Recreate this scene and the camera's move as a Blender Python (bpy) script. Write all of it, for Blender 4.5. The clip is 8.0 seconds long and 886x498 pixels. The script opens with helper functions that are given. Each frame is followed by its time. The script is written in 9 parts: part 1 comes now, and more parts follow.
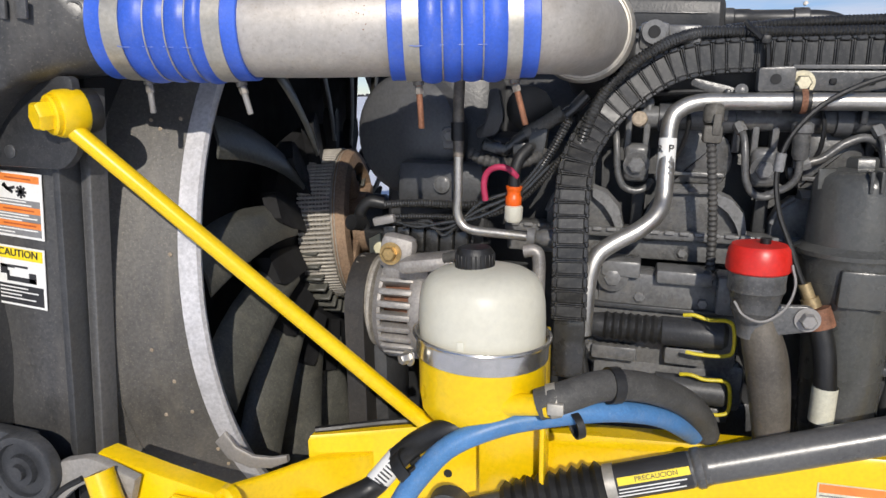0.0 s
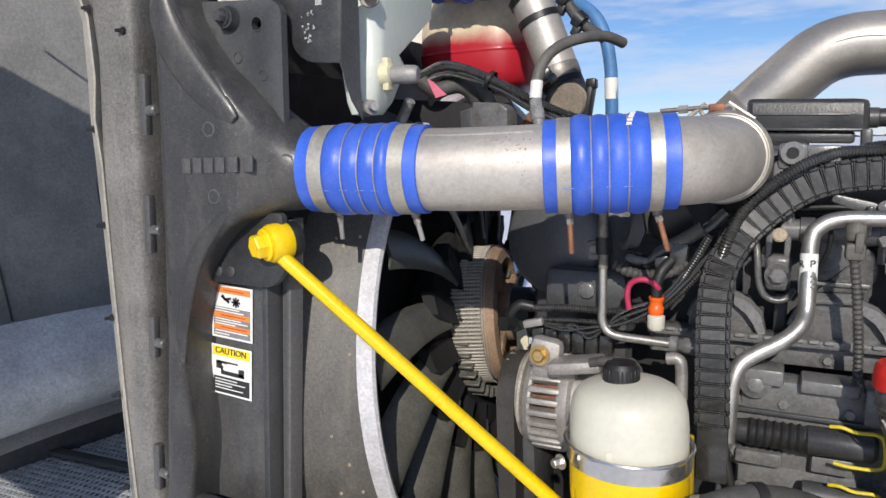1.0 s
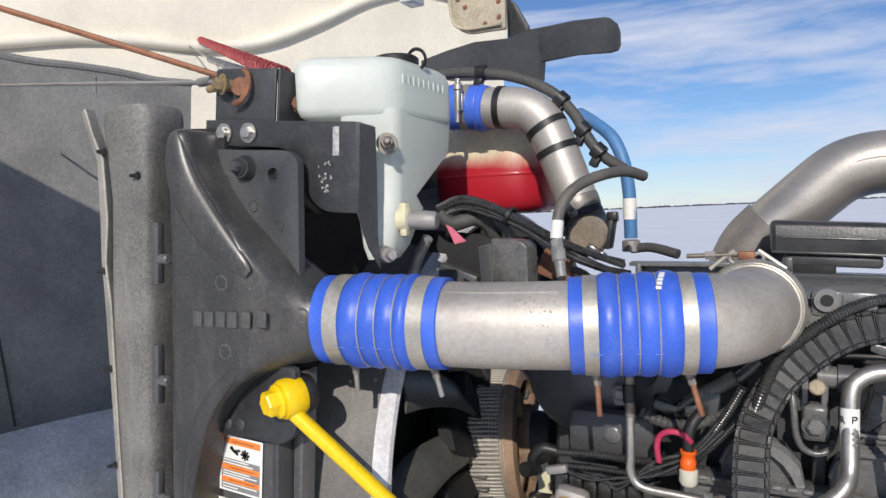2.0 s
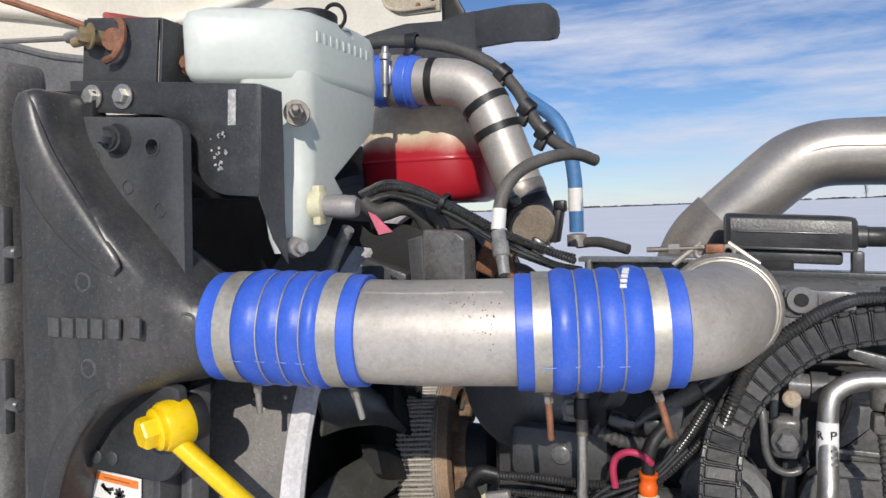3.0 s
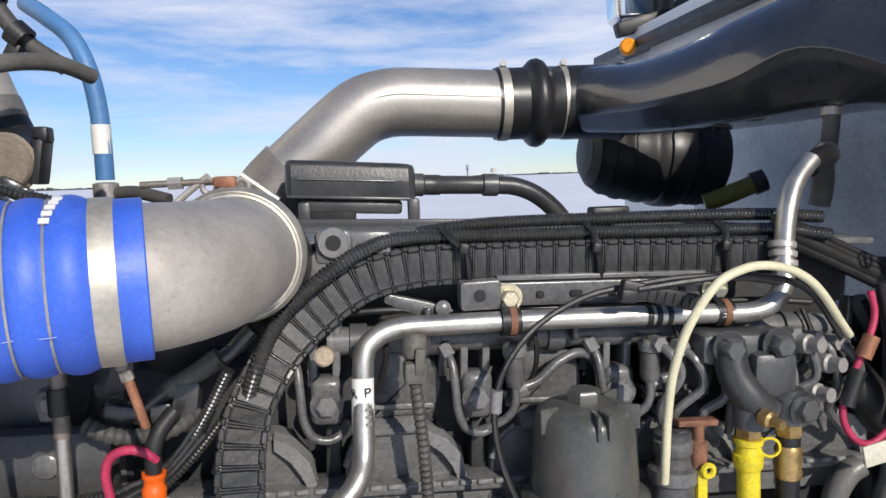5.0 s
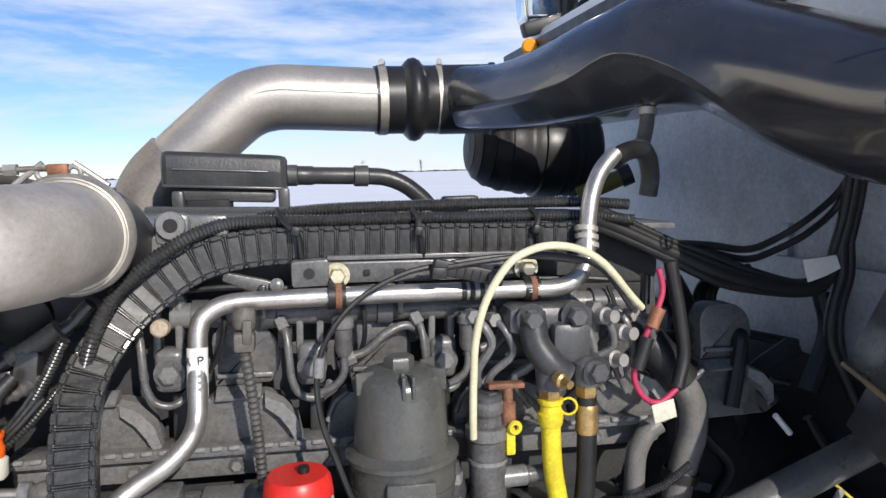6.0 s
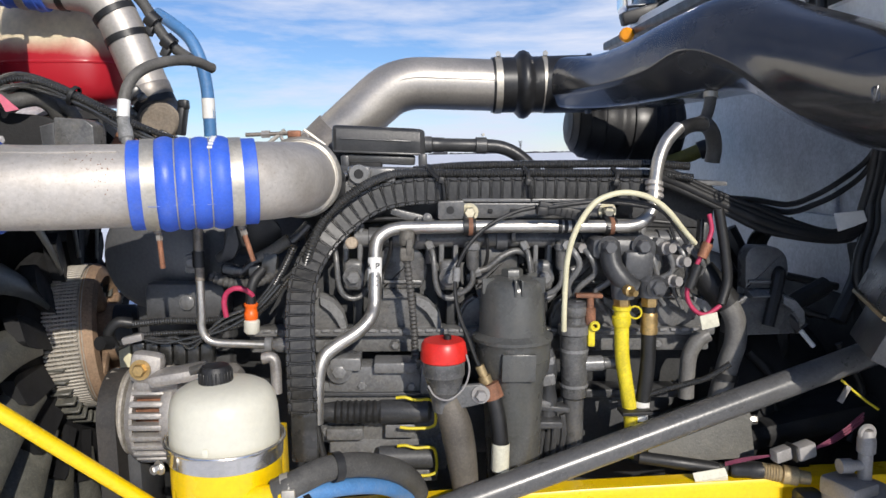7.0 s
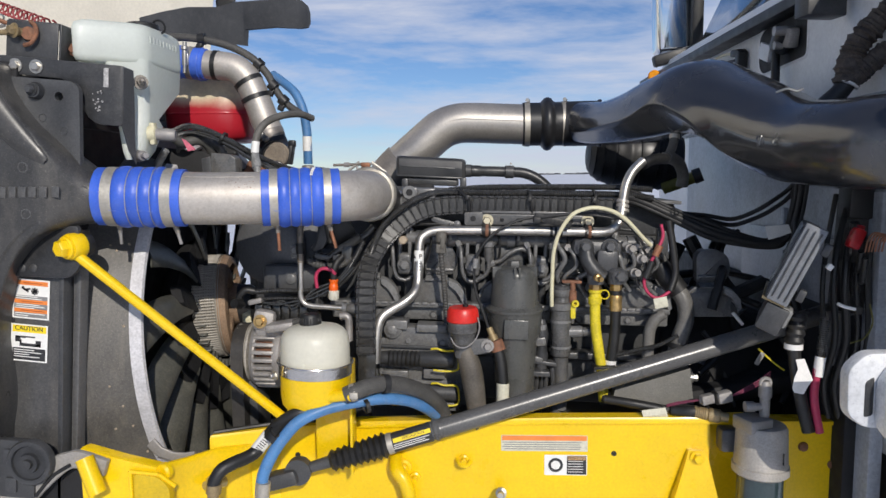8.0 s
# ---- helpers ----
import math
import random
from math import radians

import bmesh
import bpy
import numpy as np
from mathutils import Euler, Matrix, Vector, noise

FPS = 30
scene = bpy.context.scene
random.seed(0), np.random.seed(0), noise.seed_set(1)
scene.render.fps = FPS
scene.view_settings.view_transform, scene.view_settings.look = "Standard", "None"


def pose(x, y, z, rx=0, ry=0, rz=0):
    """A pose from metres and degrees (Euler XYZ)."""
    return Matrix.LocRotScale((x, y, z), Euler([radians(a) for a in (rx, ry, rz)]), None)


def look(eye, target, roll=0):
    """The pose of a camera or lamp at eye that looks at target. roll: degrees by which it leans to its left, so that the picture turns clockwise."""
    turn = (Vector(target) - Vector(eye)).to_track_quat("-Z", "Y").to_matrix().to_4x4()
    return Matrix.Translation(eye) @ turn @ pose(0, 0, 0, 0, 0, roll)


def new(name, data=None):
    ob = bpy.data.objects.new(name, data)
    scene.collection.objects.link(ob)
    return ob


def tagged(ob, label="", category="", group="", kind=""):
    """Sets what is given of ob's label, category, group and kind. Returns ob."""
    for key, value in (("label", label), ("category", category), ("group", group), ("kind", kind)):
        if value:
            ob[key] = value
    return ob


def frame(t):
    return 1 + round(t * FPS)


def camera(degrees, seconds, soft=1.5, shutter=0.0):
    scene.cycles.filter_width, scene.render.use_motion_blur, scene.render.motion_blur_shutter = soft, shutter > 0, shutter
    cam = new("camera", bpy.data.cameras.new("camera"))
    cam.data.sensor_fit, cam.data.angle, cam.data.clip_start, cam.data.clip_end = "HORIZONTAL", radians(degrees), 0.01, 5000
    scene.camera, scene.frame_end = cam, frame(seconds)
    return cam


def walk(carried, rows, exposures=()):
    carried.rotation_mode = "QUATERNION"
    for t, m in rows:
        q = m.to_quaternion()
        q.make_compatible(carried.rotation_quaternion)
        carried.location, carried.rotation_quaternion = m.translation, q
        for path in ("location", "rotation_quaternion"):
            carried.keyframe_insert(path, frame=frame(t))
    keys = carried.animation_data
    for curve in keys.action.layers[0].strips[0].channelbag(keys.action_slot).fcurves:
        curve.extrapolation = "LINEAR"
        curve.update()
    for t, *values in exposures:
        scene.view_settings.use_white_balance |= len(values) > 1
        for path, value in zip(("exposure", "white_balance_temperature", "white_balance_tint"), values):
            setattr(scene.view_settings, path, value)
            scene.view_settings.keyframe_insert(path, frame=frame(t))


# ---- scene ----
cam = camera(64.2, 8.0)
PATH = [
    (0, (0.347, 0.121, 1.432), (-0.169, 2.013, 1.004), -0.8),
    (0.5, (0.352, 0.054, 1.469), (-0.385, 1.88, 1.095), -1.7),
    (1, (0.352, 0.028, 1.526), (-0.511, 1.813, 1.256), -2.3),
    (1.5, (0.343, 0.043, 1.596), (-0.565, 1.818, 1.429), -2.5),
    (1.7, (0.335, 0.048, 1.622), (-0.568, 1.829, 1.501), -2.4),
    (2.8, (0.284, 0.166, 1.647), (-0.487, 2.009, 1.566), -2.1),
    (3, (0.27, 0.202, 1.622), (-0.443, 2.067, 1.519), -2.1),
    (3.5, (0.258, 0.281, 1.584), (-0.237, 2.211, 1.414), -1.9),
    (4, (0.277, 0.334, 1.575), (0.064, 2.311, 1.364), -1.8),
    (4.5, (0.324, 0.37, 1.573), (0.376, 2.358, 1.354), -1.7),
    (5, (0.376, 0.387, 1.569), (0.649, 2.358, 1.366), -1.9),
    (5.2, (0.4, 0.382, 1.568), (0.744, 2.343, 1.372), -1.9),
    (6.3, (0.513, 0.202, 1.546), (0.915, 2.146, 1.306), -1.5),
    (6.5, (0.504, 0.139, 1.534), (0.834, 2.096, 1.282), -1.3),
    (7, (0.423, -0.053, 1.537), (0.552, 1.924, 1.27), -1.0),
    (7.5, (0.403, -0.303, 1.557), (0.386, 1.682, 1.308), -0.6),
    (8, (0.519, -0.536, 1.547), (0.424, 1.45, 1.338), -0.5),
]
walk(cam, [(t, look(eye, target, roll)) for t, eye, target, roll in PATH],
     exposures=((0.0, -0.12), (0.5, -0.08), (1.0, 0.0), (1.5, -0.03), (2.8, -0.12), (4.0, -0.02), (5.0, 0.07), (6.5, 0.32), (7.0, 0.1), (7.5, -0.07), (8.0, -0.27)))

# ---- world, sun, exposure ----
SUN = Vector((0.26, -0.82, 0.46)).normalized()
elev = math.asin(SUN.z)
world = bpy.data.worlds.new("sky")
scene.world = world
world.use_nodes = True
wt = world.node_tree
wt.nodes.clear()


def wnode(kind, **kw):
    n = wt.nodes.new(kind)
    for k, v in kw.items():
        n.inputs[k].default_value = v
    return n


sky = wt.nodes.new("ShaderNodeTexSky")
sky.sky_type = "NISHITA"
sky.sun_disc = False
sky.sun_elevation = elev
sky.sun_rotation = math.atan2(SUN.x, SUN.y)
sky.altitude, sky.air_density, sky.dust_density, sky.ozone_density = 800, 1.0, 0.0, 5.0
coord = wt.nodes.new("ShaderNodeTexCoord")
stretch = wnode("ShaderNodeMapping", Scale=(1.0, 1.6, 7.0), Rotation=(0.1, 0.16, 0.5))
streaks = wnode("ShaderNodeTexNoise", Scale=1.5, Detail=7.0, Roughness=0.62, Distortion=0.25)
cover = wt.nodes.new("ShaderNodeValToRGB")
cover.color_ramp.elements[0].position, cover.color_ramp.elements[1].position = 0.43, 0.63
blend = wt.nodes.new("ShaderNodeMixRGB")
blend.inputs["Color2"].default_value = (8.0, 8.2, 8.7, 1)
back = wnode("ShaderNodeBackground", Strength=0.095)
out = wt.nodes.new("ShaderNodeOutputWorld")
wt.links.new(coord.outputs["Generated"], stretch.inputs["Vector"])
wt.links.new(stretch.outputs["Vector"], streaks.inputs["Vector"])
wt.links.new(streaks.outputs["Fac"], cover.inputs["Fac"])
rise = wt.nodes.new("ShaderNodeSeparateXYZ")
thin = wt.nodes.new("ShaderNodeMapRange")
for k, v in (("From Min", 0.30), ("From Max", 0.62), ("To Min", 1.0), ("To Max", 0.12)):
    thin.inputs[k].default_value = v
veil = wt.nodes.new("ShaderNodeMath")
veil.operation = "MULTIPLY"
wt.links.new(coord.outputs["Generated"], rise.inputs["Vector"])
wt.links.new(rise.outputs["Z"], thin.inputs["Value"])
wt.links.new(cover.outputs["Color"], veil.inputs[0])
wt.links.new(thin.outputs["Result"], veil.inputs[1])
wt.links.new(veil.outputs["Value"], blend.inputs["Fac"])
wt.links.new(sky.outputs["Color"], blend.inputs["Color1"])
tint = wnode("ShaderNodeMixRGB", Fac=1.0)
tint.blend_type = "MULTIPLY"
tint.inputs["Color2"].default_value = (0.93, 0.97, 1.10, 1)
wt.links.new(blend.outputs["Color"], tint.inputs["Color1"])
wt.links.new(tint.outputs["Color"], back.inputs["Color"])
wt.links.new(back.outputs["Background"], out.inputs["Surface"])
lamp = bpy.data.lights.new("sun", "SUN")
lamp.energy, lamp.angle, lamp.color = 3.9, radians(0.5), (1.0, 0.935, 0.85)
new("sun", lamp).matrix_world = look(SUN * 30, (0, 0, 0))
scene.view_settings.exposure = 0.0


# ---- materials ----
def mat(name, color, rough=0.5, metal=0.0, vary=0.25, scale=14.0, bump=0.15, fine=220.0, dust=0.0, dust_color=(0.32, 0.29, 0.24), sss=0.0, coat=0.0, per=0.0, glow_through=0.0, ior=1.5, streak=1.0, wear=0.0):
    """A painted, moulded or metal surface: two scales of tone, fine relief, worn gloss and pale road dust."""
    m = bpy.data.materials.new(name)
    m.use_nodes = True
    nt = m.node_tree
    b = nt.nodes["Principled BSDF"]
    L = nt.links.new

    def node(kind, **kw):
        n = nt.nodes.new(kind)
        for k, v in kw.items():
            n.inputs[k].default_value = v
        return n

    tc = node("ShaderNodeTexCoord")
    big = node("ShaderNodeTexNoise", Scale=scale, Detail=6.0, Roughness=0.6)
    small = node("ShaderNodeTexNoise", Scale=fine, Detail=3.0, Roughness=0.55)
    L(tc.outputs["Object"], big.inputs["Vector"])
    L(tc.outputs["Object"], small.inputs["Vector"])
    tone = node("ShaderNodeMapRange")
    tone.inputs["From Min"].default_value, tone.inputs["From Max"].default_value = 0.3, 0.7
    tone.inputs["To Min"].default_value, tone.inputs["To Max"].default_value = 1 - vary, 1 + vary
    L(big.outputs["Fac"], tone.inputs["Value"])
    grain = node("ShaderNodeMapRange")
    grain.inputs["From Min"].default_value, grain.inputs["From Max"].default_value = 0.3, 0.7
    grain.inputs["To Min"].default_value, grain.inputs["To Max"].default_value = 1 - vary * 0.65, 1 + vary * 0.65
    L(small.outputs["Fac"], grain.inputs["Value"])
    mul = node("ShaderNodeMath")
    mul.operation = "MULTIPLY"
    L(tone.outputs["Result"], mul.inputs[0])
    L(grain.outputs["Result"], mul.inputs[1])
    fac = mul.outputs[0]
    if per:
        info = node("ShaderNodeObjectInfo")
        pm = node("ShaderNodeMapRange")
        pm.inputs["To Min"].default_value, pm.inputs["To Max"].default_value = 1 - per, 1 + per
        L(info.outputs["Random"], pm.inputs["Value"])
        m3 = node("ShaderNodeMath")
        m3.operation = "MULTIPLY"
        L(fac, m3.inputs[0])
        L(pm.outputs["Result"], m3.inputs[1])
        fac = m3.outputs[0]
    col = node("ShaderNodeVectorMath")
    col.operation = "SCALE"
    col.inputs[0].default_value = color[:3]
    L(fac, col.inputs["Scale"])
    last = col.outputs["Vector"]
    if dust:
        spots = node("ShaderNodeTexNoise", Scale=scale * 2.3, Detail=8.0, Roughness=0.72)
        if streak != 1.0:
            run = node("ShaderNodeMapping")
            run.inputs["Scale"].default_value = (1.0, 1.0, streak)
            L(tc.outputs["Object"], run.inputs["Vector"])
            L(run.outputs["Vector"], spots.inputs["Vector"])
        else:
            L(tc.outputs["Object"], spots.inputs["Vector"])
        ramp = node("ShaderNodeMapRange")
        ramp.inputs["From Min"].default_value, ramp.inputs["From Max"].default_value = 0.5, 0.78
        ramp.inputs["To Max"].default_value = dust
        L(spots.outputs["Fac"], ramp.inputs["Value"])
        mix = node("ShaderNodeMixRGB")
        mix.inputs["Color2"].default_value = (*dust_color, 1)
        L(ramp.outputs["Result"], mix.inputs["Fac"])
        L(last, mix.inputs["Color1"])
        last = mix.outputs["Color"]
        grit = node("ShaderNodeTexNoise", Scale=fine * 2.1, Detail=2.0, Roughness=0.5)
        L(tc.outputs["Object"], grit.inputs["Vector"])
        fleck = node("ShaderNodeMapRange")
        fleck.inputs["From Min"].default_value, fleck.inputs["From Max"].default_value = 0.60, 0.72
        fleck.inputs["To Max"].default_value = dust * 0.75
        L(grit.outputs["Fac"], fleck.inputs["Value"])
        speck = node("ShaderNodeMixRGB")
        speck.inputs["Color2"].default_value = (*[min(0.8, 1.25 * q) for q in dust_color], 1)
        L(fleck.outputs["Result"], speck.inputs["Fac"])
        L(last, speck.inputs["Color1"])
        last = speck.outputs["Color"]
    if wear:
        geo = node("ShaderNodeNewGeometry")
        edge = node("ShaderNodeMapRange")
        edge.inputs["From Min"].default_value, edge.inputs["From Max"].default_value = 0.53, 0.62
        edge.inputs["To Max"].default_value = wear
        L(geo.outputs["Pointiness"], edge.inputs["Value"])
        patch = node("ShaderNodeMath")
        patch.operation = "MULTIPLY"
        L(edge.outputs["Result"], patch.inputs[0])
        L(grain.outputs["Result"], patch.inputs[1])
        rub = node("ShaderNodeMixRGB")
        rub.inputs["Color2"].default_value = (*[min(1.0, 0.10 + 2.2 * q) for q in color[:3]], 1)
        L(patch.outputs[0], rub.inputs["Fac"])
        L(last, rub.inputs["Color1"])
        last = rub.outputs["Color"]
    L(last, b.inputs["Base Color"])
    gloss = node("ShaderNodeMapRange")
    gloss.inputs["From Min"].default_value, gloss.inputs["From Max"].default_value = 0.3, 0.7
    gloss.inputs["To Min"].default_value, gloss.inputs["To Max"].default_value = max(0.03, rough * 0.8), min(1.0, rough * 1.25)
    L(big.outputs["Fac"], gloss.inputs["Value"])
    L(gloss.outputs["Result"], b.inputs["Roughness"])
    b.inputs["Metallic"].default_value = metal
    b.inputs["IOR"].default_value = ior
    b.inputs["Coat Weight"].default_value = coat
    b.inputs["Subsurface Weight"].default_value = sss
    b.inputs["Subsurface Radius"].default_value = (0.03, 0.03, 0.025)
    if glow_through:
        thin = node("ShaderNodeBsdfTranslucent")
        L(last, thin.inputs["Color"])
        ms = node("ShaderNodeMixShader", Fac=glow_through)
        L(b.outputs["BSDF"], ms.inputs[1])
        L(thin.outputs["BSDF"], ms.inputs[2])
        L(ms.outputs["Shader"], nt.nodes["Material Output"].inputs["Surface"])
    if bump:
        bp = node("ShaderNodeBump", Strength=bump, Distance=0.0015)
        L(small.outputs["Fac"], bp.inputs["Height"])
        L(bp.outputs["Normal"], b.inputs["Normal"])
    return m


M = {
    "alu": mat("brushed_aluminium", (0.50, 0.465, 0.42), 0.48, 0.5, 0.12, 7, 0.14, 160, 0.5, (0.26, 0.205, 0.15)),
    "cast_alu": mat("cast_aluminium", (0.36, 0.34, 0.32), 0.5, 0.5, 0.25, 20, 0.35, 300, 0.4),
    "steel": mat("zinc_steel", (0.50, 0.48, 0.44), 0.36, 0.85, 0.15, 30, 0.1, 260, 0.3, (0.25, 0.2, 0.15)),
    "band": mat("stainless_band", (0.50, 0.47, 0.41), 0.48, 0.65, 0.14, 25, 0.05, 200, 0.45, (0.33, 0.27, 0.18)),
    "blue": mat("blue_silicone", (0.040, 0.118, 0.58), 0.42, 0, 0.14, 14, 0.15, 300, 0.28, (0.20, 0.24, 0.42), wear=0.3),
    "bluehose": mat("blue_hose", (0.07, 0.20, 0.42), 0.45, 0, 0.15, 25, 0.1, 300, 0.3, (0.3, 0.33, 0.36)),
    "cast": mat("black_moulded_tank", (0.040, 0.0395, 0.039), 0.31, 0, 0.35, 6, 0.10, 200, 0.42, (0.19, 0.17, 0.145), streak=0.3, wear=0.55),
    "blk": mat("black_paint", (0.024, 0.025, 0.027), 0.42, 0, 0.3, 16, 0.15, 240, 0.25, (0.17, 0.16, 0.15), wear=0.35),
    "gloss": mat("gloss_black_plastic", (0.022, 0.023, 0.026), 0.24, 0, 0.3, 7, 0.04, 120, 0.25, (0.10, 0.09, 0.08), coat=0.6, ior=1.85),
    "rub": mat("black_rubber", (0.014, 0.014, 0.014), 0.45, 0, 0.3, 22, 0.2, 260, 0.15, (0.09, 0.085, 0.08)),
    "hose": mat("weathered_hose", (0.062, 0.060, 0.056), 0.6, 0, 0.25, 22, 0.25, 300, 0.4, (0.18, 0.17, 0.15)),
    "loom": mat("black_conduit", (0.028, 0.028, 0.027), 0.27, 0, 0.3, 30, 0.08, 200, 0.25, (0.12, 0.112, 0.10), coat=0.45),
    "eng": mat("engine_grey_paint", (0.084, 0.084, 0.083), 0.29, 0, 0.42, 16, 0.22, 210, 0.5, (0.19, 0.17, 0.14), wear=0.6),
    # darker engine paint, also holding the shade of castings set back or sheltered
    "engd": mat("engine_dark_and_shade", (0.030, 0.031, 0.033), 0.36, 0, 0.3, 12, 0.25, 210, 0.35, (0.10, 0.092, 0.08), wear=0.5),
    "yel": mat("yellow_paint", (0.84, 0.555, 0.002), 0.28, 0, 0.10, 5, 0.05, 160, 0.15, (0.45, 0.30, 0.06), coat=0.18),
    "yelp": mat("yellow_plastic", (0.68, 0.55, 0.02), 0.5, 0, 0.2, 60, 0.2, 300, 0.6, (0.34, 0.30, 0.06)),
    "wht": mat("milky_plastic", (0.80, 0.78, 0.66), 0.38, 0, 0.05, 8, 0.05, 140, 0.12, (0.5, 0.46, 0.36), glow_through=0.25),
    "tank": mat("washer_tank_plastic", (0.86, 0.90, 0.84), 0.35, 0, 0.04, 9, 0.06, 140, 0.08, (0.7, 0.68, 0.58), glow_through=0.38),
    "cream": mat("cream_laminate", (0.83, 0.77, 0.64), 0.55, 0, 0.08, 4, 0.2, 90, 0.3, (0.6, 0.54, 0.42)),
    "insul": mat("hood_insulation", (0.215, 0.212, 0.205), 0.75, 0, 0.25, 6, 0.5, 120, 0.5, (0.34, 0.33, 0.30)),
    "fender": mat("grey_fender_liner", (0.50, 0.515, 0.525), 0.5, 0, 0.3, 6, 0.2, 120, 0.4, (0.14, 0.13, 0.12)),
    # firewall grey; the blue cast of skylit shade is mixed into this colour
    "fire": mat("firewall_shade_grey", (0.34, 0.365, 0.40), 0.4, 0, 0.25, 5, 0.1, 120, 0.5, (0.12, 0.12, 0.125)),
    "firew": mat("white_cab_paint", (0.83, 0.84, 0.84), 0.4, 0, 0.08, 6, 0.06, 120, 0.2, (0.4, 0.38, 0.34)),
    "red": mat("red_plastic", (0.62, 0.022, 0.015), 0.38, 0, 0.15, 20, 0.06, 200, 0.1, (0.4, 0.1, 0.08)),
    "redtank": mat("coolant_red", (0.42, 0.006, 0.012), 0.35, 0, 0.35, 9, 0.06, 100),
    "orange": mat("orange_plastic", (0.85, 0.13, 0.01), 0.4, 0, 0.1, 30, 0.05),
    "pink": mat("red_wire", (0.42, 0.03, 0.085), 0.5, 0, 0.15, 40, 0.1),
    "rust": mat("rusty_steel", (0.23, 0.105, 0.06), 0.75, 0.2, 0.4, 60, 0.5, 400, 0.3, (0.4, 0.25, 0.16)),
    "copper": mat("copper_bolt", (0.30, 0.135, 0.075), 0.6, 0.35, 0.3, 60, 0.3, 400),
    "brass": mat("brass_fitting", (0.50, 0.34, 0.14), 0.4, 0.8, 0.25, 50, 0.2, 300, 0.3),
    "tan": mat("belt_tan", (0.36, 0.29, 0.21), 0.7, 0, 0.3, 24, 0.4, 300, 0.3, (0.2, 0.14, 0.09)),
    "paper": mat("paper_label", (0.80, 0.79, 0.75), 0.5, 0, 0.06, 30, 0.05),
    "ink": mat("black_print", (0.03, 0.03, 0.032), 0.5, 0, 0.1, 30, 0.03),
    "grey_ink": mat("grey_print", (0.22, 0.22, 0.22), 0.5, 0, 0.1, 30, 0.03),
    "olabel": mat("orange_print", (0.80, 0.24, 0.05), 0.5, 0, 0.1, 40, 0.03),
    "ylabel": mat("yellow_print", (0.88, 0.66, 0.02), 0.5, 0, 0.08, 40, 0.03),
    "ivory": mat("ivory_hose", (0.66, 0.62, 0.42), 0.5, 0, 0.12, 30, 0.1, 300, 0.3, (0.35, 0.3, 0.18)),
    # near black of the radiator core, also painted where gaps and recesses lie in shade
    "core": mat("core_and_shade_black", (0.012, 0.012, 0.013), 0.7, 0, 0.3, 30, 0.3, 300),
    "snow": mat("snow", (0.84, 0.86, 0.90), 0.7, 0, 0.05, 0.08, 0.2, 3.0),
    "wood": mat("far_trees", (0.05, 0.05, 0.055), 0.9, 0, 0.4, 0.05, 0.0, 1.0),
    "mesh": mat("galvanised_mesh", (0.66, 0.68, 0.70), 0.4, 0.5, 0.15, 20, 0.1),
    "amber": mat("amber_lens", (0.85, 0.32, 0.01), 0.2, 0, 0.1, 30, 0.02),
    "chrome": mat("chrome", (0.75, 0.77, 0.80), 0.06, 1.0, 0.04, 6, 0.0),
    "glassy": mat("dark_bowl", (0.03, 0.05, 0.055), 0.08, 0, 0.2, 12, 0.02, coat=0.6),
    "filter": mat("filter_head_grey", (0.30, 0.285, 0.27), 0.5, 0.25, 0.15, 18, 0.3, 260, 0.3, (0.35, 0.31, 0.26)),
    "white": mat("white_tape", (0.82, 0.81, 0.78), 0.5, 0, 0.08, 30, 0.1),
}


# ---- builders ----
def thing(name, label, category, at=(0, 0, 0), group="", kind=""):
    ob = new(name)
    ob.empty_display_size = 0.02
    ob.location = at
    return tagged(ob, label, category, group, kind)


def finish(bm, angle=38):
    bmesh.ops.recalc_face_normals(bm, faces=bm.faces)
    me = bpy.data.meshes.new("m")
    bm.to_mesh(me)
    bm.free()
    me.shade_smooth()
    me.set_sharp_from_angle(angle=radians(angle))
    return me


def part(name, bm, material, parent=None, label="", angle=38):
    me = finish(bm, angle)
    me.name = name
    me.materials.append(M[material])
    ob = new(name, me)
    if parent is not None:
        ob.parent = parent
        base = parent.location if parent.type == "EMPTY" else Vector((0, 0, 0))
        ob.matrix_parent_inverse = Matrix.Translation(-base)
    if label:
        ob["label"] = label
    return ob


def solo(name, bm, material, label, category, group="", kind="", angle=38):
    return tagged(part(name, bm, material, None, "", angle), label, category, group, kind)


def shared(name, bm, material, angle=38):
    """A mesh that alike pieces share."""
    me = finish(bm, angle)
    me.name = name
    me.materials.append(M[material])
    return me


def piece(name, me, m, parent):
    """One of many alike pieces on a shared mesh, set at matrix m under its thing."""
    ob = new(name, me)
    ob.parent = parent
    ob.matrix_parent_inverse = Matrix.Translation(-parent.location)
    ob.matrix_basis = m
    return ob


def join(*bms):
    out_bm = bmesh.new()
    for b in bms:
        me = bpy.data.meshes.new("tmp")
        b.to_mesh(me)
        b.free()
        out_bm.from_mesh(me)
        bpy.data.meshes.remove(me)
    return out_bm


def bx(c, s, rot=(0, 0, 0), bevel=0.004, seg=2):
    """A bevelled block: centre, size, turn in degrees."""
    bm = bmesh.new()
    bmesh.ops.create_cube(bm, size=1.0, matrix=Matrix.Diagonal((*s, 1)))
    w = min(bevel, 0.45 * min(s))
    if w > 0:
        bmesh.ops.bevel(bm, geom=bm.edges[:], offset=w, segments=seg, profile=0.5, affect="EDGES")
    bmesh.ops.transform(bm, matrix=pose(*c, *rot), verts=bm.verts)
    return bm


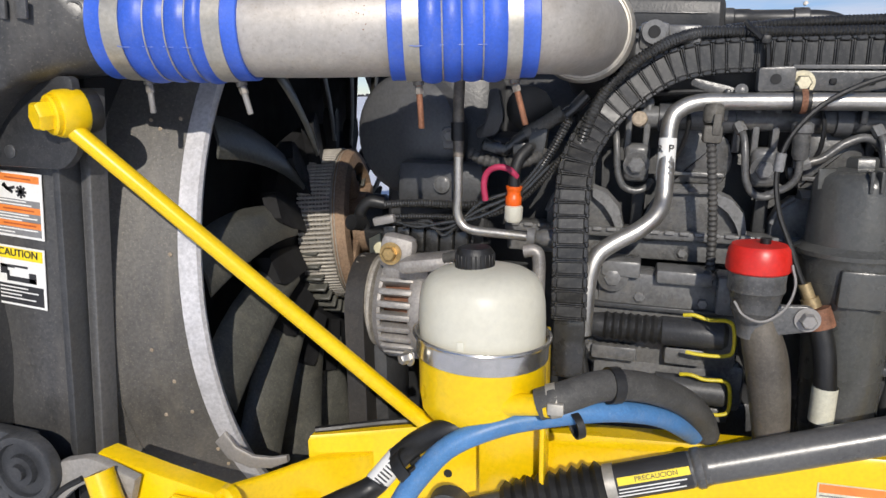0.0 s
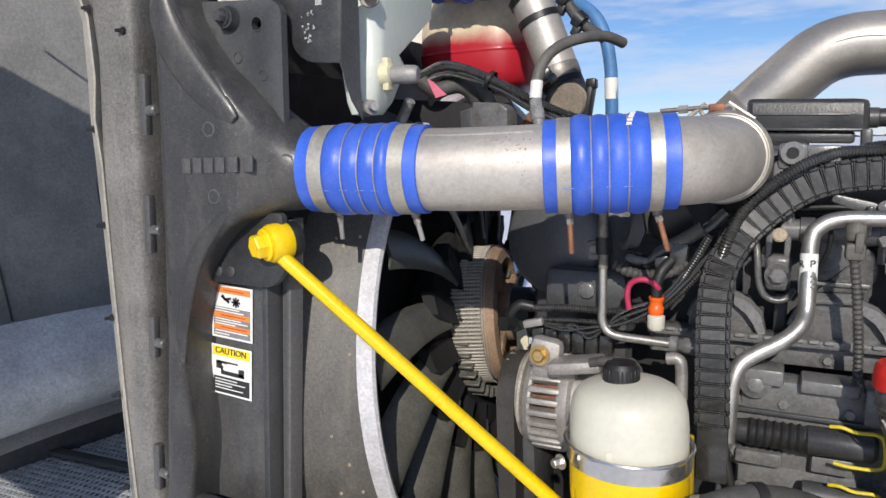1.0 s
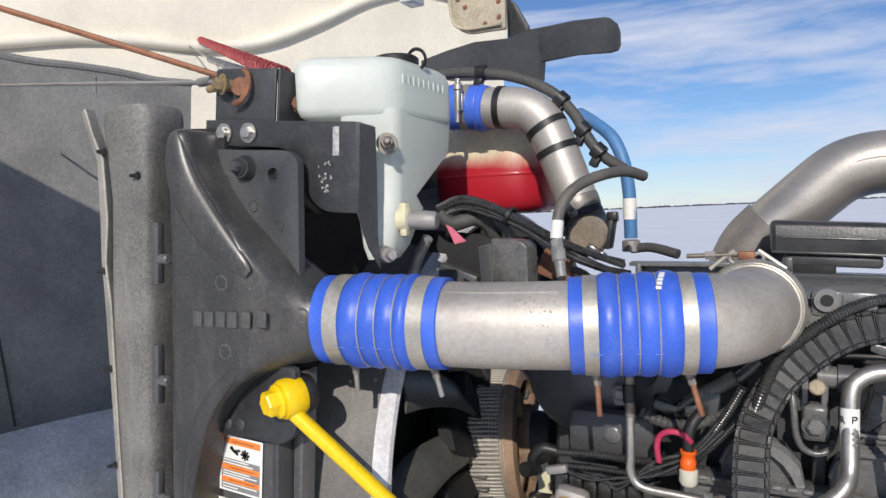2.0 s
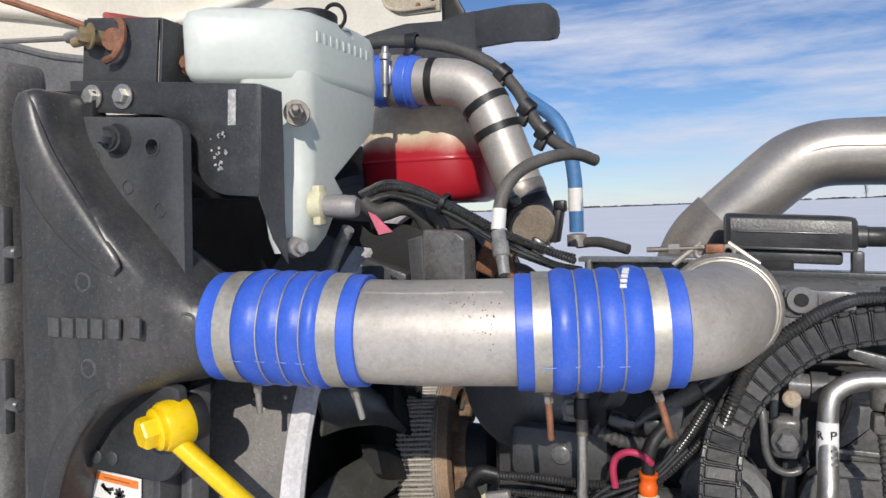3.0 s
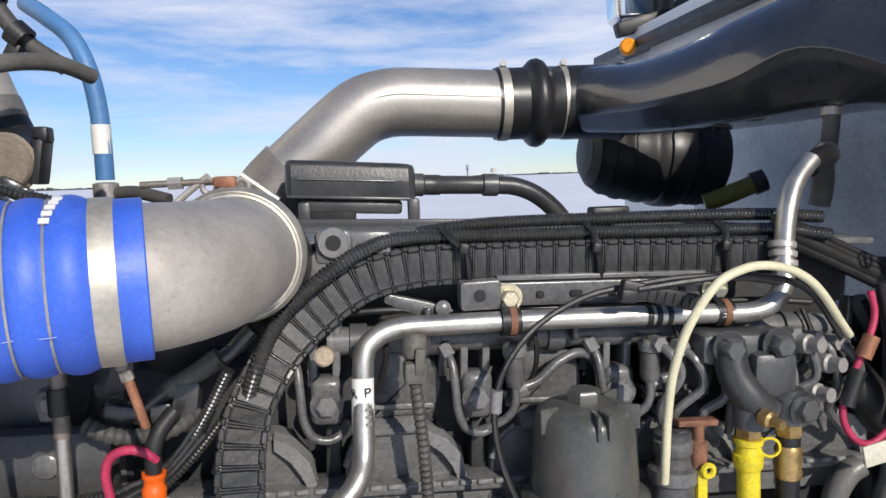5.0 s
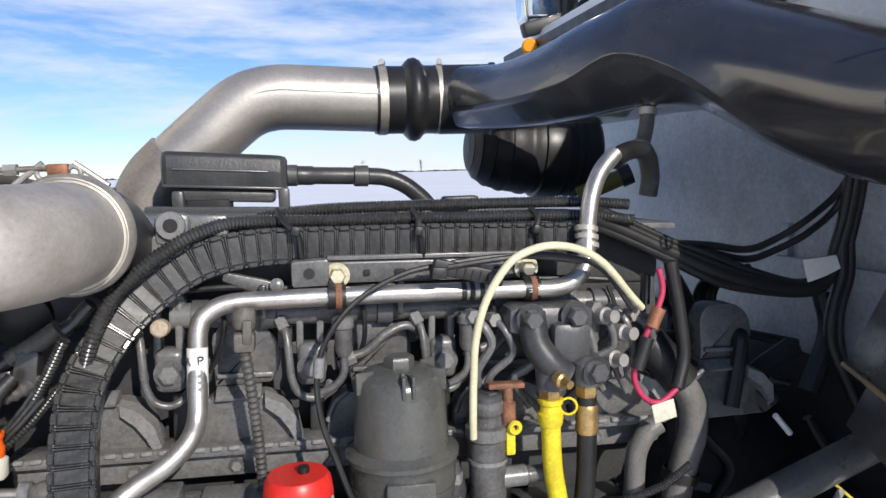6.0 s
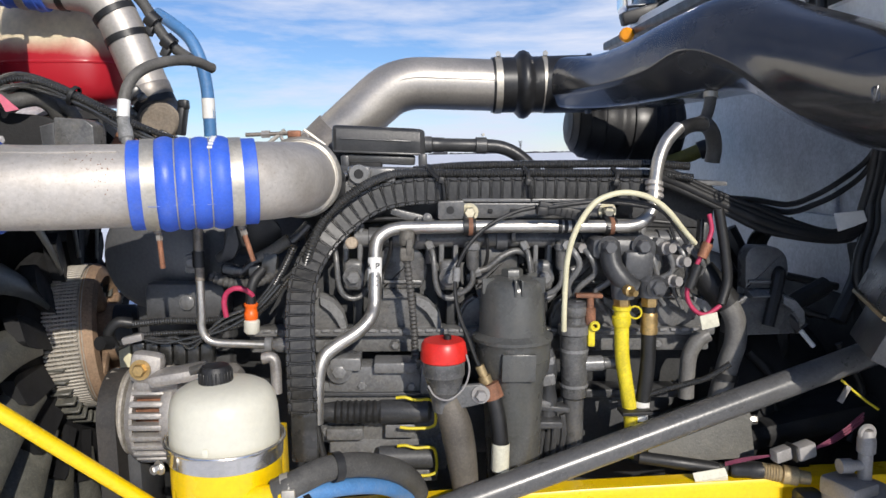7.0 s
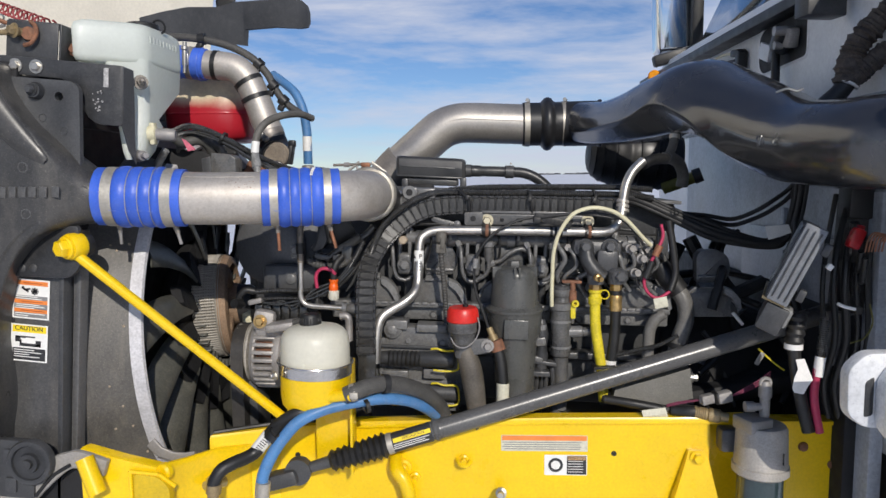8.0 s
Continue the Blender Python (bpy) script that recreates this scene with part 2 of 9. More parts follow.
def axis_frame(d):
    d = Vector(d).normalized()
    return d.to_track_quat("Z", "Y").to_matrix().to_4x4()


def lathe(prof, p, d=(0, 0, 1), seg=28, arc=None, cap=True):
    """A turned body: rows of (height along d, radius), from p."""
    bm = bmesh.new()
    rings = []
    n = seg
    for h, r in prof:
        rings.append([bm.verts.new((r * math.cos(2 * math.pi * i / n), r * math.sin(2 * math.pi * i / n), h)) for i in range(n)])
    for a, b in zip(rings, rings[1:]):
        for i in range(n):
            bm.faces.new((a[i], a[(i + 1) % n], b[(i + 1) % n], b[i]))
    if cap:
        bm.faces.new(rings[0][::-1])
        bm.faces.new(rings[-1])
    bmesh.ops.transform(bm, matrix=Matrix.Translation(p) @ axis_frame(d), verts=bm.verts)
    return bm


def spline(pts, n=6):
    p = [Vector(q) for q in pts]
    if len(p) < 3 or n <= 1:
        return p
    ext = [2 * p[0] - p[1], *p, 2 * p[-1] - p[-2]]
    res = []
    for i in range(1, len(ext) - 2):
        a, b, c, d = ext[i - 1:i + 3]
        for k in range(n):
            t = k / n
            res.append(0.5 * (2 * b + (c - a) * t + (2 * a - 5 * b + 4 * c - d) * t * t + (3 * b - a - 3 * c + d) * t ** 3))
    return res + [p[-1]]


def resample(pts, step):
    res, carry = [pts[0]], 0.0
    for a, b in zip(pts, pts[1:]):
        length = (b - a).length
        pos = step - carry
        while pos <= length:
            res.append(a.lerp(b, pos / length))
            pos += step
        carry = length - (pos - step)
    return res if len(res) > 1 else [pts[0], pts[-1]]


def frames(p):
    """Turn-free cross directions along a line."""
    tans = [(p[min(i + 1, len(p) - 1)] - p[max(i - 1, 0)]).normalized() for i in range(len(p))]
    u = tans[0].orthogonal().normalized()
    rows = []
    for t in tans:
        u = (u - t * u.dot(t)).normalized()
        rows.append((t, u, t.cross(u)))
    return rows


def sweep(p, shape, cap=True):
    """Sweeps a closed section along points p; shape(i) gives (u, v) offsets."""
    bm = bmesh.new()
    rings = []
    for i, (c, (t, u, v)) in enumerate(zip(p, frames(p))):
        rings.append([bm.verts.new(c + u * a + v * b) for a, b in shape(i)])
    n = len(rings[0])
    for a, b in zip(rings, rings[1:]):
        for i in range(n):
            bm.faces.new((a[i], a[(i + 1) % n], b[(i + 1) % n], b[i]))
    if cap:
        bm.faces.new(rings[0][::-1])
        bm.faces.new(rings[-1])
    return bm


def tube(pts, r, seg=12, n=6):
    p = spline(pts, n)
    rr = r if callable(r) else (lambda i: r)
    return sweep(p, lambda i: [(rr(i / max(1, len(p) - 1)) * math.cos(2 * math.pi * k / seg), rr(i / max(1, len(p) - 1)) * math.sin(2 * math.pi * k / seg)) for k in range(seg)])


def corrugated(pts, r, pitch=0.004, depth=0.0012, seg=10):
    p = resample(spline(pts, 8), pitch / 2)
    return sweep(p, lambda i: [((r - depth * (i % 2)) * math.cos(2 * math.pi * k / seg), (r - depth * (i % 2)) * math.sin(2 * math.pi * k / seg)) for k in range(seg)])


def plate(poly, y0, y1, bevel=0.002, lean=0.0):
    """A sheet in the x-z plane from y0 (near face) to y1; lean: near face's shift in y per metre of x."""
    bm = bmesh.new()
    near = [bm.verts.new((x, y0, z)) for x, z in poly]
    f = bm.faces.new(near)
    ext = bmesh.ops.extrude_face_region(bm, geom=[f])
    for v in ext["geom"]:
        if isinstance(v, bmesh.types.BMVert):
            v.co.y = y1
    bmesh.ops.recalc_face_normals(bm, faces=bm.faces)
    if bevel:
        rim = [e for e in bm.edges if abs(e.verts[0].co.y - y0) < 1e-6 and abs(e.verts[1].co.y - y0) < 1e-6]
        bmesh.ops.bevel(bm, geom=rim, offset=bevel, segments=2, profile=0.5, affect="EDGES")
    if lean:
        for v in bm.verts:
            v.co.y += lean * (v.co.x - poly[0][0])
    return bm


def rounded(poly, r, n=5):
    """Rounds the corners of a polygon; r: one radius, or one per corner."""
    res = []
    k = len(poly)
    for i, c in enumerate(poly):
        rad = r[i] if isinstance(r, (list, tuple)) else r
        c = Vector(c)
        a, b = Vector(poly[i - 1]) - c, Vector(poly[(i + 1) % k]) - c
        rad = min(rad, 0.48 * a.length, 0.48 * b.length)
        if rad <= 1e-4:
            res.append(tuple(c))
            continue
        p, q = c + a.normalized() * rad, c + b.normalized() * rad
        for j in range(n + 1):
            t = j / n
            res.append(tuple((1 - t) ** 2 * p + 2 * t * (1 - t) * c + t * t * q))
    return res


def holed(poly, cx, cz, r, n=18):
    """A polygon with a round hole in it, joined by a slit."""
    k = min(range(len(poly)), key=lambda i: (poly[i][0] - cx) ** 2 + (poly[i][1] - cz) ** 2)
    a0 = math.atan2(poly[k][1] - cz, poly[k][0] - cx)
    area = sum(poly[i - 1][0] * poly[i][1] - poly[i][0] * poly[i - 1][1] for i in range(len(poly)))
    sgn = -1 if area > 0 else 1
    ringp = [(cx + r * math.cos(a0 + sgn * 2 * math.pi * i / n), cz + r * math.sin(a0 + sgn * 2 * math.pi * i / n)) for i in range(n + 1)]
    return [*poly[:k + 1], *ringp, poly[k], *poly[k + 1:]]


def hexbolt(p, d=(0, -1, 0), r=0.008, h=0.008, washer=True):
    prof = [(0, r * 1.55), (0.0018, r * 1.55), (0.0018, r * 1.5)] if washer else [(0, r * 1.02), (0.0005, r * 1.02)]
    w = lathe(prof, p, d, 20)
    b = lathe([(0.0016, r), (h * 0.85, r), (h, r * 0.82)], p, d, 6)
    return join(w, b)


def ring(p, d, r, t, w, seg=36):
    """A hoop of radius r, thickness t and width w, round axis d at p."""
    return lathe([(-w / 2, r), (-w / 2, r + t), (w / 2, r + t), (w / 2, r)], p, d, seg, cap=False)


def torus(p, d, R, r, seg=32, sides=8):
    bm = bmesh.new()
    rows = []
    for i in range(seg):
        a = 2 * math.pi * i / seg
        rows.append([bm.verts.new(((R + r * math.cos(b)) * math.cos(a), (R + r * math.cos(b)) * math.sin(a), r * math.sin(b))) for b in (2 * math.pi * k / sides for k in range(sides))])
    for i in range(seg):
        for k in range(sides):
            bm.faces.new((rows[i][k], rows[(i + 1) % seg][k], rows[(i + 1) % seg][(k + 1) % sides], rows[i][(k + 1) % sides]))
    bmesh.ops.transform(bm, matrix=Matrix.Translation(p) @ axis_frame(d), verts=bm.verts)
    return bm


def loft(sections):
    """Skins closed sections (lists of points, same count)."""
    bm = bmesh.new()
    rings = [[bm.verts.new(q) for q in s] for s in sections]
    n = len(rings[0])
    for a, b in zip(rings, rings[1:]):
        for i in range(n):
            bm.faces.new((a[i], a[(i + 1) % n], b[(i + 1) % n], b[i]))
    bm.faces.new(rings[0][::-1])
    bm.faces.new(rings[-1])
    return bm


def super_ring(c, u, v, a, b, e=2.0, n=28):
    """A rounded section: centre, two directions, half sizes, squareness."""
    c, u, v = Vector(c), Vector(u), Vector(v)
    res = []
    for i in range(n):
        t = 2 * math.pi * i / n
        x, y = math.cos(t), math.sin(t)
        res.append(c + u * (a * math.copysign(abs(x) ** (2 / e), x)) + v * (b * math.copysign(abs(y) ** (2 / e), y)))
    return res


def lettering(text, size, m, thick=0.0004):
    cu = bpy.data.curves.new("t", "FONT")
    cu.body, cu.size, cu.extrude, cu.align_x, cu.align_y = text, size, thick, "CENTER", "CENTER"
    ob = bpy.data.objects.new("t", cu)
    scene.collection.objects.link(ob)
    me = bpy.data.meshes.new_from_object(ob.evaluated_get(bpy.context.evaluated_depsgraph_get()))
    bpy.data.objects.remove(ob)
    bpy.data.curves.remove(cu)
    bm = bmesh.new()
    bm.from_mesh(me)
    bpy.data.meshes.remove(me)
    bmesh.ops.transform(bm, matrix=m, verts=bm.verts)
    return bm


def on_face(x, y, z, ry=0.0):
    """A frame for flat print that faces -y: local x to the right, local y up."""
    return pose(x, y, z, 90, 0, 0) @ pose(0, 0, 0, 0, 0, -ry)


# ---- setting ----
def build_ground():
    bm = bmesh.new()
    n = 28
    rows = []
    for i in range(n + 1):
        row = []
        for j in range(n + 1):
            u, v = (i / n * 2 - 1), (j / n * 2 - 1)
            x, y = 2600 * u * abs(u) ** 2.2, 2600 * v * abs(v) ** 2.2
            row.append(bm.verts.new((x, y, 0.12 * noise.noise((x * 0.05, y * 0.05, 0)))))
        rows.append(row)
    for i in range(n):
        for j in range(n):
            bm.faces.new((rows[i][j], rows[i + 1][j], rows[i + 1][j + 1], rows[i][j + 1]))
    solo("ground", bm, "snow", "flat snow-covered field reaching to the horizon", "ground", kind="structure")


def build_treeline():
    rng = random.Random(4)
    bm = bmesh.new()
    for k in range(1500):
        a = radians(rng.uniform(40, 140))
        d = rng.uniform(1500, 1800)
        w, h = rng.uniform(5, 16), rng.uniform(2.0, 6.5) * (0.5 + noise.noise((math.degrees(a) * 0.4, 0, 3)) ** 2 * 2.5)
        m = Matrix.Translation((d * math.cos(a), d * math.sin(a), h * 0.5)) @ Matrix.Diagonal((w, w, h, 1))
        bmesh.ops.create_cone(bm, segments=5, radius1=0.5, radius2=0.2, depth=1.0, cap_ends=True, matrix=m)
    solo("tree_line", bm, "wood", "thin dark line of far bare trees along the snowy horizon", "trees", kind="stuff")
    t = thing("bare_tree", "single tall bare tree far out on the snowy field", "tree", (160, 900, 0))
    rt = random.Random(2)
    part("trunk", tube([(160, 900, 0), (160.2, 900, 8), (160, 900, 15)], lambda s: 0.5 - 0.4 * s, 6, 2), "wood", t)
    limbs = [tube([(160, 900, z), (160 + rt.uniform(-2.6, 2.6), 900 + rt.uniform(-2, 2), z + rt.uniform(1.5, 4))], 0.16, 4, 1) for z in [3 + 0.35 * k for k in range(34)]]
    part("branches", join(*limbs), "wood", t)


build_ground()
build_treeline()

# ---- radiator end ----
LEAN_X = 0.09  # the radiator leans back: x gained per metre of height


M["worntag"] = mat("worn_silver_tag", (0.42, 0.41, 0.40), 0.55, 0, 0.4, 160, 0.2, 400, 0.6, (0.10, 0.10, 0.10))


def build_radiator():
    r = thing("radiator_assembly", "black leaning radiator and charge cooler stack with moulded side tank", "radiator", (-0.42, 0.78, 0.85))
    # side tank: a column that swells into the pipe's horn
    edge = [(-0.470, 0.84), (-0.459, 1.0), (-0.447, 1.10), (-0.436, 1.18), (-0.426, 1.25), (-0.414, 1.40), (-0.402, 1.56), (-0.397, 1.66), (-0.394, 1.735), (-0.390, 1.755), (-0.375, 1.758), (-0.362, 1.754), (-0.357, 1.735), (-0.354, 1.715), (-0.343, 1.692), (-0.328, 1.669), (-0.305, 1.640), (-0.280, 1.617), (-0.280, 1.446), (-0.305, 1.431), (-0.328, 1.411), (-0.345, 1.392), (-0.364, 1.366), (-0.377, 1.335), (-0.390, 1.29), (-0.397, 1.25), (-0.396, 1.20), (-0.391, 1.15), (-0.394, 1.10), (-0.406, 1.05), (-0.412, 1.0), (-0.420, 0.84)]
    for _ in range(2):  # round the outline by cutting its corners
        edge = [q for i in range(len(edge)) for q in (tuple(0.75 * a + 0.25 * b for a, b in zip(edge[i], edge[(i + 1) % len(edge)])), tuple(0.25 * a + 0.75 * b for a, b in zip(edge[i], edge[(i + 1) % len(edge)])))]
    n = len(edge)
    ins = []
    for i in range(n):
        dx, dz = edge[(i + 1) % n][0] - edge[i - 1][0], edge[(i + 1) % n][1] - edge[i - 1][1]
        ln = math.hypot(dx, dz)
        ins.append((dz / ln, -dx / ln))
    rings = [[(x, 0.808, z) for x, z in edge]]
    for k in range(7):
        a = math.pi / 2 * k / 6
        o, y = 0.014 * (1 - math.cos(a)), 0.745 + 0.014 * (1 - math.sin(a))
        rings.append([(x + px * o, y, z + pz * o) for (x, z), (px, pz) in zip(edge, ins)])
    horn = []
    for x, zt, zb, yc, hy, rad in ((-0.318, 1.650, 1.424, 0.782, 0.034, 0.012), (-0.300, 1.636, 1.434, 0.783, 0.0372, 0.0145), (-0.28, 1.617, 1.445, 0.788, 0.0425, 0.020), (-0.25, 1.586, 1.452, 0.815, 0.049, 0.038), (-0.222, 1.558, 1.454, 0.838, 0.051, 0.050), (-0.19, 1.556, 1.458, 0.844, 0.049, 0.048)):
        hz = (zt - zb) / 2
        corner = []
        for sy, sz, a0 in ((1, 1, 0), (-1, 1, 90), (-1, -1, 180), (1, -1, 270)):
            for k in range(8):
                a = radians(a0 + 90 * k / 7)
                corner.append((x, yc + sy * (hy - rad) + rad * math.cos(a), (zt + zb) / 2 + sz * (hz - rad) + rad * math.sin(a)))
        horn.append(corner)
    part("side_tank", join(loft(rings), loft(horn)), "cast", r, "weathered black moulded side tank with a horn to the pipe")
    for x, z in ((-0.311, 1.562), (-0.311, 1.477), (-0.225, 1.518)):
        part("moulded_ring", torus((x, 0.7450 if x < -0.25 else 0.786, z), (0.0 if x < -0.25 else -0.6, 1, 0), 0.0085, 0.0014, 20, 6), "cast", r)
    def swell(line, half, rise, y):
        """A soft raised band along the tank's face, fading out at both ends."""
        p = spline([(x, 0.0, z) for x, z in line], 6)
        secs = []
        for k, q in enumerate(p):
            d = (p[min(k + 1, len(p) - 1)] - p[max(k - 1, 0)]).normalized()
            f = max(0.05, math.sin(math.pi * (k + 0.3) / (len(p) - 0.4)) ** 0.4)
            secs.append(super_ring((q.x, y, q.z), (d.z, 0, -d.x), (0, 1, 0), half * f, rise * f, 1.7, 24))
        return loft(secs)

    part("upper_swell", swell([(-0.378, 1.752), (-0.376, 1.715), (-0.366, 1.682), (-0.350, 1.655), (-0.327, 1.626), (-0.302, 1.600), (-0.270, 1.572)], 0.026, 0.012, 0.748), "cast", r, "worn rounded shoulder of the tank")
    part("lower_swell", swell([(-0.285, 1.462), (-0.312, 1.442), (-0.338, 1.416), (-0.358, 1.388), (-0.374, 1.350), (-0.388, 1.30), (-0.394, 1.25)], 0.012, 0.0055, 0.747), "cast", r)
    # raised maker's mark kept as plain blocks
    for k in range(6):
        x = -0.352 + 0.0188 * k
        part("raised_mark", bx((x, 0.7445 + 0.36 * max(0, x + 0.283), 1.517), (0.0145, 0.0045, 0.020), (0, 4, 0), 0.0015), "cast", r)
    # seal column in front
    secs = []
    for z, xl, xr in ((0.82, -0.565, -0.495), (1.0, -0.562, -0.490), (1.16, -0.560, -0.484), (1.32, -0.557, -0.478), (1.48, -0.552, -0.470), (1.67, -0.535, -0.455), (1.75, -0.542, -0.452), (1.776, -0.546, -0.448), (1.79, -0.542, -0.450), (1.797, -0.532, -0.456)):
        secs.append(super_ring(((xl + xr) / 2, 0.795, z), (1, 0, 0), (0, 1, 0), (xr - xl) / 2, 0.040, 4.2))
    moved = []
    flap = [(-0.592, 1.799), (-0.578, 1.760), (-0.565, 1.726), (-0.566, 1.642), (-0.569, 1.583), (-0.567, 1.523), (-0.566, 1.35), (-0.566, 1.15), (-0.566, 0.84)]
    moved.append(part("seal_flap", loft([[(x - 0.002, 0.775, z), (x, 0.768, z), (x + 0.030 + 0.004 * math.sin(31 * z), 0.7515, z), (x + 0.032 + 0.004 * math.sin(31 * z), 0.7535, z), (x + 0.024, 0.772, z)] for x, z in flap]), "flap", r, "thin pale rubber flap of the seal"))
    moved.append(part("seal_column", loft(secs), "seal", r, "dusty grey rubber-faced air seal column"))
    for x, z in ((-0.532, 1.737), (-0.470, 1.700), (-0.548, 1.57), (-0.548, 1.43), (-0.552, 1.29), (-0.554, 1.17), (-0.556, 1.02)):
        moved.append(part("seal_rivet", lathe([(0, 0.0055), (0.003, 0.0055), (0.0045, 0.003), (0.012, 0.0022)], (x, 0.757, z), (-0.5, -1, 0), 10), "rub", r))
    for o in moved:
        o.location += Vector((-0.008, 0.019, 0.005))
    for z0, z1 in ((1.56, 1.64), (1.40, 1.48), (1.25, 1.31), (1.05, 1.12)):
        zc = (z0 + z1) / 2
        xc = -0.424 + 0.08 * (zc - 1.6)
        part("hinge_tab", bx((xc, 0.752, zc), (0.012, 0.012, z1 - z0), (0, 4.5, 0), 0.002), "cast", r)
        part("tab_knuckle", lathe([(0, 0.007), (0.016, 0.007), (0.018, 0.005)], (xc + 0.006, 0.752, zc - 0.008), (1, -0.2, 0), 12), "cast", r)
    # black strip behind the seal paints the gap's shade
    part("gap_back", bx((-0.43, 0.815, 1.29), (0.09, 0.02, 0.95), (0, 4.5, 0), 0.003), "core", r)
    # inner plate with its bolt and hole
    part("upper_plate", plate(holed(rounded([(-0.388, 1.735), (-0.242, 1.722), (-0.228, 1.71), (-0.240, 1.46), (-0.405, 1.46)], [0, 0.03, 0.02, 0, 0]), -0.2675, 1.694, 0.0085), 0.800, 0.812, 0.0), "blk", r)
    part("plate_bolt", join(lathe([(0, 0.016), (0.005, 0.016), (0.009, 0.013), (0.012, 0.013)], (-0.310, 0.8, 1.705), (0, -1, 0), 24), hexbolt((-0.312, 0.788, 1.706), (-0.1, -1, 0), 0.0075, 0.012)), "blk", r)
    part("hole_lip", torus((-0.2675, 0.7995, 1.694), (0, 1, 0), 0.0090, 0.0010, 22, 6), "blk", r)
    for x, z in ((-0.345, 1.69), (-0.302, 1.655), (-0.262, 1.63)):
        part("punch_mark", torus((x, 0.7995, z), (0, 1, 0), 0.007, 0.0008, 18, 5), "blk", r)
    # lower side panel with its folds
    part("lower_panel", plate([(-0.398, 1.42), (-0.283, 1.42), (-0.300, 1.18), (-0.328, 0.82), (-0.440, 0.82)], 0.806, 0.83, 0.003), "cast", r, "dusty black lower side panel")
    part("panel_fold", plate([(-0.286, 1.40), (-0.276, 1.40), (-0.320, 0.82), (-0.330, 0.82)], 0.797, 0.83, 0.002), "blk", r)
    part("panel_channel", plate([(-0.268, 1.44), (-0.252, 1.44), (-0.304, 0.84), (-0.316, 0.84)], 0.822, 0.85, 0.004), "cast", r)
    part("core", bx((-0.40, 1.22, 1.27), (0.10, 0.70, 0.95), (0, 4.5, 0), 0.004), "core", r, "dark finned radiator core")
    part("mount_plate", plate(rounded([(-0.372, 1.357), (-0.262, 1.352), (-0.240, 1.372), (-0.238, 1.452), (-0.30, 1.452), (-0.345, 1.40)], [0.01, 0.012, 0.012, 0.01, 0.01, 0.02]), 0.786, 0.797, 0.002), "blk", r)
    for x in (-0.352, -0.330):
        part("plate_rivet", lathe([(0, 0.0075), (0.002, 0.0075), (0.003, 0.006)], (x, 0.786, 1.372), (0, -1, 0), 14), "blk", r)
    part("bottom_round", join(lathe([(0, 0.045), (0.012, 0.045), (0.016, 0.042), (0.016, 0.034), (0.012, 0.032), (0.012, 0.020), (0.018, 0.018), (0.018, 0.010), (0.024, 0.009), (0.024, 0.005)], (-0.343, 0.764, 1.001), (0, -1, 0), 36), bx((-0.378, 0.768, 0.985), (0.078, 0.02, 0.116), (0, 4, 0), 0.005), bx((-0.385, 0.756, 1.012), (0.022, 0.006, 0.030), (0, 4, 0), 0.003), bx((-0.385, 0.756, 0.955), (0.022, 0.006, 0.030), (0, 4, 0), 0.003)), "blk", r, "round black lower mount cover")
    return r


M["flap"] = mat("pale_flap_rubber", (0.36, 0.335, 0.29), 0.6, 0, 0.25, 9, 0.3, 220, 0.5, (0.22, 0.20, 0.17))
M["seal"] = mat("dusty_seal", (0.15, 0.145, 0.136), 0.55, 0, 0.4, 7, 0.3, 220, 0.6, (0.33, 0.30, 0.25), streak=0.2, wear=0.3)
build_radiator().location += Vector((0.007, -0.027, 0.005))


def decal(name, x, z, w, h, y, ry, label, rows):
    """A flat sticker: rows of (material, centre up, height, left, right) in parts of its size."""
    d = thing(name, label, "sticker", (x, y, z), "warning stickers on the truck")
    part("backing", join(bx((x, y, z), (w, 0.0008, h), (0, ry, 0), 0.0)), "paper", d)
    for m, cz, hh, a, b in rows:
        off = pose(x, y, z, 0, ry, 0) @ Vector(((a + b) / 2 * w - w / 2, -0.0006, (cz - 0.5) * h))
        part("print", bx(tuple(off), ((b - a) * w, 0.0006, hh * h), (0, ry, 0), 0.0), m, d)
    return d


